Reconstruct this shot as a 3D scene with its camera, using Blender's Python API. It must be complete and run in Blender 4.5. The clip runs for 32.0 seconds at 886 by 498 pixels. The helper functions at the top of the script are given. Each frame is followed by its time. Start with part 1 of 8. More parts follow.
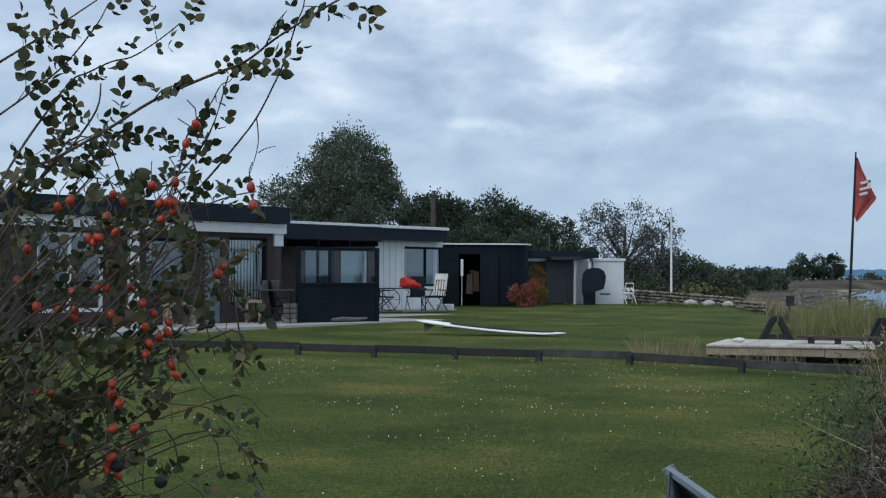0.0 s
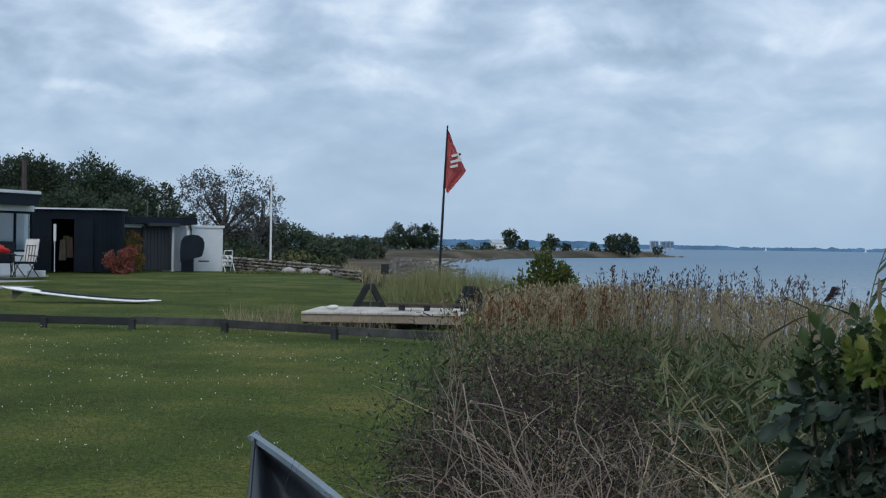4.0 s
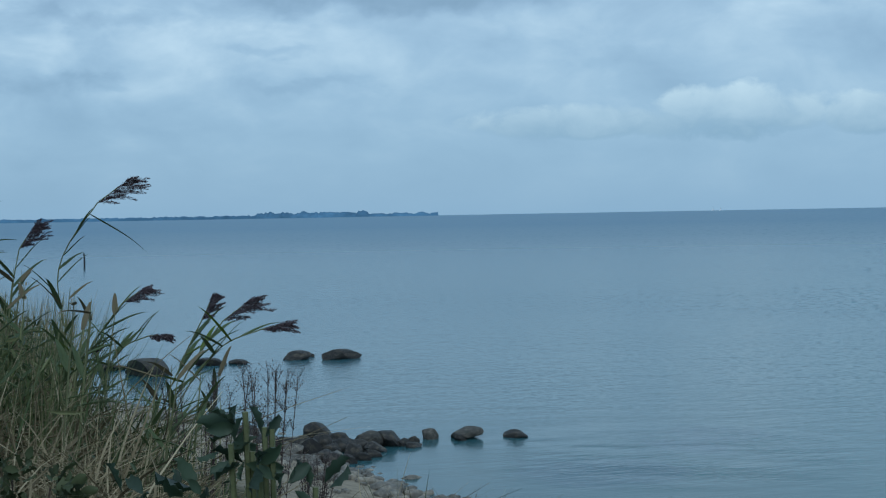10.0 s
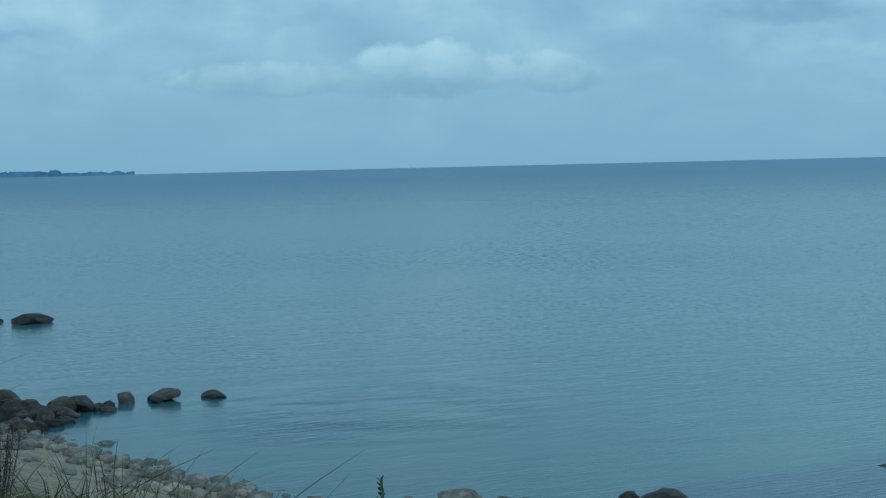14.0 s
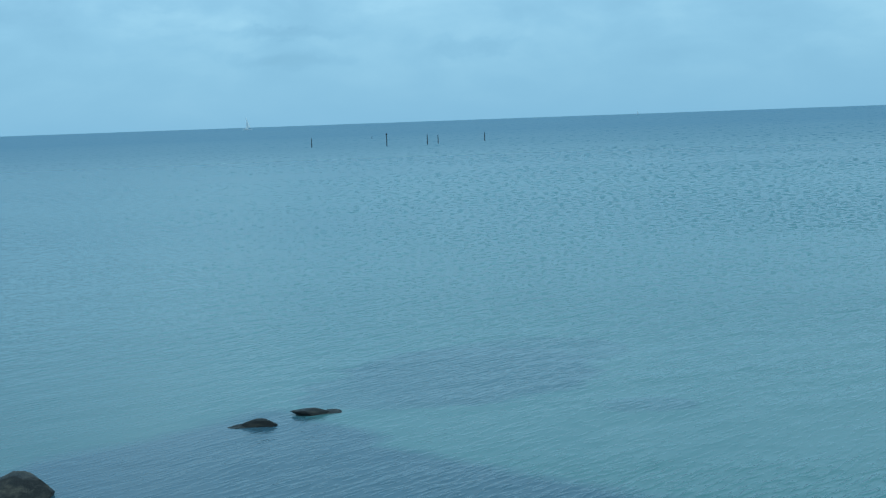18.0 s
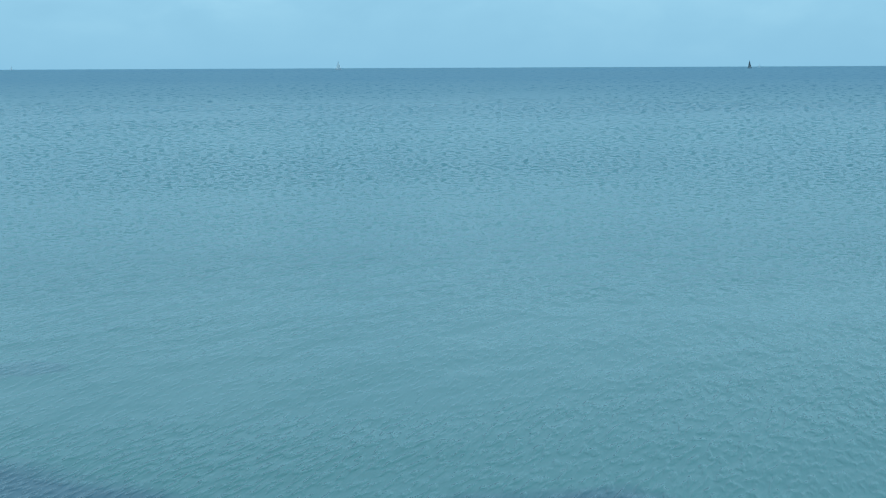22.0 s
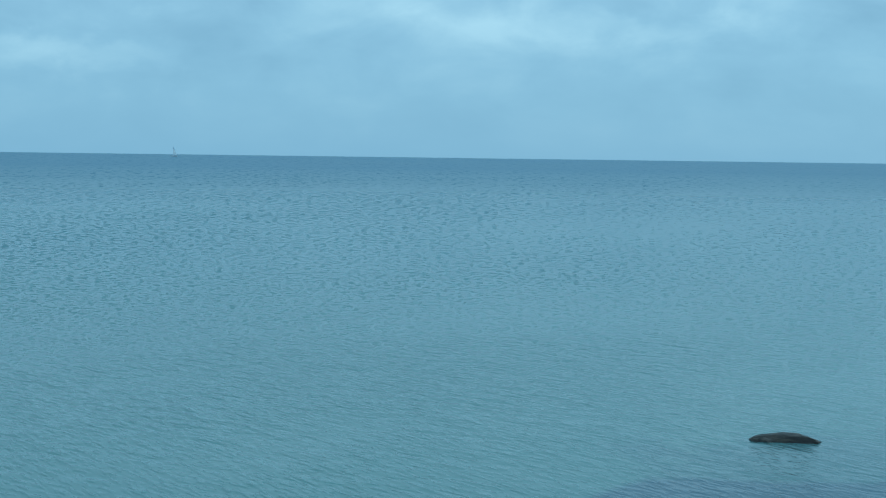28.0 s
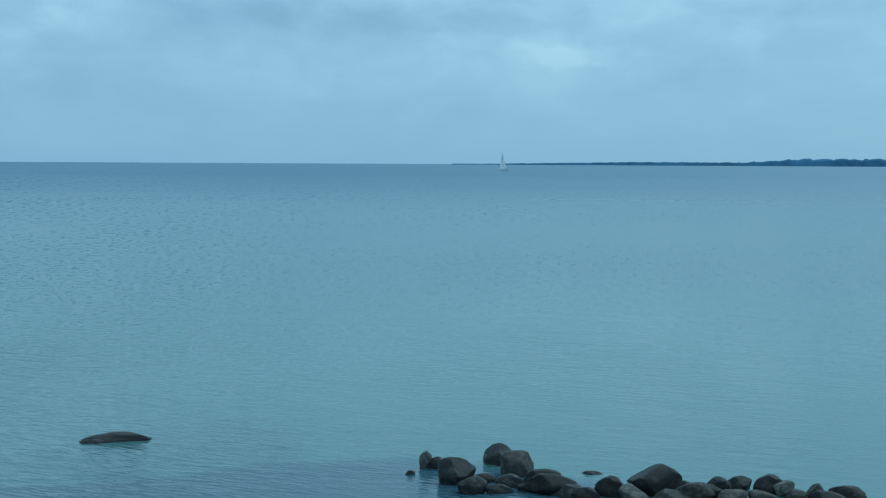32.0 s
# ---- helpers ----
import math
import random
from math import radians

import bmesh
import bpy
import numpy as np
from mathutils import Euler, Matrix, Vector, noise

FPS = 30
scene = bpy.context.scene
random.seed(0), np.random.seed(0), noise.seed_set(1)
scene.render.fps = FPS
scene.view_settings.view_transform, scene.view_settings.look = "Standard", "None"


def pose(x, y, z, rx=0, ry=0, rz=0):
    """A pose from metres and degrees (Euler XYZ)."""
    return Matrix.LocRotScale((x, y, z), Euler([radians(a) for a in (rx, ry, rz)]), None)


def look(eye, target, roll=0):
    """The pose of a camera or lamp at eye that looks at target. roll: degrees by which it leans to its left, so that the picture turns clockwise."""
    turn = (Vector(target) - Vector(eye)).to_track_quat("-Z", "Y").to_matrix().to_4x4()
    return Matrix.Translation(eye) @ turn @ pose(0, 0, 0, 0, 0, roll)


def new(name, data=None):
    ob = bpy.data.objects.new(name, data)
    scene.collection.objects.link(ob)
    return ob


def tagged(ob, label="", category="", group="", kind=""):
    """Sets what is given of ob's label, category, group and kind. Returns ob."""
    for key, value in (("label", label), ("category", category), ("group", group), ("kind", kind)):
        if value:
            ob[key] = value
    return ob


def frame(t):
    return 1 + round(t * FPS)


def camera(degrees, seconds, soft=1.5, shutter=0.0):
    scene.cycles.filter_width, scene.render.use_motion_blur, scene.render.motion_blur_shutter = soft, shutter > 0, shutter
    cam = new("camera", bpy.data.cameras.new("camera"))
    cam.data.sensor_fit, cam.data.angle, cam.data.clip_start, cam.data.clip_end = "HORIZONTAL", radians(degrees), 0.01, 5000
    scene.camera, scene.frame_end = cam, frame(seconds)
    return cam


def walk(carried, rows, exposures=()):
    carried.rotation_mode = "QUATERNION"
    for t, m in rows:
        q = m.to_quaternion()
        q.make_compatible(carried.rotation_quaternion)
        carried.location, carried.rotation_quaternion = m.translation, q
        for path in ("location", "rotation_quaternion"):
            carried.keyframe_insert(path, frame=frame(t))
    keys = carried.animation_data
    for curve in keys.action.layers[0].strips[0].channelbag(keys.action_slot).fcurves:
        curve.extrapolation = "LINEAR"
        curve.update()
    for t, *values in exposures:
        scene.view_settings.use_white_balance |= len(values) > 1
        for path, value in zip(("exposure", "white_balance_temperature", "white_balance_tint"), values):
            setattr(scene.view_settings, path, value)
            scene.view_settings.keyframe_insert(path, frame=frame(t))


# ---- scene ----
# The camera turns about a standing body's axis at the origin: (seconds, heading, tilt, lean), degrees clockwise from +y.
SEA_Z, EYE_Z, ARM = 0.0, 3.2, 0.3
TURN = [
    (0, 0.00, 0.96, 0.21), (0.5, -0.35, 0.72, 0.50), (1, -0.11, 0.86, 0.19), (1.5, 0.48, 0.94, -0.06), (2, 2.05, 0.30, -0.02),
    (2.5, 5.50, -0.08, 0.19), (3, 7.81, 0.16, 0.26), (3.5, 11.62, -0.26, 0.56), (5.5, 23.66, 1.02, 0.45), (6, 27.42, 0.63, 0.22),
    (6.5, 33.66, 0.29, 0.24), (7, 38.60, 0.03, -0.09), (7.5, 41.47, -0.21, -0.81), (8, 43.76, -0.64, -0.95), (8.5, 45.48, -0.94, -1.03),
    (9, 46.60, -1.38, -0.82), (9.5, 47.17, -1.54, -1.03), (10, 48.06, -1.33, -1.02), (10.5, 49.12, -1.71, -0.58), (11, 51.14, -1.67, -0.76),
    (11.5, 52.60, -1.04, -0.58), (12, 54.22, -0.94, -0.36), (12.5, 55.71, -0.79, -0.32), (13, 57.69, -0.89, -0.74), (13.5, 58.02, -2.30, -1.16),
    (15.5, 67.52, -4.24, -1.28), (16, 70.40, -4.16, -1.28), (16.5, 73.50, -4.73, -1.53), (17, 76.92, -4.59, -1.35), (17.5, 80.62, -4.56, -1.82),
    (18, 83.77, -4.94, -2.05), (18.5, 86.46, -5.52, -2.45), (19, 89.57, -5.89, -2.38), (19.5, 92.31, -5.58, -2.31), (20, 94.80, -7.71, -2.78),
    (20.5, 97.41, -8.87, -2.63), (21, 101.39, -8.43, -1.97), (21.5, 104.41, -8.61, -1.40), (22, 107.31, -6.95, -0.25), (22.5, 111.22, -6.76, 0.32),
    (23, 114.47, -6.18, 0.39), (23.5, 117.16, -5.73, 0.21), (24, 121.34, -7.27, 0.00), (24.5, 124.49, -6.11, -0.21), (25, 126.86, -4.77, 0.13),
    (25.5, 130.75, -4.55, -0.59), (26, 137.61, -3.94, 0.21), (26.5, 144.20, -5.47, -0.33), (28.5, 159.70, -3.04, 0.86), (29, 164.19, -3.31, 0.50),
    (29.5, 168.31, -3.66, 0.28), (30, 171.79, -3.45, 0.69), (30.5, 174.63, -3.35, 0.64), (31, 177.15, -2.78, 0.86), (31.5, 180.38, -2.48, 1.16),
    (32, 181.06, -3.29, 0.30),
]


def heading_pose(heading, tilt, lean):
    h, p = radians(heading), radians(tilt)
    eye = Vector((ARM * math.sin(h), ARM * math.cos(h), EYE_Z))
    way = Vector((math.sin(h) * math.cos(p), math.cos(h) * math.cos(p), math.sin(p)))
    return look(eye, eye + way, lean)


cam = camera(33.03, 32.0, soft=1.2)
walk(cam, [(t, heading_pose(a, b, c)) for t, a, b, c in TURN],
     exposures=[(0, 0.30, 6250, 10), (1, 0.32, 6450, 8), (2, 0.28, 6250, 10), (3.5, 0.26, 6200, 10), (6, -0.03, 5800, 10), (7, -0.1, 5620, 7), (8, -0.08, 5450, 3), (10, -0.05, 5450, -3), (12, -0.12, 5100, -14), (13, -0.2, 5050, -17), (16, 0.0, 4950, -17), (19, 0.13, 4900, -19), (22, 0.24, 5050, -19), (24, 0.18, 4950, -19), (26, 0.12, 4950, -19), (29, -0.07, 4850, -20), (32, -0.09, 4900, -18)])


# ---- world and sun ----
def node(nt, kind, **values):
    n = nt.nodes.new(kind)
    for key, value in values.items():
        n.inputs[key.replace("_", " ")].default_value = value
    return n


def ramp(nt, fac, *stops):
    n = nt.nodes.new("ShaderNodeValToRGB")
    while len(n.color_ramp.elements) < len(stops):
        n.color_ramp.elements.new(0.5)
    for e, (pos, col) in zip(n.color_ramp.elements, stops):
        e.position, e.color = pos, (*col, 1) if len(col) == 3 else col
    nt.links.new(fac, n.inputs["Fac"])
    return n.outputs["Color"]


def mixer(nt, fac, a, b, blend="MIX"):
    n = nt.nodes.new("ShaderNodeMix")
    n.data_type, n.blend_type = "RGBA", blend
    for sock, v in ((n.inputs[0], fac), (n.inputs[6], a), (n.inputs[7], b)):
        if hasattr(v, "is_output"):
            nt.links.new(v, sock)
        else:
            sock.default_value = v if isinstance(v, (int, float)) else (*v, 1)
    return n.outputs[2]


def calc(nt, op, a, b=0.0, c=0.0):
    n = nt.nodes.new("ShaderNodeMath")
    n.operation = op
    for sock, v in zip(n.inputs, (a, b, c)):
        if hasattr(v, "is_output"):
            nt.links.new(v, sock)
        else:
            sock.default_value = v
    return n.outputs[0]


def fbm(nt, vec, scale, detail=5.0, rough=0.55, distortion=0.0):
    n = node(nt, "ShaderNodeTexNoise", Scale=scale, Detail=detail, Roughness=rough, Distortion=distortion)
    if vec is not None:
        nt.links.new(vec, n.inputs["Vector"])
    return n.outputs["Fac"]


def turned(nt, vec, turn, length, width, loc=(0, 0, 0)):
    """Places measured in lengths along a direction turned from +x, and in widths across it."""
    n = node(nt, "ShaderNodeMapping", Scale=(length, width, 1.0), Rotation=(0, 0, turn), Location=loc)
    n.vector_type = "TEXTURE"
    nt.links.new(vec, n.inputs["Vector"])
    return n.outputs["Vector"]


def stretch(nt, vec, scale, rot=(0, 0, 0), loc=(0, 0, 0)):
    n = node(nt, "ShaderNodeMapping", Scale=scale, Rotation=rot, Location=loc)
    nt.links.new(vec, n.inputs["Vector"])
    return n.outputs["Vector"]


SUN_AZ, SUN_EL = 215.0, 45.0
world = bpy.data.worlds.new("overcast_sky")
scene.world = world
world.use_nodes = True
wt = world.node_tree
wt.nodes.clear()
tc = wt.nodes.new("ShaderNodeTexCoord")
sky = wt.nodes.new("ShaderNodeTexSky")
sky.sky_type, sky.sun_disc = "NISHITA", False
sky.sun_elevation, sky.sun_rotation = radians(SUN_EL), radians(SUN_AZ)
sep = wt.nodes.new("ShaderNodeSeparateXYZ")
wt.links.new(tc.outputs["Generated"], sep.inputs[0])
up = calc(wt, "MAXIMUM", sep.outputs["Z"], 0.0)
# broken layer of flat heaps at one height, seen ever flatter towards the horizon
deck = node(wt, "ShaderNodeVectorMath")
deck.operation = "SCALE"
flat = node(wt, "ShaderNodeCombineXYZ")
wt.links.new(sep.outputs["X"], flat.inputs[0])
wt.links.new(sep.outputs["Y"], flat.inputs[1])
wt.links.new(flat.outputs[0], deck.inputs[0])
wt.links.new(calc(wt, "DIVIDE", 1.0, calc(wt, "ADD", up, 0.24)), deck.inputs["Scale"])
c1 = fbm(wt, stretch(wt, deck.outputs[0], (1, 1, 1), loc=(0.4, 3.9, 0.2)), 1.3, 3, 0.5, 0.2)
c2 = fbm(wt, stretch(wt, deck.outputs[0], (1, 1, 1), loc=(7.4, 1.2, 0.5)), 3.6, 5, 0.5, 0.25)
c3 = fbm(wt, stretch(wt, tc.outputs["Generated"], (1, 1, 1.9), loc=(1.4, 5.2, 0.8)), 15.0, 5, 0.52, 0.3)
cover = calc(wt, "ADD", calc(wt, "ADD", calc(wt, "MULTIPLY", c1, 0.22), calc(wt, "MULTIPLY", c2, 0.20)), calc(wt, "MULTIPLY", c3, 0.58))
# the layer is calmer and paler over the open sea than over the land
landward = calc(wt, "ADD", calc(wt, "MULTIPLY", sep.outputs["X"], 0.17), calc(wt, "MULTIPLY", sep.outputs["Y"], 0.98))
broken = ramp(wt, landward, (0.45, (0.32,) * 3), (0.80, (0.32,) * 3), (0.93, (0.45,) * 3), (0.985, (0.58,) * 3))
cover = calc(wt, "ADD", ramp(wt, landward, (0.5, (0.512,) * 3), (0.95, (0.503,) * 3)), calc(wt, "MULTIPLY", calc(wt, "SUBTRACT", cover, 0.5), broken))
# the larger cloud banks: bearing, height above the horizon, half width, half height (degrees), lighter (+) or darker (-)
LAND_BANKS = [
    (-14.2, 7.8, 4.3, 1.9, 0.35), (-6.4, 8.4, 2.4, 1.0, 0.7), (1.6, 5.6, 2.0, 0.28, 1.0), (-6.1, 6.0, 1.7, 0.22, 0.5), (7.4, 7.6, 1.7, 0.5, 0.8), (10.8, 6.1, 2.5, 0.7, 1.1), (3.8, 8.8, 1.1, 0.5, 0.5),
    (-8.3, 9.8, 4.3, 0.7, -1.0), (-1.0, 8.4, 3.7, 1.1, -0.5), (4.7, 6.4, 2.2, 0.5, -0.5), (13.0, 7.7, 3.0, 0.7, -0.7), (16.5, 5.6, 1.5, 0.5, 0.7), (20.9, 6.3, 2.6, 0.7, 0.8), (13.7, 5.2, 2.4, 0.5, -0.5),
    (22.8, 7.2, 3.0, 0.45, -0.8), (18.8, 4.4, 4.8, 0.4, -0.4), (21.8, 8.6, 3.4, 0.7, 0.9), (24.6, 5.4, 1.6, 0.3, -0.6), (24.5, 4.0, 3.3, 0.4, 0.4), (29.3, 8.2, 2.4, 1.5, 0.6),
]
SEA_BANKS = [
    (31.2, 5.0, 1.9, 0.33, -0.5), (35.0, 5.1, 1.3, 0.3, -0.7), (34.5, 9.7, 3.6, 0.45, -0.6), (34.6, 7.5, 2.6, 0.28, -0.45), (46.5, 8.4, 6.0, 0.65, -1.1), (42.9, 4.95, 2.7, 0.24, -0.5), (41.8, 6.3, 1.5, 0.2, -0.5),
    (39.0, 6.3, 5.6, 0.9, 0.45), (67.1, 8.1, 4.1, 0.43, -0.9), (72.7, 5.64, 2.4, 0.4, -1.1), (77.4, 3.5, 2.0, 0.22, -0.7), (78.0, 2.45, 2.2, 0.28, -0.7), (85.2, 2.7, 1.7, 0.35, -0.8), (74.1, 3.95, 2.2, 0.5, 0.5),
    (131.1, 4.5, 5.6, 0.5, -0.7), (141.0, 3.6, 4.6, 0.55, 0.8), (162.3, 4.9, 6.5, 0.5, 0.5), (179.2, 5.5, 6.5, 0.5, -0.5), (185.8, 4.2, 2.8, 0.4, 0.7), (170.7, 2.3, 6.5, 0.6, -0.4),
]
bearing = calc(wt, "ADD", calc(wt, "ARCTAN2", calc(wt, "MULTIPLY", sep.outputs["Y"], -1.0), sep.outputs["X"]), math.pi / 2)
chart = node(wt, "ShaderNodeCombineXYZ")
wt.links.new(bearing, chart.inputs[0])
wt.links.new(sep.outputs["Z"], chart.inputs[1])
drift = node(wt, "ShaderNodeTexNoise", Scale=1.0, Detail=4.0, Roughness=0.58, Distortion=0.2)
wt.links.new(stretch(wt, chart.outputs[0], (24, 40, 1)), drift.inputs["Vector"])
ragged = node(wt, "ShaderNodeVectorMath")
ragged.operation = "MULTIPLY_ADD"
wt.links.new(drift.outputs["Color"], ragged.inputs[0])
ragged.inputs[1].default_value = (0.10, 0.034, 0)
wt.links.new(chart.outputs[0], ragged.inputs[2])
for az0, el0, wide, tall, light in LAND_BANKS + [(*bank[:4], bank[4] * 1.5) for bank in SEA_BANKS]:
    inv = Vector((1 / radians(wide), 1 / radians(tall), 0))
    local = node(wt, "ShaderNodeVectorMath")
    local.operation = "MULTIPLY_ADD"
    wt.links.new(ragged.outputs[0], local.inputs[0])
    local.inputs[1].default_value = inv
    local.inputs[2].default_value = (-(radians(az0) + 0.05) * inv.x, -(math.sin(radians(el0)) + 0.017) * inv.y, 0)
    dot = node(wt, "ShaderNodeVectorMath")
    dot.operation = "DOT_PRODUCT"
    wt.links.new(local.outputs[0], dot.inputs[0])
    wt.links.new(local.outputs[0], dot.inputs[1])
    cover = calc(wt, "ADD", cover, calc(wt, "MULTIPLY", calc(wt, "POWER", 2.0, calc(wt, "MULTIPLY", calc(wt, "POWER", dot.outputs["Value"], 1.5), -1.0)), light * 0.046))
cloud = ramp(wt, cover, (0.41, (0.29, 0.38, 0.49)), (0.466, (0.40, 0.50, 0.63)), (0.51, (0.505, 0.61, 0.735)), (0.54, (0.62, 0.71, 0.81)), (0.585, (0.82, 0.88, 0.94)))
haze = ramp(wt, up, (0.0, (0.05,) * 3), (0.02, (0.16,) * 3), (0.06, (0.45,) * 3), (0.13, (1, 1, 1)))
low = mixer(wt, ramp(wt, landward, (0.6, (0, 0, 0)), (0.95, (1, 1, 1))), (0.375, 0.51, 0.665), (0.36, 0.49, 0.64))
clouds = mixer(wt, haze, low, cloud)
# one lone heap cloud low over the open sea
CLOUD_AZ, CLOUD_EL = radians(58.1), 0.0585
side = calc(wt, "SUBTRACT", calc(wt, "MULTIPLY", sep.outputs["X"], math.cos(CLOUD_AZ)), calc(wt, "MULTIPLY", sep.outputs["Y"], math.sin(CLOUD_AZ)))
ahead = calc(wt, "ADD", calc(wt, "MULTIPLY", sep.outputs["X"], math.sin(CLOUD_AZ)), calc(wt, "MULTIPLY", sep.outputs["Y"], math.cos(CLOUD_AZ)))
rise = calc(wt, "SUBTRACT", sep.outputs["Z"], CLOUD_EL)
billow = fbm(wt, stretch(wt, tc.outputs["Generated"], (1, 1, 1.5)), 30, 5, 0.55, 0.3)


def heap(off, half, high, deep):
    """A mound of cloud: off and half along the horizon, high above its base and deep below it."""
    u = calc(wt, "MULTIPLY", calc(wt, "SUBTRACT", side, radians(off)), 1 / radians(half))
    v = calc(wt, "MAXIMUM", calc(wt, "MULTIPLY", rise, 1 / high), calc(wt, "MULTIPLY", rise, -1 / deep))
    return calc(wt, "SUBTRACT", 1.0, calc(wt, "ADD", calc(wt, "MULTIPLY", u, u), calc(wt, "MULTIPLY", v, v)))


shape = calc(wt, "MAXIMUM", calc(wt, "MAXIMUM", heap(0.8, 4.0, 0.026, 0.015), heap(-4.6, 4.6, 0.014, 0.011)), heap(6.1, 2.0, 0.017, 0.013))
shape = calc(wt, "ADD", shape, calc(wt, "MULTIPLY", calc(wt, "SUBTRACT", billow, 0.5), 2.6))
edge = ramp(wt, shape, (0.0, (0, 0, 0)), (0.5, (1, 1, 1)))
front = calc(wt, "GREATER_THAN", ahead, 0.0)
heap_col = ramp(wt, calc(wt, "ADD", 0.28, calc(wt, "ADD", calc(wt, "MULTIPLY", rise, 20.0), calc(wt, "MULTIPLY", calc(wt, "SUBTRACT", billow, 0.5), 0.7))), (0.02, (0.31, 0.44, 0.58)), (0.42, (0.54, 0.64, 0.74)), (0.85, (0.76, 0.83, 0.88)))
clouds = mixer(wt, calc(wt, "MULTIPLY", calc(wt, "MULTIPLY", edge, front), 0.9), clouds, heap_col)
blue = mixer(wt, 1.0, sky.outputs[0], (0.10, 0.10, 0.10), "MULTIPLY")
both = mixer(wt, 0.9, blue, clouds)
bg = node(wt, "ShaderNodeBackground", Strength=0.9)
wt.links.new(both, bg.inputs["Color"])
wo = wt.nodes.new("ShaderNodeOutputWorld")
wt.links.new(bg.outputs[0], wo.inputs[0])

sun = new("sun", bpy.data.lights.new("sun", "SUN"))
sun.data.energy, sun.data.angle, sun.data.color = 1.0, radians(40), (1.0, 0.96, 0.9)
a, e = radians(SUN_AZ), radians(SUN_EL)
sun.matrix_world = look((math.sin(a) * math.cos(e) * 50, math.cos(a) * math.cos(e) * 50, math.sin(e) * 50), (0, 0, 0))


# ---- materials ----
def material(name, color, rough=0.8, vary=0.25, scale=6.0, fine=60.0, bump=0.2, metal=0.0, color2=None, spec=0.4, trans=0.0, each=0.0, dist=0.02):
    """A surface with two scales of variation, a fine bump, and a small shift from piece to piece."""
    m = bpy.data.materials.new(name)
    m.use_nodes = True
    nt = m.node_tree
    p = nt.nodes["Principled BSDF"]
    co = nt.nodes.new("ShaderNodeTexCoord").outputs["Object"]
    big, small = fbm(nt, co, scale, 4, 0.6), fbm(nt, co, fine, 3, 0.6)
    dark = tuple(c * (1 - vary) for c in color)
    light = color2 if color2 else tuple(min(1, c * (1 + vary)) for c in color)
    col = ramp(nt, big, (0.32, dark), (0.5, color), (0.68, light))
    grain = ramp(nt, small, (0.3, (0.72, 0.72, 0.72)), (0.7, (1.15, 1.15, 1.15)))
    col = mixer(nt, min(1.0, vary * 2.2), col, mixer(nt, 1.0, col, grain, "MULTIPLY"))
    if each:
        rnd = nt.nodes.new("ShaderNodeObjectInfo").outputs["Random"]
        col = mixer(nt, 1.0, col, ramp(nt, rnd, (0.0, (1 - each,) * 3), (1.0, (1 + each,) * 3)), "MULTIPLY")
    nt.links.new(col, p.inputs["Base Color"])
    p.inputs["Metallic"].default_value = metal
    p.inputs["Specular IOR Level"].default_value = spec
    nt.links.new(ramp(nt, big, (0.3, (max(0.02, rough - 0.1),) * 3), (0.7, (min(1, rough + 0.1),) * 3)), p.inputs["Roughness"])
    if bump:
        b = node(nt, "ShaderNodeBump", Strength=bump, Distance=dist)
        nt.links.new(small, b.inputs["Height"])
        nt.links.new(b.outputs[0], p.inputs["Normal"])
    if trans:
        p.inputs["Transmission Weight"].default_value = trans
    return m


def leaf_material(name, c1, c2, c3, rough=0.5, spec=0.35, through_light=0.25):
    """Foliage whose colour shifts leaf by leaf, with some light passing through."""
    m = bpy.data.materials.new(name)
    m.use_nodes = True
    nt = m.node_tree
    p = nt.nodes["Principled BSDF"]
    rnd = nt.nodes.new("ShaderNodeNewGeometry").outputs["Random Per Island"]
    co = nt.nodes.new("ShaderNodeTexCoord").outputs["Object"]
    col = ramp(nt, rnd, (0.05, c1), (0.55, c2), (0.97, c3))
    patch = ramp(nt, fbm(nt, co, 0.9, 3), (0.3, (0.7, 0.7, 0.7)), (0.7, (1.2, 1.2, 1.15)))
    col = mixer(nt, 1.0, col, patch, "MULTIPLY")
    nt.links.new(col, p.inputs["Base Color"])
    p.inputs["Roughness"].default_value = rough
    p.inputs["Specular IOR Level"].default_value = spec
    if through_light:
        tr = nt.nodes.new("ShaderNodeBsdfTranslucent")
        nt.links.new(col, tr.inputs["Color"])
        mx = node(nt, "ShaderNodeMixShader", Fac=through_light)
        nt.links.new(p.outputs[0], mx.inputs[1])
        nt.links.new(tr.outputs[0], mx.inputs[2])
        nt.links.new(mx.outputs[0], nt.nodes["Material Output"].inputs[0])
    return m


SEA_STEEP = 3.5


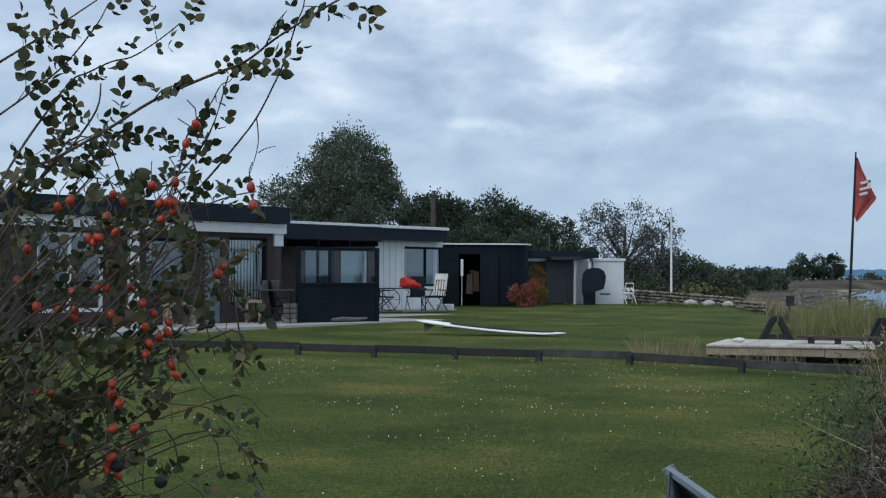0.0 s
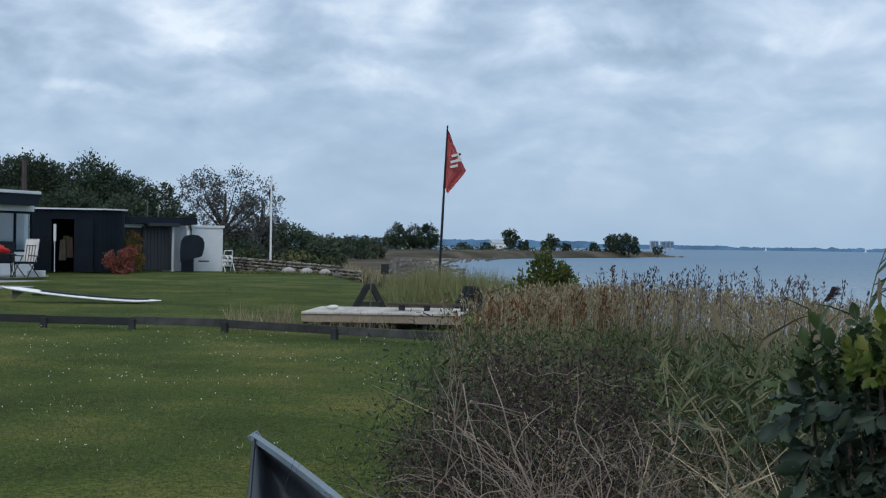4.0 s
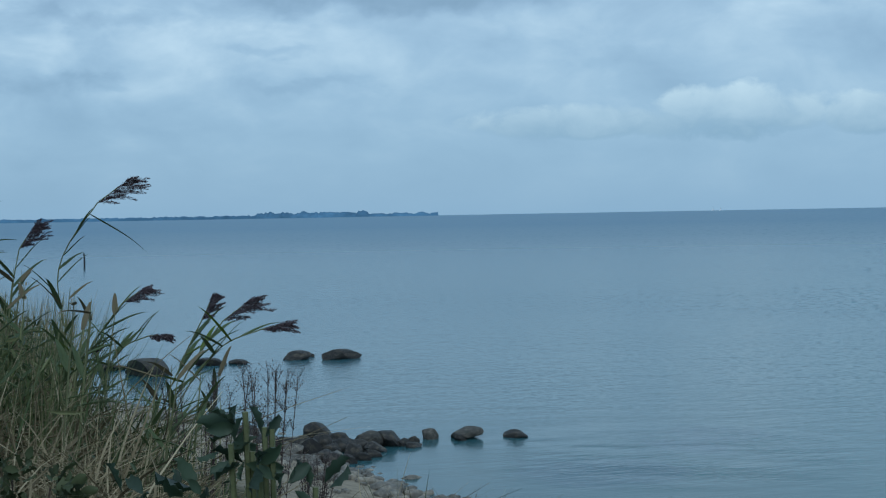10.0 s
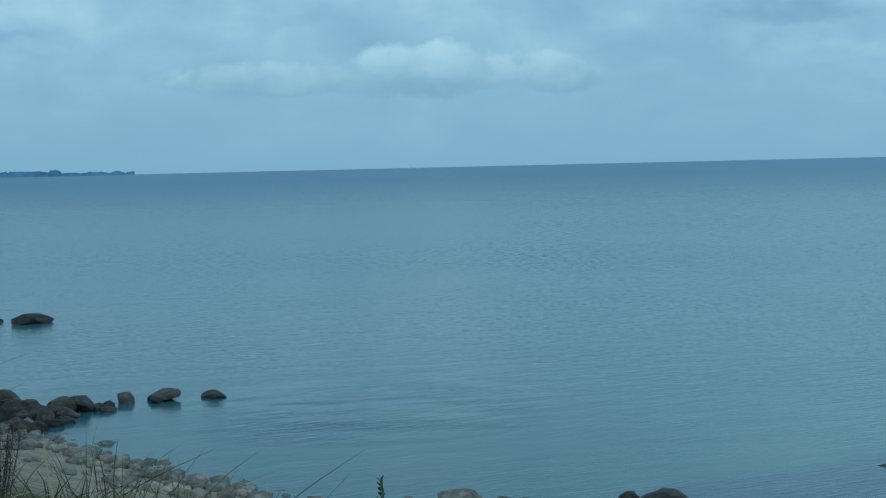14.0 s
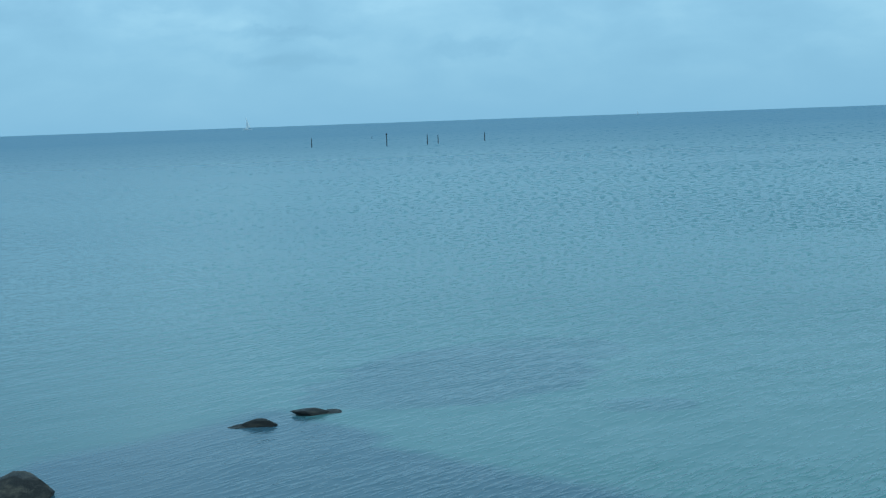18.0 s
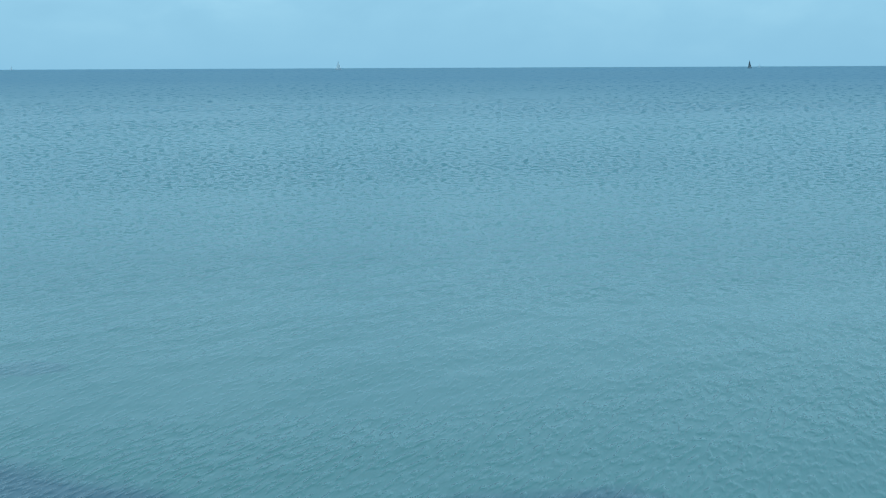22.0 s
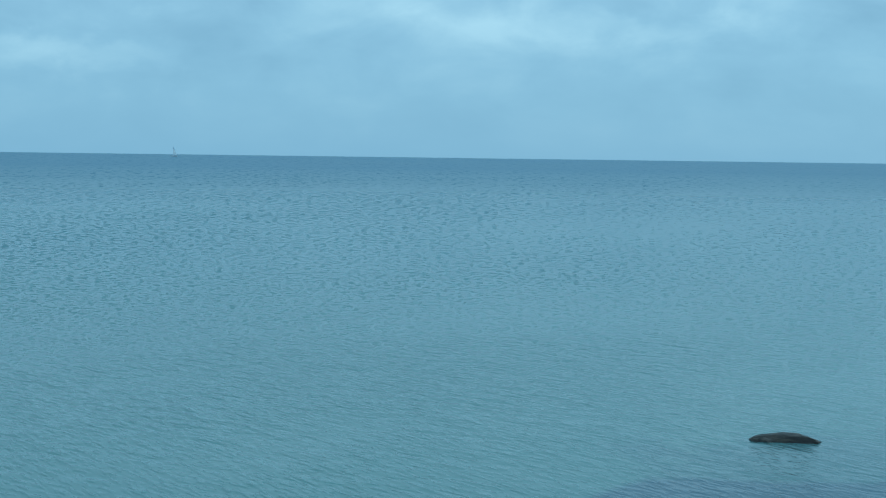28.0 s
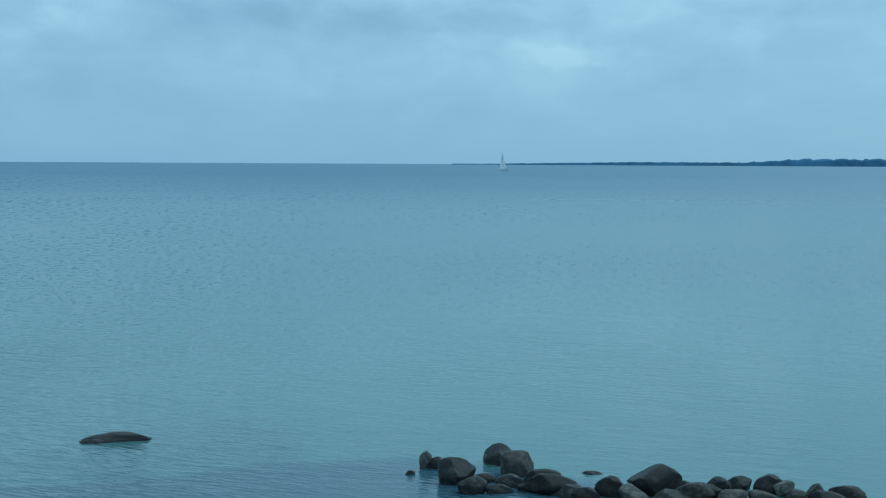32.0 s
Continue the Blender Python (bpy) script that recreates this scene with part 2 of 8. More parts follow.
def sea_material():
    m = bpy.data.materials.new("sea_water")
    m.use_nodes = True
    nt = m.node_tree
    p = nt.nodes["Principled BSDF"]
    co = nt.nodes.new("ShaderNodeTexCoord").outputs["Object"]
    size = nt.nodes.new("ShaderNodeVectorMath")
    size.operation = "LENGTH"
    nt.links.new(co, size.inputs[0])
    away = size.outputs["Value"]
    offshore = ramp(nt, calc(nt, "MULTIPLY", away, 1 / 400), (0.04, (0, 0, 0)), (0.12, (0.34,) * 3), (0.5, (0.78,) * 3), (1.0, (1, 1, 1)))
    # pale sand in the shallows, weed beds with ragged outlines, bluer with distance from the origin
    att = nt.nodes.new("ShaderNodeAttribute")
    att.attribute_name = "off_shore"
    patch = fbm(nt, stretch(nt, co, (0.16, 0.12, 0.1), (0, 0, 0.3), (1.3, 0.4, 0)), 1.6, 6, 0.6, 0.5)
    # a belt of weed along the shore, loose beds beyond it and a rippled patch's dark tone
    belt = calc(nt, "ADD", att.outputs["Fac"], calc(nt, "MULTIPLY", calc(nt, "SUBTRACT", patch, 0.5), 2.4))
    belt = ramp(nt, calc(nt, "ADD", calc(nt, "MULTIPLY", belt, 0.25), 0.5), (0.46, (0, 0, 0)), (0.56, (1, 1, 1)))
    weed = belt
    # the pair near y = 11 puts the dark of rippled water into the colour
    for px, py, half, thick in ((18.9, 1.7, 1.7, 0.75), (17.9, 2.6, 1.2, 0.6), (20.4, 1.2, 1.2, 0.5), (16.7, -0.5, 0.6, 0.5), (17.4, 11.3, 1.8, 0.50), (15.6, 10.9, 1.5, 0.45), (19.9, 30, 3.0, 0.5), (2.6, -16.6, 2.2, 0.4)):
        near = nt.nodes.new("ShaderNodeVectorMath")
        near.operation = "DISTANCE"
        nt.links.new(co, near.inputs[0])
        near.inputs[1].default_value = (px, py, 0)
        bed = calc(nt, "SUBTRACT", calc(nt, "MULTIPLY", calc(nt, "SUBTRACT", patch, 0.5), 3.6), calc(nt, "MULTIPLY", near.outputs["Value"], 1 / half))
        weed = calc(nt, "MAXIMUM", weed, ramp(nt, calc(nt, "ADD", bed, 1.4), (0.5, (0, 0, 0)), (0.72, (thick,) * 3)))
    bands = ramp(nt, fbm(nt, stretch(nt, co, (0.022, 0.012, 0.02), (0, 0, 0.2)), 1.0, 5, 0.55), (0.38, (0, 0, 0)), (0.64, (1, 1, 1)))
    base = mixer(nt, bands, (0.116, 0.210, 0.210), (0.138, 0.243, 0.231))
    # darker by bearing towards the bay in the north
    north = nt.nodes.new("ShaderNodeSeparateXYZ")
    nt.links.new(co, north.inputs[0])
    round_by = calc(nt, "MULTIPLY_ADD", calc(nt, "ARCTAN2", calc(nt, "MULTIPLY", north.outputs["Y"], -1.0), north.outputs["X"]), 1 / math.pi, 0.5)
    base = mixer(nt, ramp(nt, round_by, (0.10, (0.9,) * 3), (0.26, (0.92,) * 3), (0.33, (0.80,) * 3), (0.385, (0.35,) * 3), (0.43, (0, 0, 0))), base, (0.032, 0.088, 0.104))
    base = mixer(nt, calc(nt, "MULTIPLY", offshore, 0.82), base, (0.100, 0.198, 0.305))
    base = mixer(nt, calc(nt, "MULTIPLY", weed, 0.72), base, (0.056, 0.092, 0.146))
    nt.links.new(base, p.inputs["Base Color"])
    # ripples too small to make out offshore spread the reflection
    nt.links.new(ramp(nt, offshore, (0.0, (0.14,) * 3), (0.5, (0.24,) * 3), (1.0, (0.42,) * 3)), p.inputs["Roughness"])
    p.inputs["IOR"].default_value = 1.33
    p.inputs["Specular IOR Level"].default_value = 0.42
    # short-crested ripples at two lengths, their crests running to the south-east, and a finer cross sea
    crest_way = radians(-33)
    w1 = fbm(nt, turned(nt, co, crest_way, 0.24, 0.070), 1.0, 1.0, 0.45, 0.1)
    w2 = fbm(nt, turned(nt, co, crest_way + 0.16, 0.55, 0.21, (4, 7, 0)), 1.0, 1.0, 0.5, 0.3)
    w3 = fbm(nt, turned(nt, co, crest_way - 0.2, 1.9, 0.8, (1, 9, 0)), 1.0, 1.5, 0.5, 0.3)
    gust = ramp(nt, fbm(nt, stretch(nt, co, (0.11, 0.05, 0.1), (0, 0, 0.6)), 1.0, 4, 0.6), (0.36, (0.15,) * 3), (0.60, (1, 1, 1)))
    near_by = ramp(nt, calc(nt, "MULTIPLY", away, 1 / 100), (0.10, (1, 1, 1)), (0.24, (0.8,) * 3), (0.45, (0.0,) * 3))
    mid_by = ramp(nt, calc(nt, "MULTIPLY", away, 1 / 200), (0.05, (0.25,) * 3), (0.13, (1, 1, 1)), (0.42, (0.0,) * 3))
    # a sharp-crested profile: long flat troughs between steep little fronts
    w1 = ramp(nt, w1, (0.30, (0.30,) * 3), (0.50, (0.42,) * 3), (0.62, (0.70,) * 3), (0.75, (0.80,) * 3))
    hgt = calc(nt, "ADD", calc(nt, "MULTIPLY", calc(nt, "MULTIPLY", w1, 0.031), near_by), calc(nt, "MULTIPLY", calc(nt, "MULTIPLY", w2, 0.075), mid_by))
    hgt = calc(nt, "ADD", calc(nt, "MULTIPLY", hgt, gust), calc(nt, "MULTIPLY", calc(nt, "MULTIPLY", w3, 0.08), mid_by))
    # small wave fronts ringed about the origin where the viewer stands, longer the farther out
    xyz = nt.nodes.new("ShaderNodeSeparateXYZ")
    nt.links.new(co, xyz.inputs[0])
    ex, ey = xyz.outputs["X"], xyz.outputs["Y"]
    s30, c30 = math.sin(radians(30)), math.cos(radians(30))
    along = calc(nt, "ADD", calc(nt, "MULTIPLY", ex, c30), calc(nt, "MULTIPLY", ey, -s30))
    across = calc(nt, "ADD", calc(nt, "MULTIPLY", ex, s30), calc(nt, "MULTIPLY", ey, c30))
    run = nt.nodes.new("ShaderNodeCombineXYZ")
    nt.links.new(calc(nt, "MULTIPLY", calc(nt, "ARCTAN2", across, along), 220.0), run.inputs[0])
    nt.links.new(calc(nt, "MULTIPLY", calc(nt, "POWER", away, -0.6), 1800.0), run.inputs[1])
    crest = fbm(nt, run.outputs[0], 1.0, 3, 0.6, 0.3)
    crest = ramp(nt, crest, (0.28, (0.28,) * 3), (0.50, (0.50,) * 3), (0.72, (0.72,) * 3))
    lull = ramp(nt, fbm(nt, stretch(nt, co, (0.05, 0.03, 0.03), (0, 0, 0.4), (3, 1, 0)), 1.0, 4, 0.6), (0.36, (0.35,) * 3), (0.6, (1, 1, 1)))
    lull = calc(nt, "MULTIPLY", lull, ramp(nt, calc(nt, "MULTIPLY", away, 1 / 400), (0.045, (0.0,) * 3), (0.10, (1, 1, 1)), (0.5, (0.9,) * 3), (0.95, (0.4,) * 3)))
    # normals lean to or from the origin, so fronts read darker or brighter from there
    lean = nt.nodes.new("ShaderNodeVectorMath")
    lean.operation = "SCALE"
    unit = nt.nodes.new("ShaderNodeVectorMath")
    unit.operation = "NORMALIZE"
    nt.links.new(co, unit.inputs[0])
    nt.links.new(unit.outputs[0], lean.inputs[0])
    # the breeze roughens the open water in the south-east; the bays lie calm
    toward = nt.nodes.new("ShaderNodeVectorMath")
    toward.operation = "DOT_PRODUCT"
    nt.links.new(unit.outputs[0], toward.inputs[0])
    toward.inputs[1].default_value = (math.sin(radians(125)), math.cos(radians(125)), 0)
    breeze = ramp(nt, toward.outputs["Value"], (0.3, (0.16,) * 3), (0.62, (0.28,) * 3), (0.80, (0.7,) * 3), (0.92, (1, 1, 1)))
    # a rippled patch in the lee of the groyne
    lee = nt.nodes.new("ShaderNodeVectorMath")
    lee.operation = "DISTANCE"
    nt.links.new(co, lee.inputs[0])
    lee.inputs[1].default_value = (16.8, 11.2, 0)
    ruffle = ramp(nt, calc(nt, "MULTIPLY", lee.outputs["Value"], 0.1), (0.12, (1, 1, 1)), (0.32, (0, 0, 0)))
    hgt = calc(nt, "MULTIPLY", hgt, calc(nt, "MAXIMUM", breeze, ruffle))
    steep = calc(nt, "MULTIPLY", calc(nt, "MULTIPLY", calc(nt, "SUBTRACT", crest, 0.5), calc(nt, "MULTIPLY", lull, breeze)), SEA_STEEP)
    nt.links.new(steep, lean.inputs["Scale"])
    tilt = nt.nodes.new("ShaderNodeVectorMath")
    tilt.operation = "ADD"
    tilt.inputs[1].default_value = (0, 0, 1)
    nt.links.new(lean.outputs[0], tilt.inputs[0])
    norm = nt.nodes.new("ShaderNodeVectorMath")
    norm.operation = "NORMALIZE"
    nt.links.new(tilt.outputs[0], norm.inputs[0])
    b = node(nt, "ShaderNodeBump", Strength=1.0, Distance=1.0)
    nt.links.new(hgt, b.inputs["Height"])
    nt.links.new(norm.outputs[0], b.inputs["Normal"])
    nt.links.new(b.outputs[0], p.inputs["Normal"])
    return m


M = {
    "rough": material("rough_soil", (0.045, 0.050, 0.022), 0.95, 0.4, 1.2, 18, 0.6, spec=0.1),
    "heath": material("dry_shore_turf", (0.080, 0.068, 0.045), 0.95, 0.5, 0.06, 0.6, 0.2, spec=0.1, color2=(0.155, 0.125, 0.095)),
    "black": material("black_stained_boards", (0.009, 0.014, 0.021), 0.7, 0.3, 1.5, 40, 0.3, spec=0.12),
    "dark_fascia": material("dark_blue_grey_fascia", (0.014, 0.020, 0.030), 0.65, 0.25, 1.0, 30, 0.15, spec=0.15),
    "white_paint": material("white_painted_boards", (0.68, 0.70, 0.72), 0.6, 0.08, 1.2, 30, 0.15),
    "white_plain": material("white_gloss_paint", (0.74, 0.75, 0.76), 0.35, 0.05, 2.0, 30, 0.05),
    "brick": material("dark_red_brown_brick", (0.062, 0.047, 0.045), 0.85, 0.3, 2.0, 60, 0.4, each=0.25),
    "roof_felt": material("black_roof_felt", (0.03, 0.03, 0.032), 0.85, 0.3, 2.0, 60, 0.3),
    "paving": material("pale_concrete_paving", (0.42, 0.41, 0.39), 0.85, 0.15, 1.0, 50, 0.25, each=0.08),
    "grey_boards": material("slate_grey_boards", (0.034, 0.040, 0.048), 0.6, 0.2, 1.2, 40, 0.2),
    "weathered": material("weathered_grey_wood", (0.13, 0.125, 0.11), 0.9, 0.35, 3.0, 60, 0.5, each=0.2),
    "tarred": material("dark_tarred_wood", (0.026, 0.028, 0.030), 0.85, 0.4, 3.0, 60, 0.4, each=0.25),
    "pale_wood": material("bleached_deck_wood", (0.52, 0.47, 0.42), 0.8, 0.18, 3.0, 60, 0.3, each=0.12),
    "raw_wood": material("raw_pine_wood", (0.27, 0.215, 0.165), 0.8, 0.2, 3.0, 60, 0.3, each=0.12),
    "black_metal": material("black_powder_coated_metal", (0.012, 0.012, 0.014), 0.4, 0.2, 5, 60, 0.05, metal=0.3),
    "red_cloth": material("red_cloth", (0.55, 0.035, 0.03), 0.85, 0.2, 4, 80, 0.2),
    "flag_red": material("faded_red_flag_cloth", (0.60, 0.155, 0.15), 0.8, 0.15, 3, 80, 0.2),
    "rust_cloth": material("old_brown_cloth", (0.055, 0.032, 0.026), 0.9, 0.3, 5, 60, 0.2),
    "white_cloth": material("white_cloth", (0.68, 0.66, 0.64), 0.85, 0.12, 6, 80, 0.2),
    "board": material("white_glossy_gelcoat", (0.90, 0.90, 0.89), 0.25, 0.05, 2, 40, 0.02),
    "grey_plastic": material("blue_grey_plastic", (0.16, 0.20, 0.235), 0.45, 0.15, 4, 60, 0.08),
    "hull": material("black_boat_hull", (0.012, 0.016, 0.021), 0.4, 0.3, 4, 60, 0.08),
    "bark": material("grey_brown_bark", (0.070, 0.058, 0.046), 0.95, 0.3, 4, 40, 0.6),
    "cane": material("brown_rose_cane", (0.082, 0.058, 0.045), 0.8, 0.35, 12, 90, 0.4, color2=(0.15, 0.115, 0.085)),
    "dry_twig": material("dry_pale_twig", (0.24, 0.187, 0.15), 0.9, 0.3, 8, 80, 0.3),
    "hip": material("orange_red_rose_hip", (0.36, 0.042, 0.018), 0.3, 0.25, 30, 120, 0.03, each=0.2),
    "black_hip": material("shrivelled_black_hip", (0.012, 0.010, 0.012), 0.6, 0.3, 40, 160, 0.4),
    "reed_stem": material("green_reed_stem", (0.13, 0.14, 0.065), 0.7, 0.25, 8, 80, 0.15),
    "plume": leaf_material("purple_brown_reed_plume", (0.066, 0.050, 0.064), (0.115, 0.088, 0.106), (0.20, 0.16, 0.175), 0.9, 0.1, 0.15),
    "wall_stone": material("grey_brown_fieldstone", (0.20, 0.18, 0.155), 0.85, 0.35, 2.0, 40, 0.5, each=0.5, color2=(0.30, 0.27, 0.23)),
    "stone": material("grey_shore_stone", (0.135, 0.126, 0.112), 0.8, 0.45, 2.6, 20, 0.55, each=0.5, color2=(0.29, 0.255, 0.205), dist=0.1),
    "wet_stone": material("dark_wet_stone", (0.034, 0.032, 0.031), 0.55, 0.4, 2.2, 24, 0.4, each=0.5, color2=(0.105, 0.090, 0.070), spec=0.3, dist=0.1),
    "sail": material("white_sailcloth", (0.95, 0.95, 0.95), 0.7, 0.05, 1, 20, 0.0),
    "dark_sail": material("dark_navy_sailcloth", (0.02, 0.03, 0.05), 0.7, 0.1, 1, 20, 0.0),
    # the blue of distance haze is put into the woods' base colour
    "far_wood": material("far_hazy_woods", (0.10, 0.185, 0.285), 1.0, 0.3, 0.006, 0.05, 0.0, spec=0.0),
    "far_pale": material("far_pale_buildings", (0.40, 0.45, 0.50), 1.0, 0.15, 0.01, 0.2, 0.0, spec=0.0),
    "stake": material("dark_wet_timber", (0.022, 0.024, 0.028), 0.8, 0.3, 4, 60, 0.3),
    "leaf_rose": leaf_material("dark_green_rose_leaf", (0.030, 0.041, 0.017), (0.056, 0.070, 0.029), (0.120, 0.100, 0.045)),
    "leaf_big": leaf_material("deep_green_broad_leaf", (0.046, 0.078, 0.034), (0.080, 0.122, 0.048), (0.125, 0.172, 0.060), 0.5, 0.3),
    "leaf_yellow": leaf_material("yellow_green_leaf", (0.075, 0.115, 0.022), (0.130, 0.172, 0.034), (0.22, 0.215, 0.05), 0.5, 0.25),
    "leaf_red": leaf_material("red_autumn_leaf", (0.28, 0.03, 0.02), (0.40, 0.07, 0.03), (0.5, 0.16, 0.04), 0.5),
    "tree_a": leaf_material("grey_green_willow_leaf", (0.055, 0.078, 0.056), (0.102, 0.134, 0.094), (0.195, 0.222, 0.168), 0.55),
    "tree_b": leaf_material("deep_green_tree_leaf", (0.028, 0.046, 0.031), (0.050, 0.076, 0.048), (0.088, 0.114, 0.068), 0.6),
    "thicket": leaf_material("grey_green_thicket_leaf", (0.042, 0.060, 0.040), (0.084, 0.108, 0.066), (0.150, 0.165, 0.100), 0.7),
    "tree_c": leaf_material("silver_grey_leaf", (0.060, 0.066, 0.064), (0.10, 0.105, 0.100), (0.16, 0.165, 0.155), 0.7),
    "scrub": leaf_material("mixed_green_scrub_leaf", (0.032, 0.048, 0.019), (0.074, 0.098, 0.038), (0.155, 0.157, 0.070), 0.7),
    "reed_leaf": leaf_material("green_reed_leaf", (0.054, 0.078, 0.034), (0.105, 0.138, 0.056), (0.22, 0.22, 0.105), 0.55),
    "straw": leaf_material("straw_coloured_grass", (0.19, 0.155, 0.090), (0.30, 0.245, 0.150), (0.42, 0.35, 0.23), 0.8),
    "rust": leaf_material("rust_brown_seed_heads", (0.085, 0.042, 0.022), (0.15, 0.070, 0.034), (0.22, 0.11, 0.05), 0.9),
    "blade": leaf_material("lawn_grass_blades", (0.053, 0.083, 0.015), (0.086, 0.121, 0.024), (0.175, 0.165, 0.052), 0.7),
    "tuft": leaf_material("yellow_green_shore_grass", (0.12, 0.13, 0.05), (0.20, 0.21, 0.09), (0.30, 0.29, 0.14), 0.7),
    "mug": leaf_material("purple_grey_mugwort", (0.055, 0.044, 0.048), (0.095, 0.076, 0.080), (0.16, 0.13, 0.12), 0.9),
    "flower": material("white_clover_flower", (0.66, 0.66, 0.60), 0.8, 0.1, 8, 60, 0.0),
    "hydrangea": leaf_material("red_pink_hydrangea_bloom", (0.27, 0.042, 0.042), (0.44, 0.090, 0.085), (0.52, 0.20, 0.17), 0.8),
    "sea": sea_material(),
}
glass = bpy.data.materials.new("window_glass")
glass.use_nodes = True
gp = glass.node_tree.nodes["Principled BSDF"]
gp.inputs["Base Color"].default_value = (0.75, 0.85, 0.87, 1)
gp.inputs["Roughness"].default_value, gp.inputs["Transmission Weight"].default_value, gp.inputs["IOR"].default_value = 0.02, 1.0, 1.8
M["glass"] = glass
thin = glass.copy()
thin.name = "clear_screen_glass"
thin.node_tree.nodes["Principled BSDF"].inputs["IOR"].default_value = 1.35
M["thin_glass"] = thin


# ---- mesh helpers ----
def mesh_of(name, verts, faces, mat, smooth=False):
    me = bpy.data.meshes.new(name)
    me.from_pydata([tuple(v) for v in verts], [], [tuple(f) for f in faces])
    if mat is not None:
        me.materials.append(mat)
    if smooth:
        me.shade_smooth()
    return me


def part(name, bm, mat, parent=None, label="", smooth=False):
    """Links a bmesh as one mesh object under a thing or a part."""
    me = bpy.data.meshes.new(name)
    bm.to_mesh(me)
    bm.free()
    if mat is not None:
        me.materials.append(mat)
    if smooth:
        me.shade_smooth()
    ob = new(name, me)
    ob.parent = parent
    if label:
        ob["label"] = label
    return ob


def thing(name, m, label, category, group="", kind=""):
    ob = new(name)
    ob.matrix_world = m if isinstance(m, Matrix) else Matrix.Translation(m)
    return tagged(ob, label, category, group, kind)


def box(x0, x1, y0, y1, z0, z1, bevel=0.0, bm=None):
    own = bmesh.new() if bm is None else bm
    m = Matrix.LocRotScale(((x0 + x1) / 2, (y0 + y1) / 2, (z0 + z1) / 2), None, (abs(x1 - x0), abs(y1 - y0), abs(z1 - z0)))
    made = bmesh.ops.create_cube(own, size=1.0, matrix=m)
    if bevel:
        edges = list({e for v in made["verts"] for e in v.link_edges})
        bmesh.ops.bevel(own, geom=edges, offset=bevel, segments=2, affect="EDGES", profile=0.6)
    return own


def tube(points, radii, sides=6, bm=None):
    """A rounded bar along points, with a radius at each."""
    bm = bmesh.new() if bm is None else bm
    pts = [Vector(p) for p in points]
    if isinstance(radii, (int, float)):
        radii = [radii] * len(pts)
    rings = []
    ref = Vector((0.31, 0.17, 0.93)).normalized()
    for i, p in enumerate(pts):
        d = (pts[min(i + 1, len(pts) - 1)] - pts[max(i - 1, 0)]).normalized()
        a = d.cross(ref if abs(d.dot(ref)) < 0.95 else Vector((1, 0, 0))).normalized()
        b = d.cross(a)
        rings.append([bm.verts.new(p + (a * math.cos(2 * math.pi * k / sides) + b * math.sin(2 * math.pi * k / sides)) * radii[i]) for k in range(sides)])
    for r, s in zip(rings, rings[1:]):
        for k in range(sides):
            bm.faces.new((r[k], r[(k + 1) % sides], s[(k + 1) % sides], s[k]))
    bm.faces.new(rings[0][::-1])
    bm.faces.new(rings[-1])
    return bm


def at(az, d, z):
    """A place by its bearing (degrees clockwise from +y), ground distance and height."""
    return Vector((d * math.sin(radians(az)), d * math.cos(radians(az)), z))


LEAF_V = np.array([(0, 0, 0), (-.30, .30, .07), (.30, .30, .07), (0, .32, 0), (-.27, .66, .05), (.27, .66, .05), (0, .68, -.03), (0, 1, -.10)])
LEAF_F = [(0, 2, 3), (0, 3, 1), (3, 2, 5, 6), (1, 3, 6, 4), (6, 5, 7), (4, 6, 7)]
SMALL_V = np.array([(0, 0, 0), (.38, .5, .08), (0, 1, 0), (-.38, .5, .08)])
SMALL_F = [(0, 1, 2, 3)]
BLADE_V = np.array([(-.5, 0, 0), (.5, 0, 0), (.38, .55, .06), (-.38, .55, .06), (0, 1, .22)])
BLADE_F = [(0, 1, 2, 3), (3, 2, 4)]


def frames_from(dirs, spin):
    """Turning matrices whose y axis runs along dirs, spun about it."""
    d = dirs / np.maximum(np.linalg.norm(dirs, axis=1, keepdims=True), 1e-9)
    ref = np.where(np.abs(d[:, 2:3]) < 0.9, np.array([[0, 0, 1.0]]), np.array([[1.0, 0, 0]]))
    x = np.cross(d, ref)
    x /= np.linalg.norm(x, axis=1, keepdims=True)
    z = np.cross(x, d)
    c, s = np.cos(spin)[:, None], np.sin(spin)[:, None]
    return np.stack([x * c + z * s, d, z * c - x * s], axis=2)


def swarm(name, locs, dirs, sizes, widths, mat, tv=LEAF_V, tf=LEAF_F, rng=None, spin=None):
    """One mesh of many small pieces: a template set at locs, pointing along dirs."""
    n = len(locs)
    spin = rng.uniform(-math.pi, math.pi, n) if spin is None else spin
    R = frames_from(np.asarray(dirs, float), spin)
    t = tv[None] * np.stack([widths, sizes, sizes], 1)[:, None, :]
    v = np.einsum("nij,nkj->nki", R, t) + np.asarray(locs)[:, None, :]
    k = len(tv)
    fv, starts, at0 = [], [], 0
    loop = np.concatenate([np.array(f) for f in tf])
    sizes_f = np.array([len(f) for f in tf])
    allloop = (loop[None] + (np.arange(n) * k)[:, None]).ravel()
    tot = np.tile(sizes_f, n)
    start = np.concatenate([[0], np.cumsum(tot)[:-1]])
    me = bpy.data.meshes.new(name)
    me.vertices.add(n * k)
    me.vertices.foreach_set("co", v.reshape(-1).astype(np.float32))
    me.loops.add(len(allloop))
    me.loops.foreach_set("vertex_index", allloop.astype(np.int32))
    me.polygons.add(len(tot))
    me.polygons.foreach_set("loop_start", start.astype(np.int32))
    me.update(calc_edges=True)
    me.materials.append(mat)
    return me


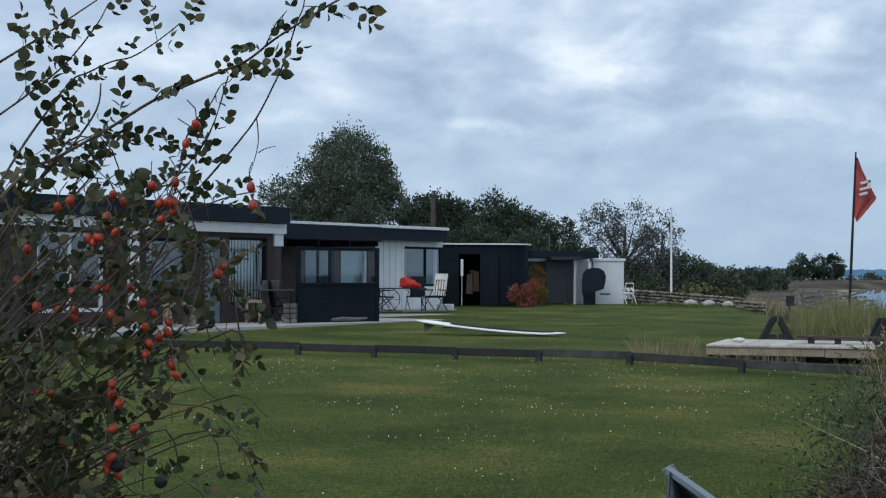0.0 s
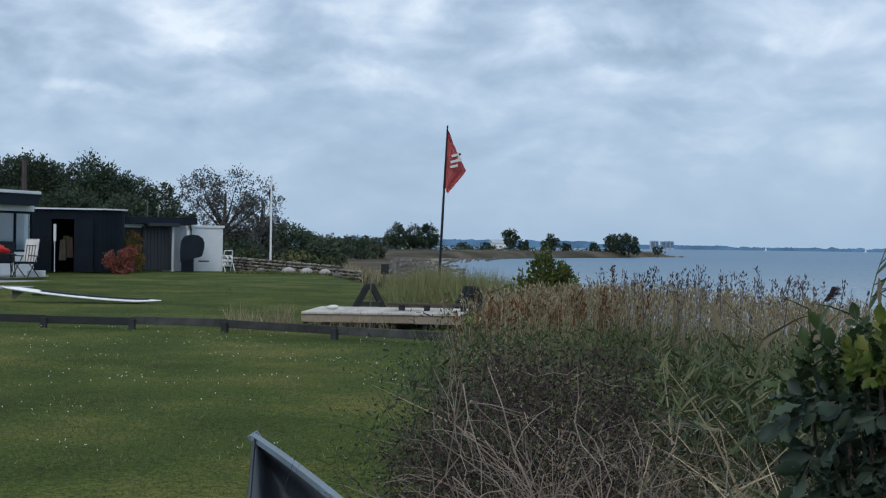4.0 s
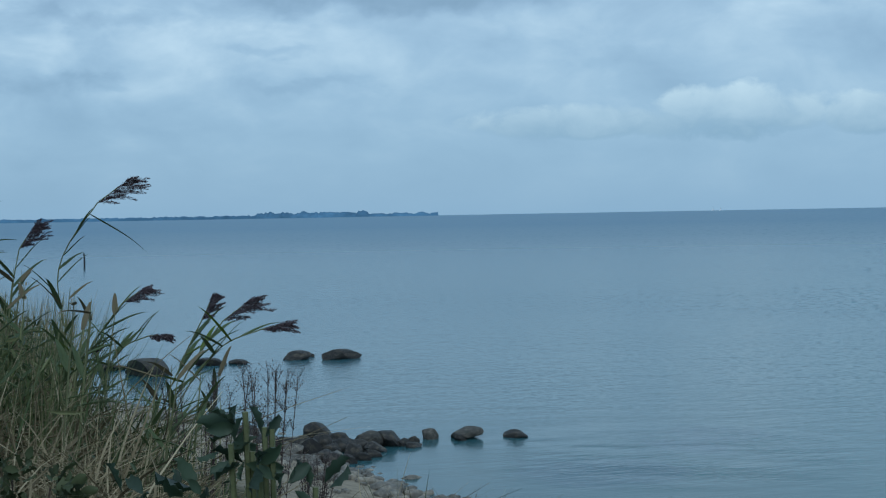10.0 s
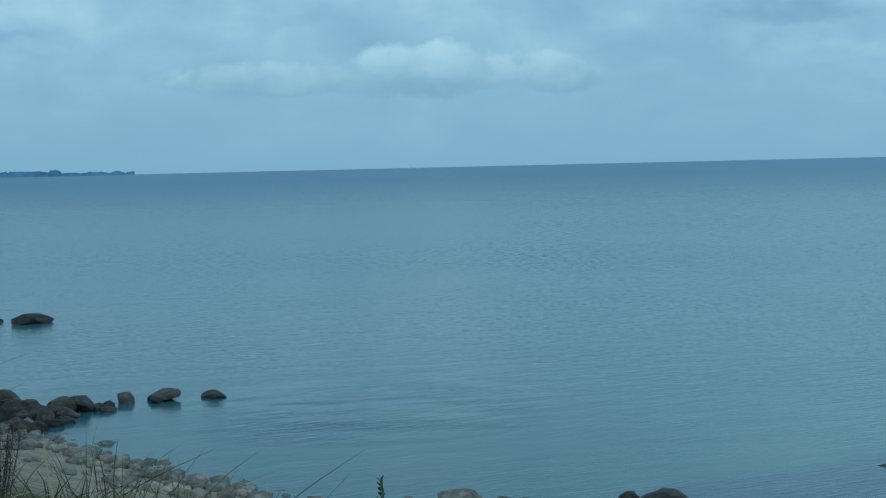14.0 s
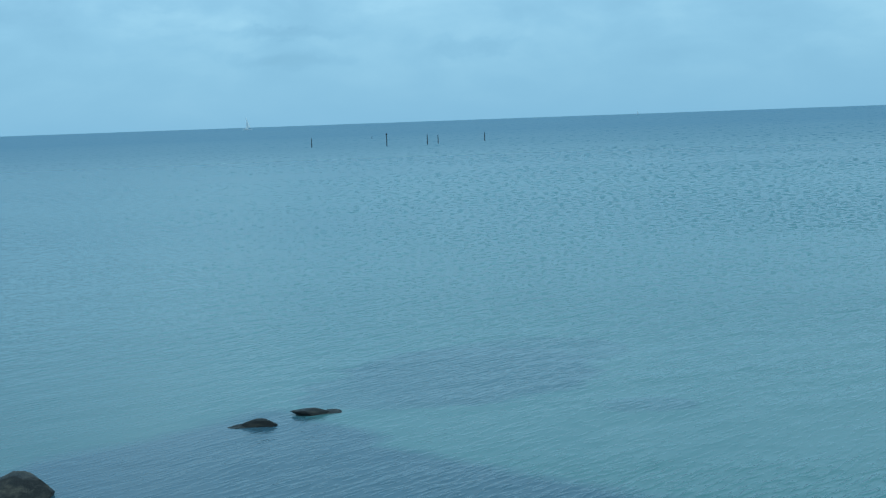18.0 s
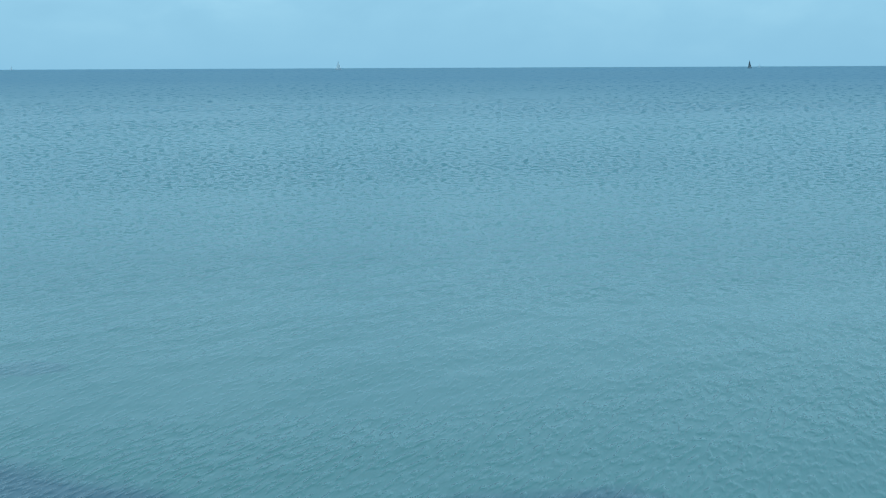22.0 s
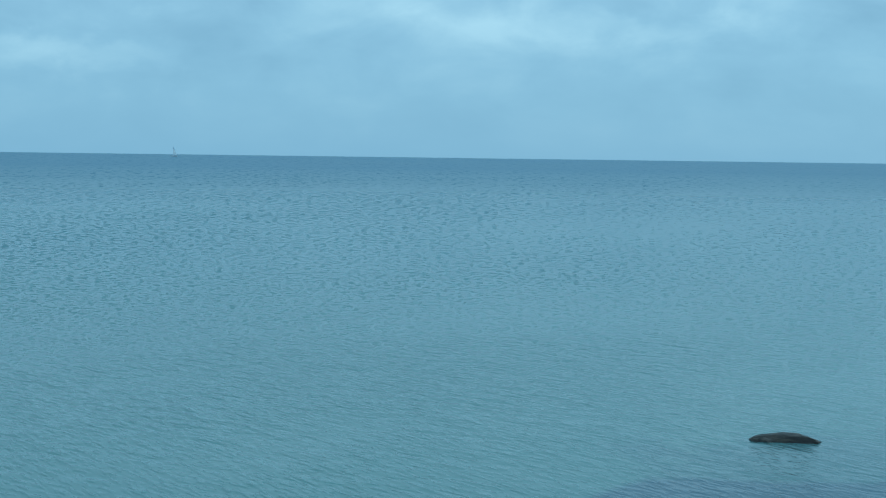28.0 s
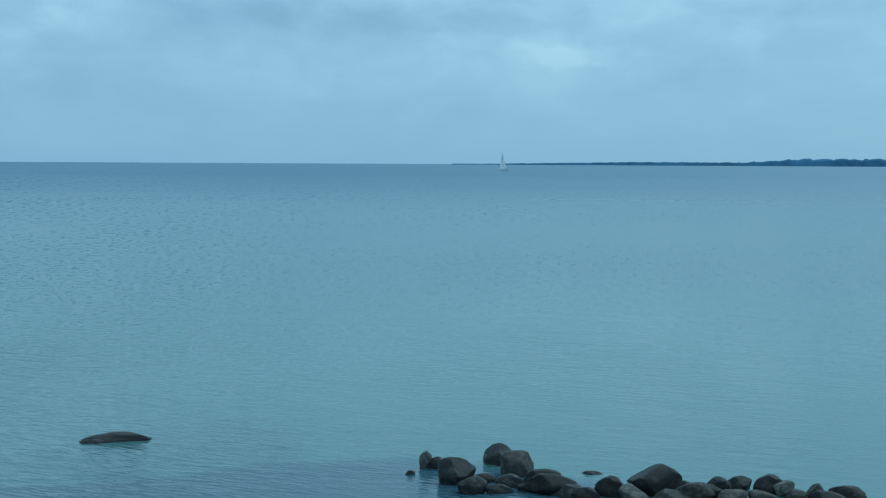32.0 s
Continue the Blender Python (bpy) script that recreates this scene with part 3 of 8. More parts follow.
def rand_dirs(rng, n, up=0.0):
    d = rng.normal(size=(n, 3))
    d[:, 2] += up
    return d / np.linalg.norm(d, axis=1, keepdims=True)


# ---- ground and sea ----
COAST = [(-3000, -400), (-300, -60), (-40, -17), (-12, -12.6), (-4, -12.9), (0, -13.0), (4, -10.5), (7.2, -6), (8.8, -2), (9.8, 3), (11.1, 6.4), (12.4, 10.7),
         (14.9, 17.3), (17, 28), (18, 45), (19, 60), (27, 100), (49, 175), (65, 238), (84, 308), (130, 400), (150, 409), (200, 470), (225, 491),
         (234, 520), (180, 600), (60, 760), (-100, 1500), (-800, 3500), (-4900, 4000), (-4900, -600)]


def inland(x, y):
    """Metres from the water's edge, above zero on land."""
    best = np.full(x.shape, 1e18)
    inside = np.zeros(x.shape, bool)
    n = len(COAST)
    for i in range(n):
        (ax, ay), (bx, by) = COAST[i], COAST[(i + 1) % n]
        dx, dy = bx - ax, by - ay
        t = np.clip(((x - ax) * dx + (y - ay) * dy) / (dx * dx + dy * dy), 0, 1)
        best = np.minimum(best, (x - ax - t * dx) ** 2 + (y - ay - t * dy) ** 2)
        if ay != by:
            cross = ((ay > y) != (by > y)) & (x < (bx - ax) * (y - ay) / (by - ay) + ax)
            inside ^= cross
    return np.where(inside, 1, -1) * np.sqrt(best)


def ground_z(x, y):
    x, y = np.asarray(x, float), np.asarray(y, float)
    s = inland(x, y)
    top = 1.56 + 0.0088 * np.clip(y - 6, 0, 50)
    far = np.clip((y - 80) / 60, 0, 1)
    lawn = np.interp(s, [-60, -20, 0, 2.2, 4.6, 9], [-3, -1.2, -0.04, 0.45, 1.2, 1.0])
    rise = np.interp(s, [4.0, 8.0], [0, 1])
    near = lawn * (1 - rise) + top * rise
    away = np.interp(s, [-60, -20, 0, 6, 30, 200], [-3, -1.2, -0.04, 0.5, 1.1, 2.0])
    return near * (1 - far) + away * far


def gz(x, y):
    return float(ground_z(np.array([x]), np.array([y]))[0])


def on(az, d, lift=0.0):
    p = at(az, d, 0)
    p.z = gz(p.x, p.y) + lift
    return p


def polar_sheet(name, radii, steps, height, mats, pick):
    ang = np.linspace(0, 2 * math.pi, steps, endpoint=False)
    R, A = np.meshgrid(radii, ang, indexing="ij")
    x, y = R * np.sin(A), R * np.cos(A)
    z = height(x, y)
    verts = np.stack([x, y, z], -1).reshape(-1, 3)
    i, j = np.meshgrid(np.arange(len(radii) - 1), np.arange(steps), indexing="ij")
    k = (j + 1) % steps
    quads = np.stack([i * steps + j, i * steps + k, (i + 1) * steps + k, (i + 1) * steps + j], -1).reshape(-1, 4)[:, ::-1]
    me = bpy.data.meshes.new(name)
    me.vertices.add(len(verts))
    me.vertices.foreach_set("co", verts.reshape(-1).astype(np.float32))
    me.loops.add(quads.size)
    me.loops.foreach_set("vertex_index", quads.reshape(-1).astype(np.int32))
    me.polygons.add(len(quads))
    me.polygons.foreach_set("loop_start", np.arange(0, quads.size, 4, dtype=np.int32))
    for m in mats:
        me.materials.append(m)
    c = verts[quads].mean(1)
    me.polygons.foreach_set("material_index", pick(c).astype(np.int32))
    me.update(calc_edges=True)
    me.shade_smooth()
    return new(name, me)


def ground_material():
    """Lawn that gives way to rough soil, sand and seabed by its distance from the water, with ragged limits."""
    m = bpy.data.materials.new("lawn_and_shore")
    m.use_nodes = True
    nt = m.node_tree
    p = nt.nodes["Principled BSDF"]
    co = nt.nodes.new("ShaderNodeTexCoord").outputs["Object"]
    xyz = nt.nodes.new("ShaderNodeSeparateXYZ")
    nt.links.new(co, xyz.inputs[0])
    att = nt.nodes.new("ShaderNodeAttribute")
    att.attribute_name = "from_water"
    big, mid, small = fbm(nt, co, 0.5, 4, 0.6), fbm(nt, co, 2.2, 4, 0.6), fbm(nt, co, 9.0, 4, 0.65)
    far = ramp(nt, calc(nt, "MULTIPLY", xyz.outputs["Y"], 1 / 100), (0.78, (0, 0, 0)), (0.92, (1, 1, 1)))
    s = calc(nt, "ADD", att.outputs["Fac"], calc(nt, "ADD", calc(nt, "MULTIPLY", calc(nt, "SUBTRACT", mid, 0.5), 3.0), calc(nt, "MULTIPLY", calc(nt, "SUBTRACT", small, 0.5), 1.2)))
    s = calc(nt, "MULTIPLY", s, 0.1)
    lawn = ramp(nt, big, (0.32, (0.037, 0.054, 0.011)), (0.5, (0.060, 0.085, 0.017)), (0.68, (0.122, 0.122, 0.034)))
    tufts = fbm(nt, co, 26.0, 4, 0.7)
    lawn = mixer(nt, 1.0, lawn, ramp(nt, tufts, (0.35, (0.36, 0.40, 0.36)), (0.5, (1, 1, 1)), (0.66, (1.8, 1.62, 1.4))), "MULTIPLY")
    soil = ramp(nt, mid, (0.3, (0.027, 0.030, 0.013)), (0.7, (0.085, 0.082, 0.040)))
    sand = ramp(nt, mid, (0.3, (0.19, 0.16, 0.12)), (0.7, (0.33, 0.285, 0.22)))
    heath = ramp(nt, fbm(nt, co, 0.06, 5, 0.6), (0.32, (0.042, 0.035, 0.023)), (0.5, (0.080, 0.068, 0.045)), (0.68, (0.155, 0.125, 0.095)))
    bed = ramp(nt, big, (0.3, (0.085, 0.09, 0.07)), (0.7, (0.15, 0.165, 0.13)))
    col = mixer(nt, ramp(nt, s, (0.58, (1, 1, 1)), (0.68, (0, 0, 0))), lawn, soil)
    col = mixer(nt, far, col, heath)
    inner = calc(nt, "ADD", s, ramp(nt, calc(nt, "MULTIPLY", xyz.outputs["Y"], 1 / 100), (0.20, (0, 0, 0)), (0.26, (0.24,) * 3), (0.8, (0.24,) * 3), (0.9, (0, 0, 0))))
    col = mixer(nt, ramp(nt, inner, (0.28, (1, 1, 1)), (0.36, (0, 0, 0))), col, sand)
    col = mixer(nt, ramp(nt, att.outputs["Fac"], (0.0, (1, 1, 1)), (0.02, (0, 0, 0))), col, bed)
    col = mixer(nt, 0.8, col, mixer(nt, 1.0, col, ramp(nt, small, (0.3, (0.7,) * 3), (0.7, (1.18,) * 3)), "MULTIPLY"))
    nt.links.new(col, p.inputs["Base Color"])
    p.inputs["Roughness"].default_value, p.inputs["Specular IOR Level"].default_value = 0.95, 0.1
    b = node(nt, "ShaderNodeBump", Strength=0.6, Distance=0.03)
    nt.links.new(small, b.inputs["Height"])
    nt.links.new(b.outputs[0], p.inputs["Normal"])
    return m


radii = np.concatenate([[0.02], np.geomspace(0.6, 4950, 210)])
ground = tagged(polar_sheet("ground", radii, 540, ground_z, [ground_material()], lambda c: np.zeros(len(c))),
       "mown green lawn falling to a stony shore", "ground", kind="structure")
co = np.zeros(len(ground.data.vertices) * 3, np.float32)
ground.data.vertices.foreach_get("co", co)
co = co.reshape(-1, 3)
ground.data.attributes.new("from_water", "FLOAT", "POINT").data.foreach_set("value", inland(co[:, 0], co[:, 1]).astype(np.float32))
sea_r = np.geomspace(5.0, 4990, 240)
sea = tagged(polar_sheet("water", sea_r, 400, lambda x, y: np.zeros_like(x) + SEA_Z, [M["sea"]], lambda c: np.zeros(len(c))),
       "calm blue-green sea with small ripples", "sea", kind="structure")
co = np.zeros(len(sea.data.vertices) * 3, np.float32)
sea.data.vertices.foreach_get("co", co)
co = co.reshape(-1, 3)
# how far inside the edge of the weed belt a place lies: the belt's width follows the bearing
WEED_AZ = [30, 60, 65, 68.4, 72.7, 77, 81, 84.8, 89.6, 94.8, 99.5, 104, 110, 114, 117, 124, 155, 164, 180, 200, 300]
WEED_OUT = [-3, -2.5, 1.5, 3.6, 4.8, 6.1, 5.2, 4.5, 3.7, 2.9, 2.25, 2.05, 2.2, 2.5, 2.1, 0.5, 0.5, 3.6, 3.4, -1, -2]
bearing_deg = np.degrees(np.arctan2(co[:, 0], co[:, 1])) % 360
sea.data.attributes.new("off_shore", "FLOAT", "POINT").data.foreach_set("value", np.clip(np.interp(bearing_deg, WEED_AZ, WEED_OUT) + inland(co[:, 0], co[:, 1]), -20, 20).astype(np.float32))


# ---- the house ----
HOUSE = pose(-4.4, 41.0, 1.87, 0, 0, 53.6)


def slab(name, parent, mat, x0, x1, y0, y1, z0, z1, bevel=0.0, label=""):
    return part(name, box(x0, x1, y0, y1, z0, z1, bevel), mat, parent, label)


def wall_with_holes(name, parent, mat, x0, x1, y0, y1, z0, z1, holes, label=""):
    """A wall along x whose openings (xa, xb, za, zb) go right through."""
    bm = bmesh.new()
    xs = sorted({x0, x1, *[h[0] for h in holes], *[h[1] for h in holes]})
    for a, b in zip(xs, xs[1:]):
        mid, z = (a + b) / 2, z0
        for h in sorted((h for h in holes if h[0] < mid < h[1]), key=lambda h: h[2]):
            if h[2] > z:
                box(a, b, y0, y1, z, h[2], 0, bm)
            z = h[3]
        if z < z1:
            box(a, b, y0, y1, z, z1, 0, bm)
    bmesh.ops.remove_doubles(bm, verts=bm.verts, dist=1e-5)
    return part(name, bm, mat, parent, label)


def window_unit(parent, x0, x1, z0, z1, y, frame_mat, t=0.07, bars=(), blinds=0, deep=0.06):
    w = part("window", box(x0, x1, y - 0.01, y + deep, z0, z0 + t, 0.006), frame_mat, parent)
    for a, b, c, d in ((x0, x1, z1 - t, z1), (x0, x0 + t, z0 + t, z1 - t), (x1 - t, x1, z0 + t, z1 - t), *[(bx - t / 2, bx + t / 2, z0 + t, z1 - t) for bx in bars]):
        slab("frame", w, frame_mat, a, b, y - 0.01, y + deep, c, d, 0.006)
    edges = [x0 + t, *[v for bx in bars for v in (bx - t / 2, bx + t / 2)], x1 - t]
    for a, b in zip(edges[::2], edges[1::2]):
        pane = slab("pane", w, M["glass"], a, b, y + deep * 0.4, y + deep * 0.4 + 0.008, z0 + t, z1 - t)
        pane.visible_shadow = False
    for i in range(blinds):
        x = x0 + t + (i + 0.5) * (x1 - x0 - 2 * t) / blinds
        slab("blind_slat", w, M["white_cloth"], x - 0.045, x + 0.03, y + 0.14, y + 0.15, z0 + t, z1 - t)
    return w


def build_house():
    h = thing("house", HOUSE, "low flat-roofed summer house with black fascias and white walls", "house")
    # left wing
    holes = [(-2.0, -0.55, 0.5, 2.28), (-2.9, -2.28, 0.05, 2.28), (-4.9, -3.5, 0.75, 2.2), (-8.2, -6.2, 0.4, 2.28)]
    wall_with_holes("wall", h, M["brick"], -14, -0.25, 0.0, 0.25, 0, 2.4, holes, "dark brick wall with wide openings")
    slab("wall", h, M["brick"], -0.25, 0.0, 0.25, 9, 0, 2.4)
    slab("wall", h, M["brick"], -14.25, -14, 0.0, 9, 0, 2.4)
    slab("wall", h, M["white_paint"], -14, 12.3, 9, 9.2, 0, 2.5)
    slab("corner_box", h, M["white_plain"], -0.33, 0.02, -0.06, 0.2, 2.07, 2.42, 0.01, "white boxed corner under the eaves")
    slab("pier", h, M["brick"], -0.25, 0.0, 0.0, 0.25, 0, 2.07, 0.0, "weathered brick pier")
    slab("frieze", h, M["white_plain"], -14.1, 0.05, -0.14, 0.25, 2.40, 2.67, 0.008, "white band under the eaves")
    slab("fascia", h, M["dark_fascia"], -14.5, 0.02, -0.3, -0.15, 2.68, 3.12, 0.01, "black fascia board")
    slab("fascia", h, M["dark_fascia"], -0.13, 0.02, -0.15, 9, 2.68, 3.12, 0.01)
    part("gutter_outlet", tube([(0.06, -0.1, 3.05), (0.16, -0.12, 2.95), (0.18, -0.12, 2.75)], 0.06, 8), M["grey_plastic"], h, "grey gutter outlet at the roof corner", True)
    slab("roof", h, M["roof_felt"], -14.5, -0.13, -0.15, 9.3, 2.68, 3.08)
    window_unit(h, -2.0, -0.55, 0.5, 2.28, 0.08, M["black"], 0.07, blinds=11)
    slab("panel", h, M["grey_plastic"], -2.9, -2.28, 0.06, 0.14, 0.05, 2.28, 0.006, "blue-grey panel beside the blinds")
    window_unit(h, -4.9, -3.5, 0.75, 2.2, 0.08, M["black"], 0.08)
    window_unit(h, -8.2, -6.2, 0.4, 2.28, 0.08, M["white_plain"], 0.09, bars=(-7.2,), blinds=0)
    slab("pillar", h, M["white_plain"], -5.5, -5.2, -0.1, 0.0, 0.0, 2.42, 0.01)
        # right wing, set back
    win = (10.08, 12.28, 0.9, 2.27)
    wall_with_holes("wall", h, M["brick"], 0.0, 8.5, 3.6, 3.85, 0, 2.5, [(5.0, 6.4, 0.1, 2.2), (6.75, 8.1, 0.85, 2.15)])
    window_unit(h, 6.75, 8.1, 0.85, 2.15, 3.66, M["white_plain"], 0.08)
    slab("curtain", h, M["white_cloth"], 6.8, 8.05, 3.9, 3.93, 0.9, 2.1)
    wall_with_holes("wall", h, M["white_paint"], 8.5, 12.27, 3.6, 3.85, 0, 2.5, [win], "white upright boards")
    slab("wall", h, M["white_paint"], 12.05, 12.27, 3.85, 9, 0, 2.5)
    for i in range(11):
        x = 8.62 + i * 0.33
        if not 10.05 < x < 12.15:
            slab("batten", h, M["white_paint"], x - 0.02, x + 0.02, 3.575, 3.6, 0.05, 2.48, 0.004)
    window_unit(h, *win, 3.66, M["black"], 0.08, bars=(11.35,))
    slab("curtain", h, M["white_cloth"], 10.2, 10.6, 3.95, 3.99, 0.85, 2.2)
    window_unit(h, 5.0, 6.4, 0.1, 2.2, 3.66, M["black"], 0.08, bars=(5.7,))
    slab("curtain", h, M["white_cloth"], -8.0, -0.5, 4.6, 4.65, 0.1, 2.4)
    slab("fascia", h, M["dark_fascia"], 0.6, 12.07, 3.25, 3.4, 2.46, 2.84, 0.01, "black fascia board")
    slab("fascia", h, M["dark_fascia"], 11.92, 12.07, 3.4, 9.2, 2.5, 2.84, 0.01)
    slab("roof_edge", h, M["white_plain"], 0.6, 12.12, 3.2, 3.42, 2.85, 2.95, 0.01, "white metal roof edge")
    slab("roof", h, M["roof_felt"], 0.56, 11.92, 3.42, 9.3, 2.52, 2.9)
    slab("canopy", h, M["dark_fascia"], 0.6, 5.1, 0.6, 3.24, 2.31, 2.74, 0.01, "black terrace canopy")
    for x in (0.9, 2.3, 3.7, 5.0):
        slab("rafter", h, M["black"], x, x + 0.07, 0.7, 3.2, 2.16, 2.31, 0.004)
    slab("floor", h, M["paving"], -14, 12.2, 0.25, 9, -0.1, 0.06)
    part("chimney", tube([(12.05, 3.85, 2.9), (12.05, 3.85, 4.02)], [0.09, 0.085], 8), M["brick"], h, "thin rust-brown flue pipe")
    # brick courses of the terrace walls
    course = mesh_of("brick", [(x, y, z) for x in (0, 0.215) for y in (-0.012, 0.05) for z in (0, 0.055)],
                     [(0, 1, 3, 2), (4, 6, 7, 5), (0, 4, 5, 1), (2, 3, 7, 6), (0, 2, 6, 4), (1, 5, 7, 3)], M["brick"])
    made = 0
    for row in range(33):
        z = 0.08 + row * 0.0695
        for c in range(15):
            x = -5.15 + 0.227 * (c + 0.5 * (row % 2))
            if x + 0.22 > -2.76 or (-5.0 < x < -3.45 and 0.7 < z < 2.2) or made >= 300:
                continue
            o = new("brick", course)
            o.parent, o.location = h, (x, -0.002, z)
            made += 1
    return h


house = build_house()


def paving_terrace():
    t = thing("terrace", HOUSE, "pale concrete slab terrace along the house front", "terrace", kind="structure")
    me = bpy.data.meshes.new("paving_slab")
    bm = box(0, 0.59, 0, 0.59, -0.12, 0.035, 0.006)
    bm.to_mesh(me)
    bm.free()
    me.materials.append(M["paving"])
    for i in range(-16, 14):
        for j in range(-4, 6):
            x, y = i * 0.6, j * 0.6
            if (x < 0 and y > -0.6) or y < -2.2 and x > 4 or y > 2.8 or x > 4.1:
                continue
            o = new("slab", me)
            o.parent, o.location = t, (x, y, random.uniform(-0.004, 0.004))
    # a step of the same slabs along the white wall
    for i in range(5):
        for j in range(1, 3):
            o = new("slab", me)
            o.parent, o.location = t, (8.42 + i * 0.6, 1.75 + j * 0.6, 0.105 + random.uniform(-0.004, 0.004))
    return t


paving_terrace()


def windscreen():
    a, b = at(-5.55, 39.7, 1.86), at(-2.45, 41.0, 1.86)
    L = (b - a).length
    m = Matrix.Translation(a) @ Matrix.Rotation(math.atan2(b.y - a.y, b.x - a.x), 4, "Z")
    w = thing("windscreen", m, "black board terrace screen with two clear glass panes above", "screen")
    for x in (0.0, L - 0.1):
        slab("post", w, M["black"], x, x + 0.1, -0.05, 0.05, 0, 2.04, 0.008)
    for i in range(9):
        slab("board", w, M["black"], 0.1, L - 0.1, -0.02, 0.015, 0.06 + i * 0.108, 0.1675 + i * 0.108, 0.003)
    slab("backing", w, M["black"], 0.1, L - 0.1, 0.018, 0.03, 0.05, 1.04)
    slab("rail", w, M["black"], 0.1, L - 0.1, -0.045, 0.045, 1.03, 1.1, 0.006)
    slab("rail", w, M["black"], 0.1, L - 0.1, -0.045, 0.045, 1.95, 2.04, 0.006)
    slab("bar", w, M["black"], L * 0.38, L * 0.38 + 0.05, -0.03, 0.03, 1.1, 1.95, 0.004)
    for x0, x1 in ((0.1, L * 0.38), (L * 0.38 + 0.05, L - 0.1)):
        slab("pane", w, M["thin_glass"], x0, x1, -0.005, 0.005, 1.1, 1.95).visible_shadow = False
    return m, L


SCREEN_M, SCREEN_L = windscreen()
log = thing("driftwood_log", SCREEN_M @ pose(1.5, -0.22, 0.12), "bleached driftwood log lying before the black screen", "log")
part("log", tube([(-0.55, 0, 0), (-0.2, 0.03, 0.02), (0.2, -0.01, 0.0), (0.55, 0.02, 0.03)], [0.035, 0.06, 0.055, 0.03], 8), M["weathered"], log, smooth=True)


def timber_table(m):
    t = thing("timber_bench", m, "rough pale timber bench on the terrace", "bench")
    slab("seat", t, M["raw_wood"], -0.45, 0.45, -0.2, 0.2, 0.5, 0.58, 0.008)
    for x in (-0.38, 0.26):
        slab("leg", t, M["raw_wood"], x, x + 0.12, -0.18, 0.18, 0, 0.5, 0.008)


timber_table(Matrix.Translation(at(-7.15, 39.5, 1.9)) @ Matrix.Diagonal((0.52, 0.8, 1.06, 1)))
timber_table(HOUSE @ pose(-4.9, -1.2, 0.035))


def garden_table(m, w=1.3, d=0.8, name="garden_table", label="dark metal garden table on the terrace"):
    t = thing(name, m, label, "table")
    slab("tabletop", t, M["grey_boards"], -w / 2, w / 2, -d / 2, d / 2, 0.70, 0.735, 0.008)
    for sx in (-1, 1):
        for sy in (-1, 1):
            part("leg", tube([(sx * (w / 2 - 0.06), sy * (d / 2 - 0.06), 0.7), (sx * (w / 2 - 0.02), sy * (d / 2 - 0.03), 0)], 0.018, 6), M["black_metal"], t)


def folding_chair(m, cloth, label):
    c = thing("folding_chair", m, label, "chair", "chairs on the terrace")
    slab("seat", c, cloth, -0.24, 0.24, -0.24, 0.24, 0.42, 0.46, 0.01)
    b = slab("backrest", c, cloth, -0.24, 0.24, -0.02, 0.03, 0, 0.68, 0.012)
    b.location, b.rotation_euler = (0, 0.24, 0.45), (radians(-14), 0, 0)
    for sx in (-1, 1):
        part("leg", tube([(sx * 0.27, -0.28, 0), (sx * 0.27, 0.2, 0.64)], 0.014, 6), M["black_metal"], c)
        part("leg", tube([(sx * 0.25, 0.34, 0), (sx * 0.25, -0.2, 0.44)], 0.014, 6), M["black_metal"], c)
        part("armrest", tube([(sx * 0.27, -0.2, 0.66), (sx * 0.27, 0.3, 0.64)], 0.016, 6), M["black_metal"], c)
    return c


garden_table(Matrix.Translation(at(-6.4, 39.6, 1.9)) @ Matrix.Diagonal((1, 1, 1.2, 1)), 0.96, 0.6, "high_table", "dark high garden table beside the black screen")
folding_chair(Matrix.Translation(at(-6.2, 40.1, 1.9)) @ Matrix.Rotation(2.2, 4, "Z"), M["black"], "black folding chair beside the dark garden table")
folding_chair(Matrix.Translation(at(-6.75, 40.2, 1.9)) @ Matrix.Rotation(-2.6, 4, "Z"), M["weathered"], "weathered wooden folding chair behind the high table")
crate = thing("storage_crate", Matrix.Translation(at(-5.78, 39.45, 1.9)), "grey slatted storage crate by the black screen", "crate")
for k in range(4):
    slab("slat", crate, M["weathered"], -0.17, 0.17, -0.16, 0.16, 0.02 + k * 0.13, 0.125 + k * 0.13, 0.006)
# furniture in front of the white wall, on the step
STEP = HOUSE @ pose(0, 0, 0.14)


def on_step(az, d):
    p = at(az, d, 0)
    p.z = STEP.translation.z
    return Matrix.Translation(p)


garden_table(on_step(-1.55, 48.9) @ Matrix.Rotation(0.25, 4, "Z"), 1.5, 0.6, "long_table", "dark garden table before the white wall")
folding_chair(on_step(-1.05, 49.5) @ Matrix.Rotation(-0.2, 4, "Z"), M["black"], "black folding chair behind the garden table")
folding_chair(on_step(-2.2, 48.6) @ Matrix.Rotation(1.9, 4, "Z"), M["black"], "black folding chair at the dark garden table")


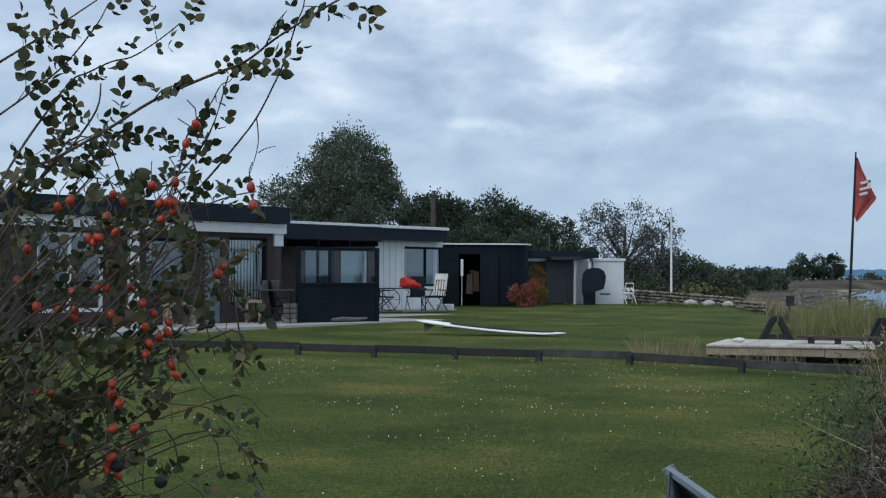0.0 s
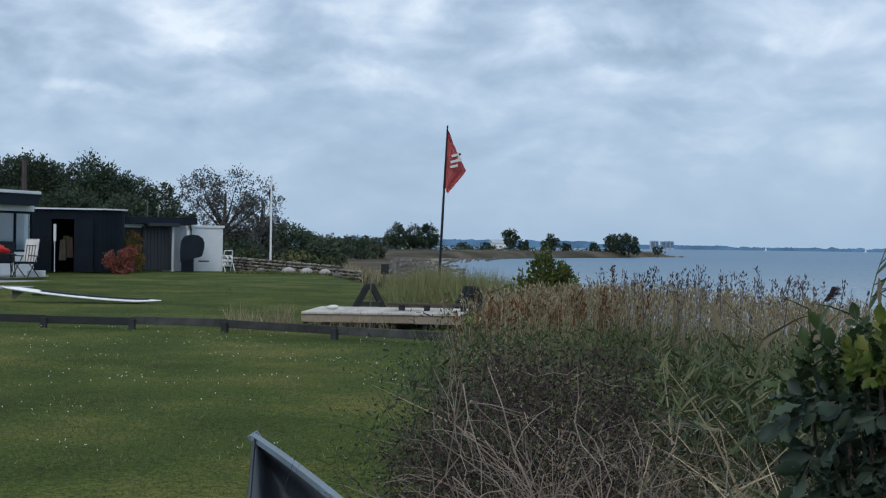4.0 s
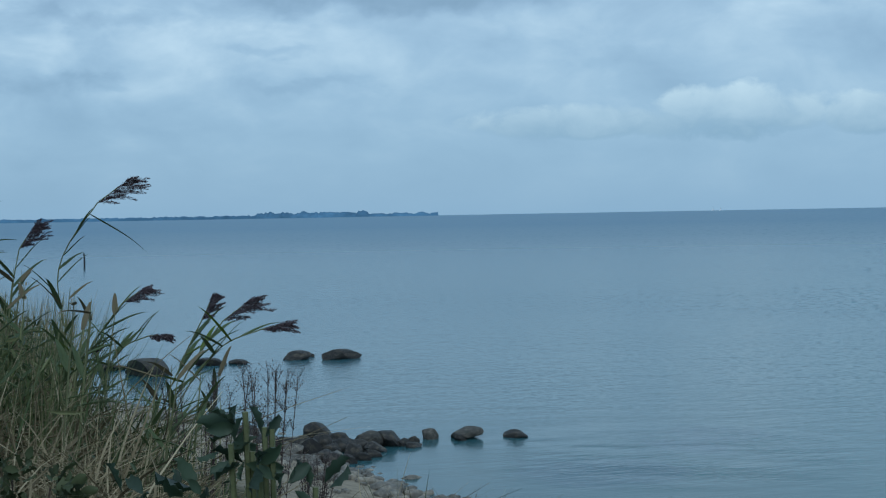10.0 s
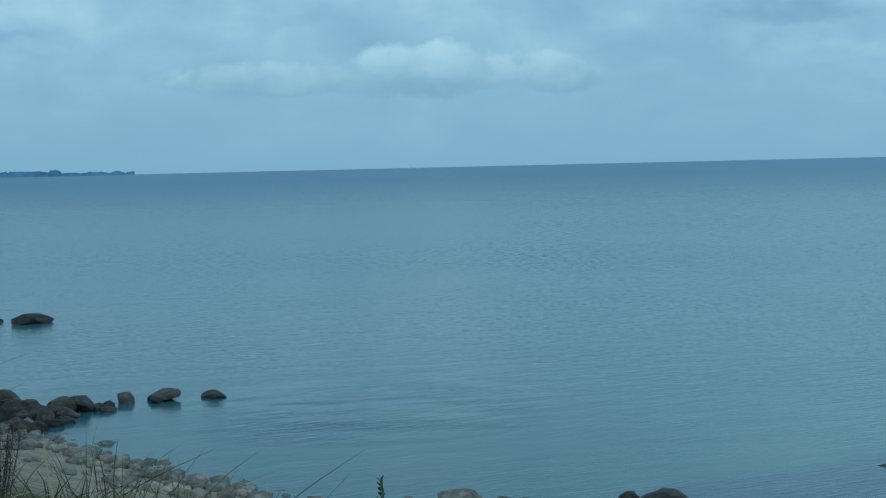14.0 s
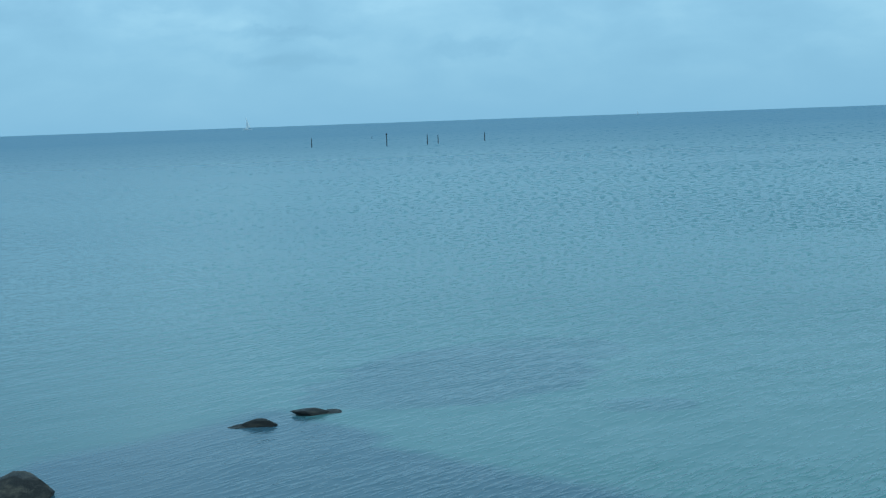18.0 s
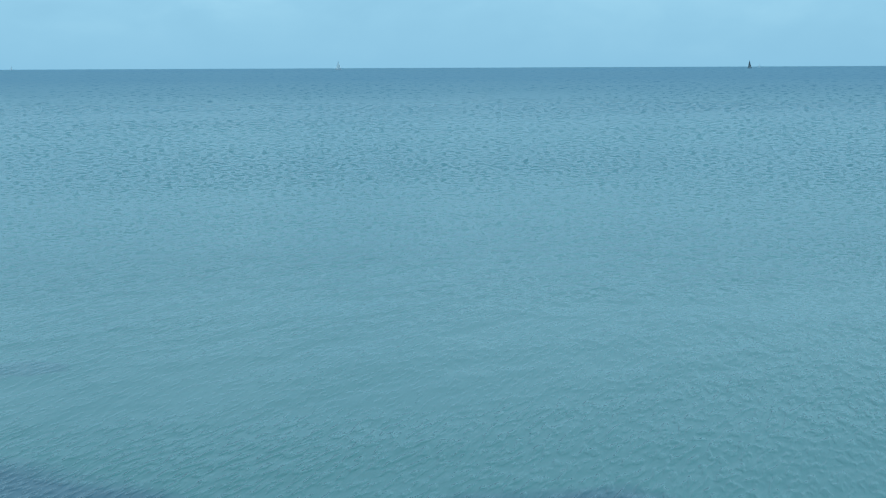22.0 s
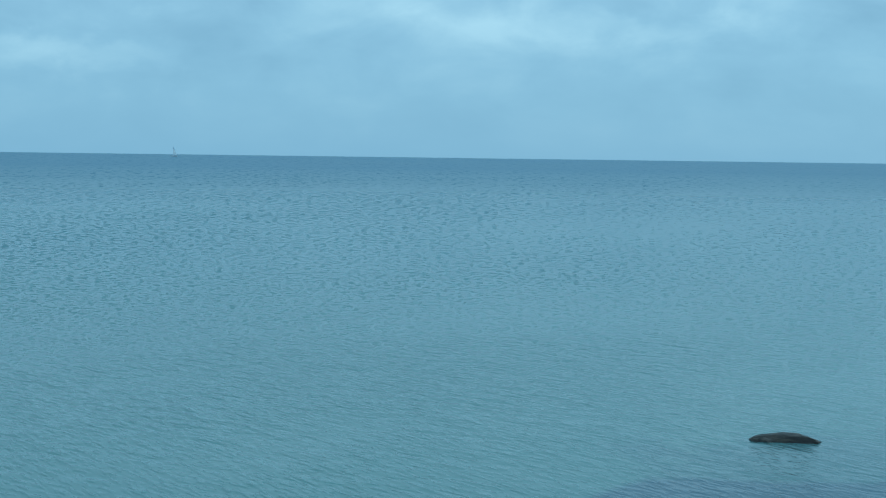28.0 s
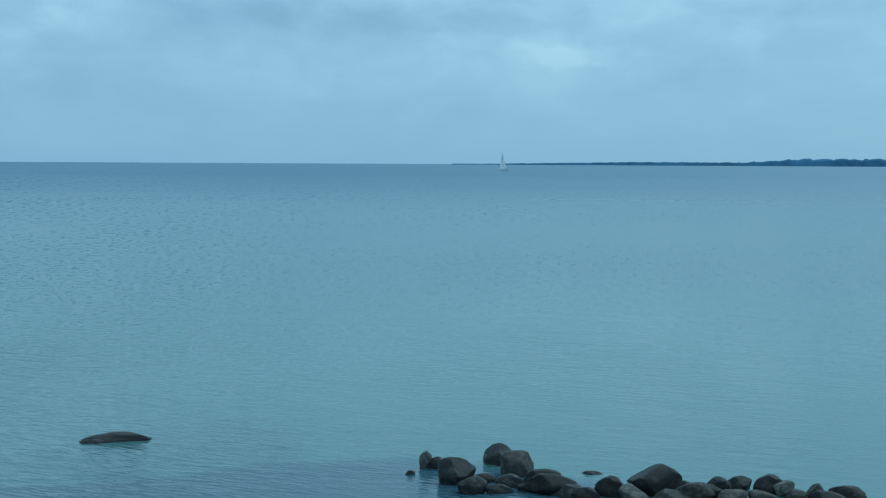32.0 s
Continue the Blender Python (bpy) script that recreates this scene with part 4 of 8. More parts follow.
def garden_recliner(m):
    """A high-backed folding chair with a striped pad."""
    c = thing("garden_recliner", m, "high-backed garden chair with a pale striped pad", "chair", "chairs on the terrace")
    slab("seat", c, M["black"], -0.24, 0.24, -0.28, 0.24, 0.42, 0.49, 0.02)
    back = slab("backrest", c, M["white_cloth"], -0.23, 0.23, -0.03, 0.04, 0, 0.76, 0.02)
    back.matrix_basis = pose(0, 0.22, 0.46, -13, 0, 0)
    for x in (-0.15, -0.05, 0.05, 0.15):
        slab("stripe", back, M["weathered"], x - 0.016, x + 0.016, -0.036, -0.031, 0.02, 0.74)
    slab("head_pad", back, M["white_cloth"], -0.18, 0.18, -0.07, -0.035, 0.54, 0.71, 0.015)
    for sx in (-1, 1):
        part("leg", tube([(sx * 0.27, -0.34, 0), (sx * 0.27, 0.26, 0.68)], 0.016, 6), M["black_metal"], c)
        part("leg", tube([(sx * 0.25, 0.36, 0), (sx * 0.25, -0.24, 0.46)], 0.016, 6), M["black_metal"], c)
        part("armrest", tube([(sx * 0.28, -0.26, 0.68), (sx * 0.28, 0.3, 0.66)], 0.02, 6), M["black_metal"], c)


garden_recliner(on_step(-0.28, 48.9) @ Matrix.Rotation(-0.55, 4, "Z"))
towel = thing("towel", on_step(-1.25, 48.75) @ Matrix.Translation((0, 0, 0.74)), "crumpled red towel heaped on the garden table", "towel")
bm = bmesh.new()
bmesh.ops.create_icosphere(bm, subdivisions=3, radius=1.0)
for v in bm.verts:
    k = 1 + 0.5 * noise.noise(v.co * 2.6)
    v.co = Vector((v.co.x * 0.31 * k * (1 - 0.35 * max(0, v.co.z)), v.co.y * 0.22 * k, max(0, v.co.z * 0.17 * k + 0.10 + (0.12 if v.co.x < -0.25 and v.co.z > 0.2 else 0))))
part("cloth", bm, M["red_cloth"], towel, smooth=True)
bike = thing("wheel_hoop", on_step(-2.05, 48.2) @ Matrix.Rotation(0.3, 4, "Z"), "dark round metal hoop standing at the wall", "hoop")
part("hoop", tube([(0.36 * math.cos(k * 0.2618), 0, 0.37 + 0.36 * math.sin(k * 0.2618)) for k in range(25)], 0.014, 6), M["black_metal"], bike)
for k in range(4):
    an = k * 0.785
    part("spoke", tube([(0.35 * math.cos(an), 0, 0.37 + 0.35 * math.sin(an)), (-0.35 * math.cos(an), 0, 0.37 - 0.35 * math.sin(an))], 0.006, 4), M["black_metal"], bike)
box_thing = thing("white_crate", on_step(0.1, 49.6), "small white plastic crate beside the terrace chairs", "crate")
slab("body", box_thing, M["white_plain"], -0.28, 0.28, -0.2, 0.2, 0, 0.2, 0.02)
slab("bottle", box_thing, M["white_plain"], -0.18, -0.1, -0.04, 0.04, 0.2, 0.42, 0.02)


# ---- sheds ----
def rounded_shed():
    """A black shed with a curved board front: the boards stand side by side round it."""
    s = thing("round_shed", Matrix.Translation(at(1.5, 57.6, gz(1.6, 56))), "black upright-board shed with a curved front and open door", "shed")
    top, R = 2.30, 1.0
    line = [(-1.60, -1.55)]
    n = 20
    for k in range(n + 1):
        x = -1.6 + k * 0.115
        line.append((x, -1.6))
    for k in range(1, 10):
        an = math.radians(-90 + k * 10)
        line.append((0.70 + R * math.cos(an), -0.6 + R * math.sin(an)))
    line += [(1.7, 0.1), (1.7, 0.8)]
    for (x0, y0), (x1, y1) in zip(line[1:], line[2:]):
        if -0.92 < (x0 + x1) / 2 < -0.12 and y0 < -1.5:
            continue
        L, an = math.hypot(x1 - x0, y1 - y0), math.atan2(y1 - y0, x1 - x0)
        o = slab("board", s, M["black"], 0.003, L - 0.003, -0.02, 0.02, 0.03, top, 0.004)
        o.location, o.rotation_euler = (x0, y0, 0), (0, 0, an)
    slab("wall", s, M["black"], -1.66, -1.6, -1.6, 1.5, 0, top)
    slab("wall", s, M["black"], -1.6, 1.7, 1.5, 1.56, 0, top)
    slab("lintel", s, M["black"], -0.93, -0.1, -1.62, -1.56, 1.95, top)
    door = slab("door", s, M["black"], 0, 0.68, -0.02, 0.02, 0.04, 1.93, 0.006)
    door.location, door.rotation_euler = (-0.12, -1.6, 0), (0, 0, radians(-8))
    slab("trim", s, M["weathered"], 0.15, 0.17, -1.645, -1.62, 0.6, 1.4)
    bm = bmesh.new()
    ring = [(-1.75, -1.72), (0.72, -1.72)] + [(0.72 + 1.12 * math.cos(math.radians(-90 + k * 10)), -0.6 + 1.12 * math.sin(math.radians(-90 + k * 10))) for k in range(1, 10)] + [(1.84, 1.62), (-1.75, 1.62)]
    lo = [bm.verts.new((x, y, top)) for x, y in ring]
    hi = [bm.verts.new((x, y, top + 0.05)) for x, y in ring]
    bm.faces.new(lo[::-1])
    bm.faces.new(hi)
    for i in range(len(ring)):
        j = (i + 1) % len(ring)
        bm.faces.new((lo[i], lo[j], hi[j], hi[i]))
    part("roof", bm, M["white_plain"], s, "thin pale metal roof edge")
    return s


shed = rounded_shed()
for i, (x, z, col) in enumerate(((-0.52, 0.85, "bark"), (-0.26, 0.95, "rust_cloth"), (-0.40, 1.0, "rough"))):
    g = thing("hanging_garment", Matrix.Translation(at(1.5, 57.6, gz(1.6, 56))) @ pose(x, -1.45 + 0.06 * i, z), "old garment hanging in the dark shed doorway", "garment", "garments in the shed")
    bm = box(-0.1, 0.1, -0.03, 0.03, -0.4, 0.35, 0.02)
    for v in bm.verts:
        v.co.x *= 1.1 - 0.5 * v.co.z
        v.co.y += 0.02 * math.sin(v.co.z * 9 + i)
    part("cloth", bm, M[col], g)
paddle = thing("paddle", Matrix.Translation(at(1.5, 57.6, gz(1.6, 56))) @ pose(-0.8, -1.68, 0.04, 4, 0, 0), "white paddle leaning beside the shed door", "paddle")
part("shaft", tube([(0, 0, 0), (0, 0, 1.15)], 0.014, 6), M["white_plain"], paddle)
part("blade", box(-0.05, 0.05, -0.012, 0.012, 1.1, 1.72, 0.01), M["white_plain"], paddle)


def end_building():
    """The dark store and the white garage end, far along the garden."""
    m = pose(*at(3.0, 59.5, gz(3, 59.4)), 0, 0, 22) @ Matrix.Diagonal((1.07, 1, 1, 1))
    s = thing("garage", m, "low outbuilding with a black flat roof and white end wall", "outbuilding")
    # dark brick wall stands in for the shade of an open recess
    slab("wall", s, M["brick"], 0.0, 1.0, 0, 0.2, 0, 1.72)
    slab("band", s, M["white_paint"], 0.0, 1.0, -0.01, 0.2, 1.72, 1.86)
    slab("opening_wall", s, M["brick"], 0.35, 1.0, 0.5, 0.7, 0, 1.85)
    slab("door", s, M["grey_boards"], 0.95, 2.1, -0.08, 0.02, 0.05, 1.78, 0.01, "slate-grey board door")
    for i in range(8):
        slab("batten", s, M["grey_boards"], 0.98 + i * 0.14, 1.0 + i * 0.14, -0.1, -0.08, 0.06, 1.76)
    slab("post", s, M["white_plain"], 2.12, 2.2, -0.1, 0.02, 0, 1.84)
    slab("wall", s, M["white_paint"], 2.2, 3.1, 0.7, 0.9, 0, 1.84)
    slab("wall", s, M["white_paint"], 2.2, 2.3, 0.02, 0.7, 0, 1.84)
    slab("roof", s, M["dark_fascia"], -0.1, 3.04, -0.35, 3.88, 1.87, 2.14, 0.01)
    slab("roof", s, M["grey_boards"], 1.0, 2.25, -0.5, -0.1, 1.78, 1.9, 0.01)
    slab("wall", s, M["white_plain"], 3.1, 4.42, 0.25, 0.45, 0, 1.76, 0.01, "smooth white rendered wall")
    slab("wall", s, M["white_plain"], 4.22, 4.42, 0.45, 4, 0, 1.76, 0.01)
    slab("coping", s, M["white_plain"], 3.05, 4.47, 0.2, 0.5, 1.76, 1.86, 0.01)
    slab("coping", s, M["white_plain"], 4.17, 4.47, 0.5, 4, 1.76, 1.86, 0.01)
    slab("wall", s, M["white_paint"], 0, 4.2, 3.9, 4.1, 0, 1.85)
    return m


GARAGE = end_building()
hood = thing("beach_chair", GARAGE @ pose(2.72, -0.45, 0, 0, 0, 62) @ Matrix.Diagonal((0.78, 0.95, 0.94, 1)), "dark hooded wicker beach chair against the white wall", "chair")
slab("seat", hood, M["black"], -0.45, 0.45, -0.12, 0.36, 0.0, 0.62, 0.03)
bm = bmesh.new()
arc = [(-0.40, 0.40), (-0.42, 0.9), (-0.38, 1.30), (-0.25, 1.50), (0.05, 1.57), (0.30, 1.54), (0.47, 1.42), (0.54, 1.20), (0.52, 0.95), (0.44, 0.66)]
for sx in (-0.48, 0.48):
    pts = [bm.verts.new((sx, -y, z)) for y, z in arc]
    bm.faces.new(pts if sx > 0 else pts[::-1])
bm.verts.ensure_lookup_table()
k = len(arc)
for i in range(k - 1):
    bm.faces.new((bm.verts[i], bm.verts[i + 1], bm.verts[k + i + 1], bm.verts[k + i]))
part("hood", bm, M["dark_fascia"], hood)
slab("footrest", hood, M["grey_boards"], -0.3, 0.3, -0.72, -0.30, 0.42, 0.48, 0.02)


def hose_trolley():
    t = thing("hose_reel", Matrix.Translation(on(7.05, 60.5)) @ Matrix.Rotation(0.4, 4, "Z"), "white tubular hose trolley with a coiled pale hose", "hose reel")
    for sx in (-0.22, 0.22):
        part("frame", tube([(sx, 0.15, 0), (sx, 0.0, 0.45), (sx * 0.8, -0.1, 0.86)], 0.02, 6), M["white_plain"], t)
        part("leg", tube([(sx, -0.25, 0), (sx, 0.0, 0.45)], 0.018, 6), M["white_plain"], t)
    part("handle", tube([(-0.18, -0.1, 0.86), (0.18, -0.1, 0.86)], 0.02, 6), M["white_plain"], t)
    part("axle", tube([(-0.24, 0, 0.45), (0.24, 0, 0.45)], 0.05, 8), M["white_plain"], t)
    coil = [(0.16 * math.sin(i * 0.13) * 0.9, 0.22 * math.cos(i * 0.52), 0.45 + 0.22 * math.sin(i * 0.52)) for i in range(60)]
    part("hose", tube(coil, 0.022, 5), M["white_cloth"], t)


hose_trolley()


# ---- planting by the sheds ----
def leafy(name, loc, label, category, rng, blobs, count, size, mat, trunk=None, tv=SMALL_V, tf=SMALL_F, upward=0.3, mat2=None, share=0.0, group=""):
    """A bush or tree: stems and a crown of leaves gathered in uneven clumps. blobs: (x, y, z, rx, ry, rz)."""
    t = thing(name, Matrix.Translation(loc), label, category, group)
    if trunk:
        for pts, r in trunk:
            part("trunk" if pts is trunk[0][0] else "limb", tube(pts, r, 7), M["bark"], t, smooth=True)
    vol = np.array([b[3] * b[4] * b[5] for b in blobs]) ** 0.7
    per = np.maximum(1, (count * vol / vol.sum()).astype(int))
    locs, dirs = [], []
    for b, n in zip(blobs, per):
        nc = max(4, n // 26)
        d = rand_dirs(rng, nc)
        rad = rng.uniform(0.3, 0.98, nc)[:, None] ** 0.5
        centres = d * rad * np.array(b[3:]) + np.array(b[:3])
        pick = rng.integers(0, nc, n)
        spread = min(b[3:]) * 0.13
        p = centres[pick] + rng.normal(size=(n, 3)) * spread
        locs.append(p)
        dd = (p - np.array(b[:3])) / np.array(b[3:]) + rand_dirs(rng, n) * 0.9
        dd[:, 2] += upward
        dirs.append(dd)
    locs, dirs = np.concatenate(locs), np.concatenate(dirs)
    keep = locs[:, 2] > 0.02
    locs, dirs = locs[keep], dirs[keep]
    s = size * rng.uniform(0.6, 1.3, len(locs))
    sel = rng.random(len(locs)) < share
    for name2, m, q in (("crown", mat, ~sel), ("blossom", mat2, sel)):
        if q.any():
            o = new(name2, swarm(name2, locs[q], dirs[q], s[q], s[q] * 0.9, m, tv, tf, rng))
            o.parent = t
            tagged(o, kind="stuff")
    return t


rng = np.random.default_rng(7)
leafy("hydrangea", on(3.1, 55.2), "hydrangea bush full of faded red blooms by the shed", "shrub", rng,
      [(-0.22, 0, 0.50, 0.36, 0.3, 0.36), (0.26, 0.1, 0.62, 0.36, 0.3, 0.38), (0.05, 0, 0.26, 0.52, 0.4, 0.26)], 3600, 0.06, M["scrub"], mat2=M["hydrangea"], share=0.68)
leafy("climber", on(3.55, 57.6), "climbing shrub with yellow and orange autumn leaves", "shrub", rng,
      [(0, 0, 1.0, 0.35, 0.3, 0.6), (0.1, 0, 0.5, 0.35, 0.3, 0.5)], 2600, 0.06, M["leaf_yellow"], mat2=M["leaf_red"], share=0.3)


# ---- stone wall ----
def stone_mesh(name, seed, mat, rough=0.28, sub=2, flat=0.75, cuts=0):
    r = random.Random(seed)
    off = Vector((r.uniform(-9, 9), r.uniform(-9, 9), r.uniform(-9, 9)))
    bm = bmesh.new()
    bmesh.ops.create_icosphere(bm, subdivisions=sub, radius=1.0)
    for v in bm.verts:
        n = noise.noise(v.co * 0.9 + off) + 0.45 * noise.noise(v.co * 2.3 + off)
        v.co *= 1 + rough * n
    for _ in range(cuts):
        nn = Vector((r.gauss(0, 1), r.gauss(0, 1), r.gauss(0, 0.8))).normalized()
        lim = r.uniform(0.5, 0.82)
        for v in bm.verts:
            over = v.co.dot(nn) - lim
            if over > 0:
                v.co -= nn * over * 0.96
    for v in bm.verts:
        v.co.z *= flat
    me = bpy.data.meshes.new(name)
    bm.to_mesh(me)
    bm.free()
    me.materials.append(mat)
    me.shade_smooth()
    if cuts:
        me.set_sharp_from_angle(angle=radians(26))
    return me


def stone_wall():
    a, b = on(6.95, 64.5), on(12.1, 57.6)
    w = thing("stone_wall", Matrix.Identity(4), "low dry-stone wall of grey boulders at the lawn's edge", "wall", kind="structure")
    shapes = [stone_mesh("stone", 40 + i, M["wall_stone"], 0.22, 2, 0.8, 5) for i in range(6)]
    r = random.Random(5)
    made = 0
    for row in range(5):
        n = 60
        for i in range(n):
            f = (i + 0.5 * (row % 2)) / n
            top = 0.74 - 0.22 * f
            z = 0.05 + row * 0.125
            if z > top:
                continue
            p = a.lerp(b, f)
            o = new("stone", shapes[r.randrange(6)])
            o.parent = w
            o.matrix_basis = Matrix.LocRotScale((p.x, p.y + r.uniform(-0.05, 0.05), p.z + z), Euler((r.uniform(-.3, .3), r.uniform(-.3, .3), r.uniform(0, 6))), (r.uniform(0.065, 0.11), r.uniform(0.07, 0.10), r.uniform(0.06, 0.09)))
            made += 1
    bm = bmesh.new()
    for k in range(24):
        p, q = a.lerp(b, k / 24), a.lerp(b, (k + 1) / 24)
        h = 0.58 - 0.22 * k / 24
        vs = [bm.verts.new(v) for v in ((p.x, p.y + 0.05, p.z - .1), (q.x, q.y + 0.05, q.z - .1), (q.x, q.y + 0.05, q.z + h), (p.x, p.y + 0.05, p.z + h),
                                        (p.x, p.y + 0.4, p.z - .1), (q.x, q.y + 0.4, q.z - .1), (q.x, q.y + 0.4, q.z + h), (p.x, p.y + 0.4, p.z + h))]
        for f in ((0, 1, 2, 3), (5, 4, 7, 6), (3, 2, 6, 7)):
            bm.faces.new([vs[i] for i in f])
    part("core", bm, M["rough"], w)


M["pale_boulder"] = material("pale_boulder", (0.40, 0.38, 0.35), 0.85, 0.25, 2.5, 40, 0.4)
stone_wall()
for i, (az, d, s) in enumerate(((9.35, 58.5, 0.32), (10.05, 58.0, 0.30), (10.75, 57.5, 0.27), (8.3, 60.0, 0.24), (11.2, 57.0, 0.2), (8.8, 60, 0.2))):
    o = new("boulder", stone_mesh("boulder", 70 + i, M["pale_boulder"] if i < 3 else M["stone"], 0.2))
    o.matrix_world = Matrix.LocRotScale(on(az, d, s * 0.3), Euler((0, 0, i)), (s * 0.95, s * 0.8, s * 0.72))
    tagged(o, "pale rounded boulder lying before the stone wall" if i < 3 else "grey rounded boulder lying before the stone wall", "boulder", "boulders before the wall")


# ---- low timber rail across the lawn ----
M["rail_grey"] = material("grey_black_worn_rail", (0.048, 0.048, 0.046), 0.9, 0.5, 3.0, 60, 0.5, each=0.3)


def low_rail():
    pts = [at(-16.6, 31, 0), at(-10.66, 28.8, 0), at(-2.56, 26.6, 0), at(3.7, 25.6, 0), at(7.14, 24.9, 0), at(11.25, 23.6, 0), at(16.0, 22.4, 0), at(19.0, 21.8, 0)]
    pts = [Vector((p.x, p.y, gz(p.x, p.y))) for p in pts]
    f = thing("low_rail", Matrix.Identity(4), "low dark timber edging rail on short posts across the lawn", "fence")
    for i, (p, q) in enumerate(zip(pts, pts[1:])):
        L = (q - p).length
        n = max(1, round(L / 1.7))
        for k in range(n):
            u, v = p.lerp(q, k / n), p.lerp(q, (k + 1) / n)
            an = math.atan2(v.y - u.y, v.x - u.x)
            l = (v - u).length
            o = slab("board", f, M["tarred"] if i < 3 else M["rail_grey"], 0.01, l - 0.01, -0.03, 0.03, 0.075, 0.205, 0.008)
            o.location, o.rotation_euler = u + Vector((0, 0, random.uniform(-0.012, 0.012))), (0, -math.atan2(v.z - u.z, l) + random.uniform(-.004, .004), an)
            o = slab("post", f, M["tarred"], -0.05, 0.05, -0.1, -0.025, -0.1, 0.17, 0.008)
            o.location, o.rotation_euler = u, (0, 0, an)


low_rail()


# ---- board on the lawn ----
def sailboard():
    a, b = at(-1.06, 34.6, 1.80), at(4.66, 34.0, 1.80)
    L = (b - a).length
    m = Matrix.Translation((a + b) / 2) @ Matrix.Rotation(math.atan2(b.y - a.y, b.x - a.x), 4, "Z")
    t = thing("surfboard", m, "long white surfboard lying on the lawn, tail on its fin", "surfboard")
    bm = bmesh.new()
    rings = []
    n = 28
    for i in range(n + 1):
        u = i / n
        x = -L / 2 + L * u
        w = 0.31 * (math.sin(math.pi * min(1, max(0.0, 0.06 + 0.94 * u))) ** 0.5 if 0 < u < 1 else 0.04)
        w = max(w, 0.03)
        zc = 0.29 * (1 - u) ** 1.7 + 0.05 + 0.10 * max(0, u - 0.85) * 2
        th = 0.055 * min(1, 6 * u + 0.3, 6 * (1 - u) + 0.25)
        rings.append([bm.verts.new((x, w * math.cos(k * math.pi / 5) , zc + th * math.sin(k * math.pi / 5) * (1 if math.sin(k * math.pi / 5) > 0 else 0.8))) for k in range(10)])
    for r, s in zip(rings, rings[1:]):
        for k in range(10):
            bm.faces.new((r[k], r[(k + 1) % 10], s[(k + 1) % 10], s[k]))
    bm.faces.new(rings[0][::-1])
    bm.faces.new(rings[-1])
    part("deck", bm, M["board"], t, smooth=True)
    pad, rows = bmesh.new(), []
    for i in range(7, 27):
        u = i / n
        w = 0.26 * math.sin(math.pi * (0.06 + 0.94 * u)) ** 0.5
        z = 0.29 * (1 - u) ** 1.7 + 0.05 + 0.20 * max(0, u - 0.85) + 0.050
        rows.append([pad.verts.new((-L / 2 + L * u, y * w, z + (0.008 if abs(y) < 0.9 else -0.012))) for y in (-1, -0.6, 0, 0.6, 1)])
    for a2, b2 in zip(rows, rows[1:]):
        for k in range(4):
            pad.faces.new((a2[k], b2[k], b2[k + 1], a2[k + 1]))
    part("deck_pad", pad, M["black"], t, "black non-slip deck pad")
    fin = bmesh.new()
    prof = [(-L / 2 + 0.22, 0.27), (-L / 2 + 0.5, 0.24), (-L / 2 + 0.38, 0.17), (-L / 2 + 0.28, 0.08), (-L / 2 + 0.22, 0.09)]
    for y in (-0.012, 0.012):
        vs = [fin.verts.new((x, y, z)) for x, z in prof]
        fin.faces.new(vs if y > 0 else vs[::-1])
    fin.verts.ensure_lookup_table()
    for i in range(5):
        j = (i + 1) % 5
        fin.faces.new((fin.verts[i], fin.verts[j], fin.verts[5 + j], fin.verts[5 + i]))
    part("fin", fin, M["weathered"], t, "pale worn fin")
    slab("mast_track", t, M["black"], -0.25, 0.35, -0.03, 0.03, 0.12, 0.15, 0.004)
    slab("stripe", t, M["dark_fascia"], -1.1, -0.2, 0.06, 0.09, 0.16, 0.185)


sailboard()


# ---- deck, trestles, bench, flag ----
def timber_deck():
    a, b = at(9.89, 26.2, 0), at(16.0, 25.9, 0)
    L = (b - a).length
    z = gz(a.x, a.y)
    m = Matrix.Translation((a.x, a.y, z)) @ Matrix.Rotation(math.atan2(b.y - a.y, b.x - a.x), 4, "Z")
    t = thing("timber_deck", m, "bleached timber platform with raw pine edge boards", "deck")
    slab("edge_board", t, M["raw_wood"], 0, L * 0.7, -0.02, 0.02, 0.11, 0.25, 0.006, "raw pinkish pine board")
    slab("edge_board", t, M["raw_wood"], L * 0.7 + 0.01, L, -0.02, 0.02, 0.10, 0.24, 0.006)
    slab("edge_board", t, M["raw_wood"], 0, 0.04, 0.02, 2.2, 0.06, 0.24, 0.006)
    for i in range(19):
        x = i * L / 19
        slab("plank", t, M["pale_wood"], x + 0.004, x + L / 19 - 0.004, -0.05, 2.3, 0.25, 0.285, 0.005)
    for x in (0.3, 1.2, 2.1, L - 0.2):
        slab("joist", t, M["tarred"], x, x + 0.08, 0.03, 2.2, -0.05, 0.25)
    return m, L


DECK, DECK_L = timber_deck()


def trestle(m, label="black A-shaped timber trestle standing behind the deck"):
    t = thing("trestle", m, label, "trestle", "trestles by the deck")
    for y in (-0.12, 0.12):
        for sx in (-1, 1):
            part("leg", box(-0.055, 0.055, -0.03, 0.03, 0, 0.62, 0.006), M["tarred"], t).matrix_basis = pose(sx * 0.33, y, 0, 0, -sx * 28, 0)
        slab("crossbar", t, M["tarred"], -0.24, 0.24, y - 0.03, y + 0.03, 0.12, 0.2, 0.005)
    slab("ridge", t, M["tarred"], -0.06, 0.06, -0.16, 0.16, 0.5, 0.58, 0.006)


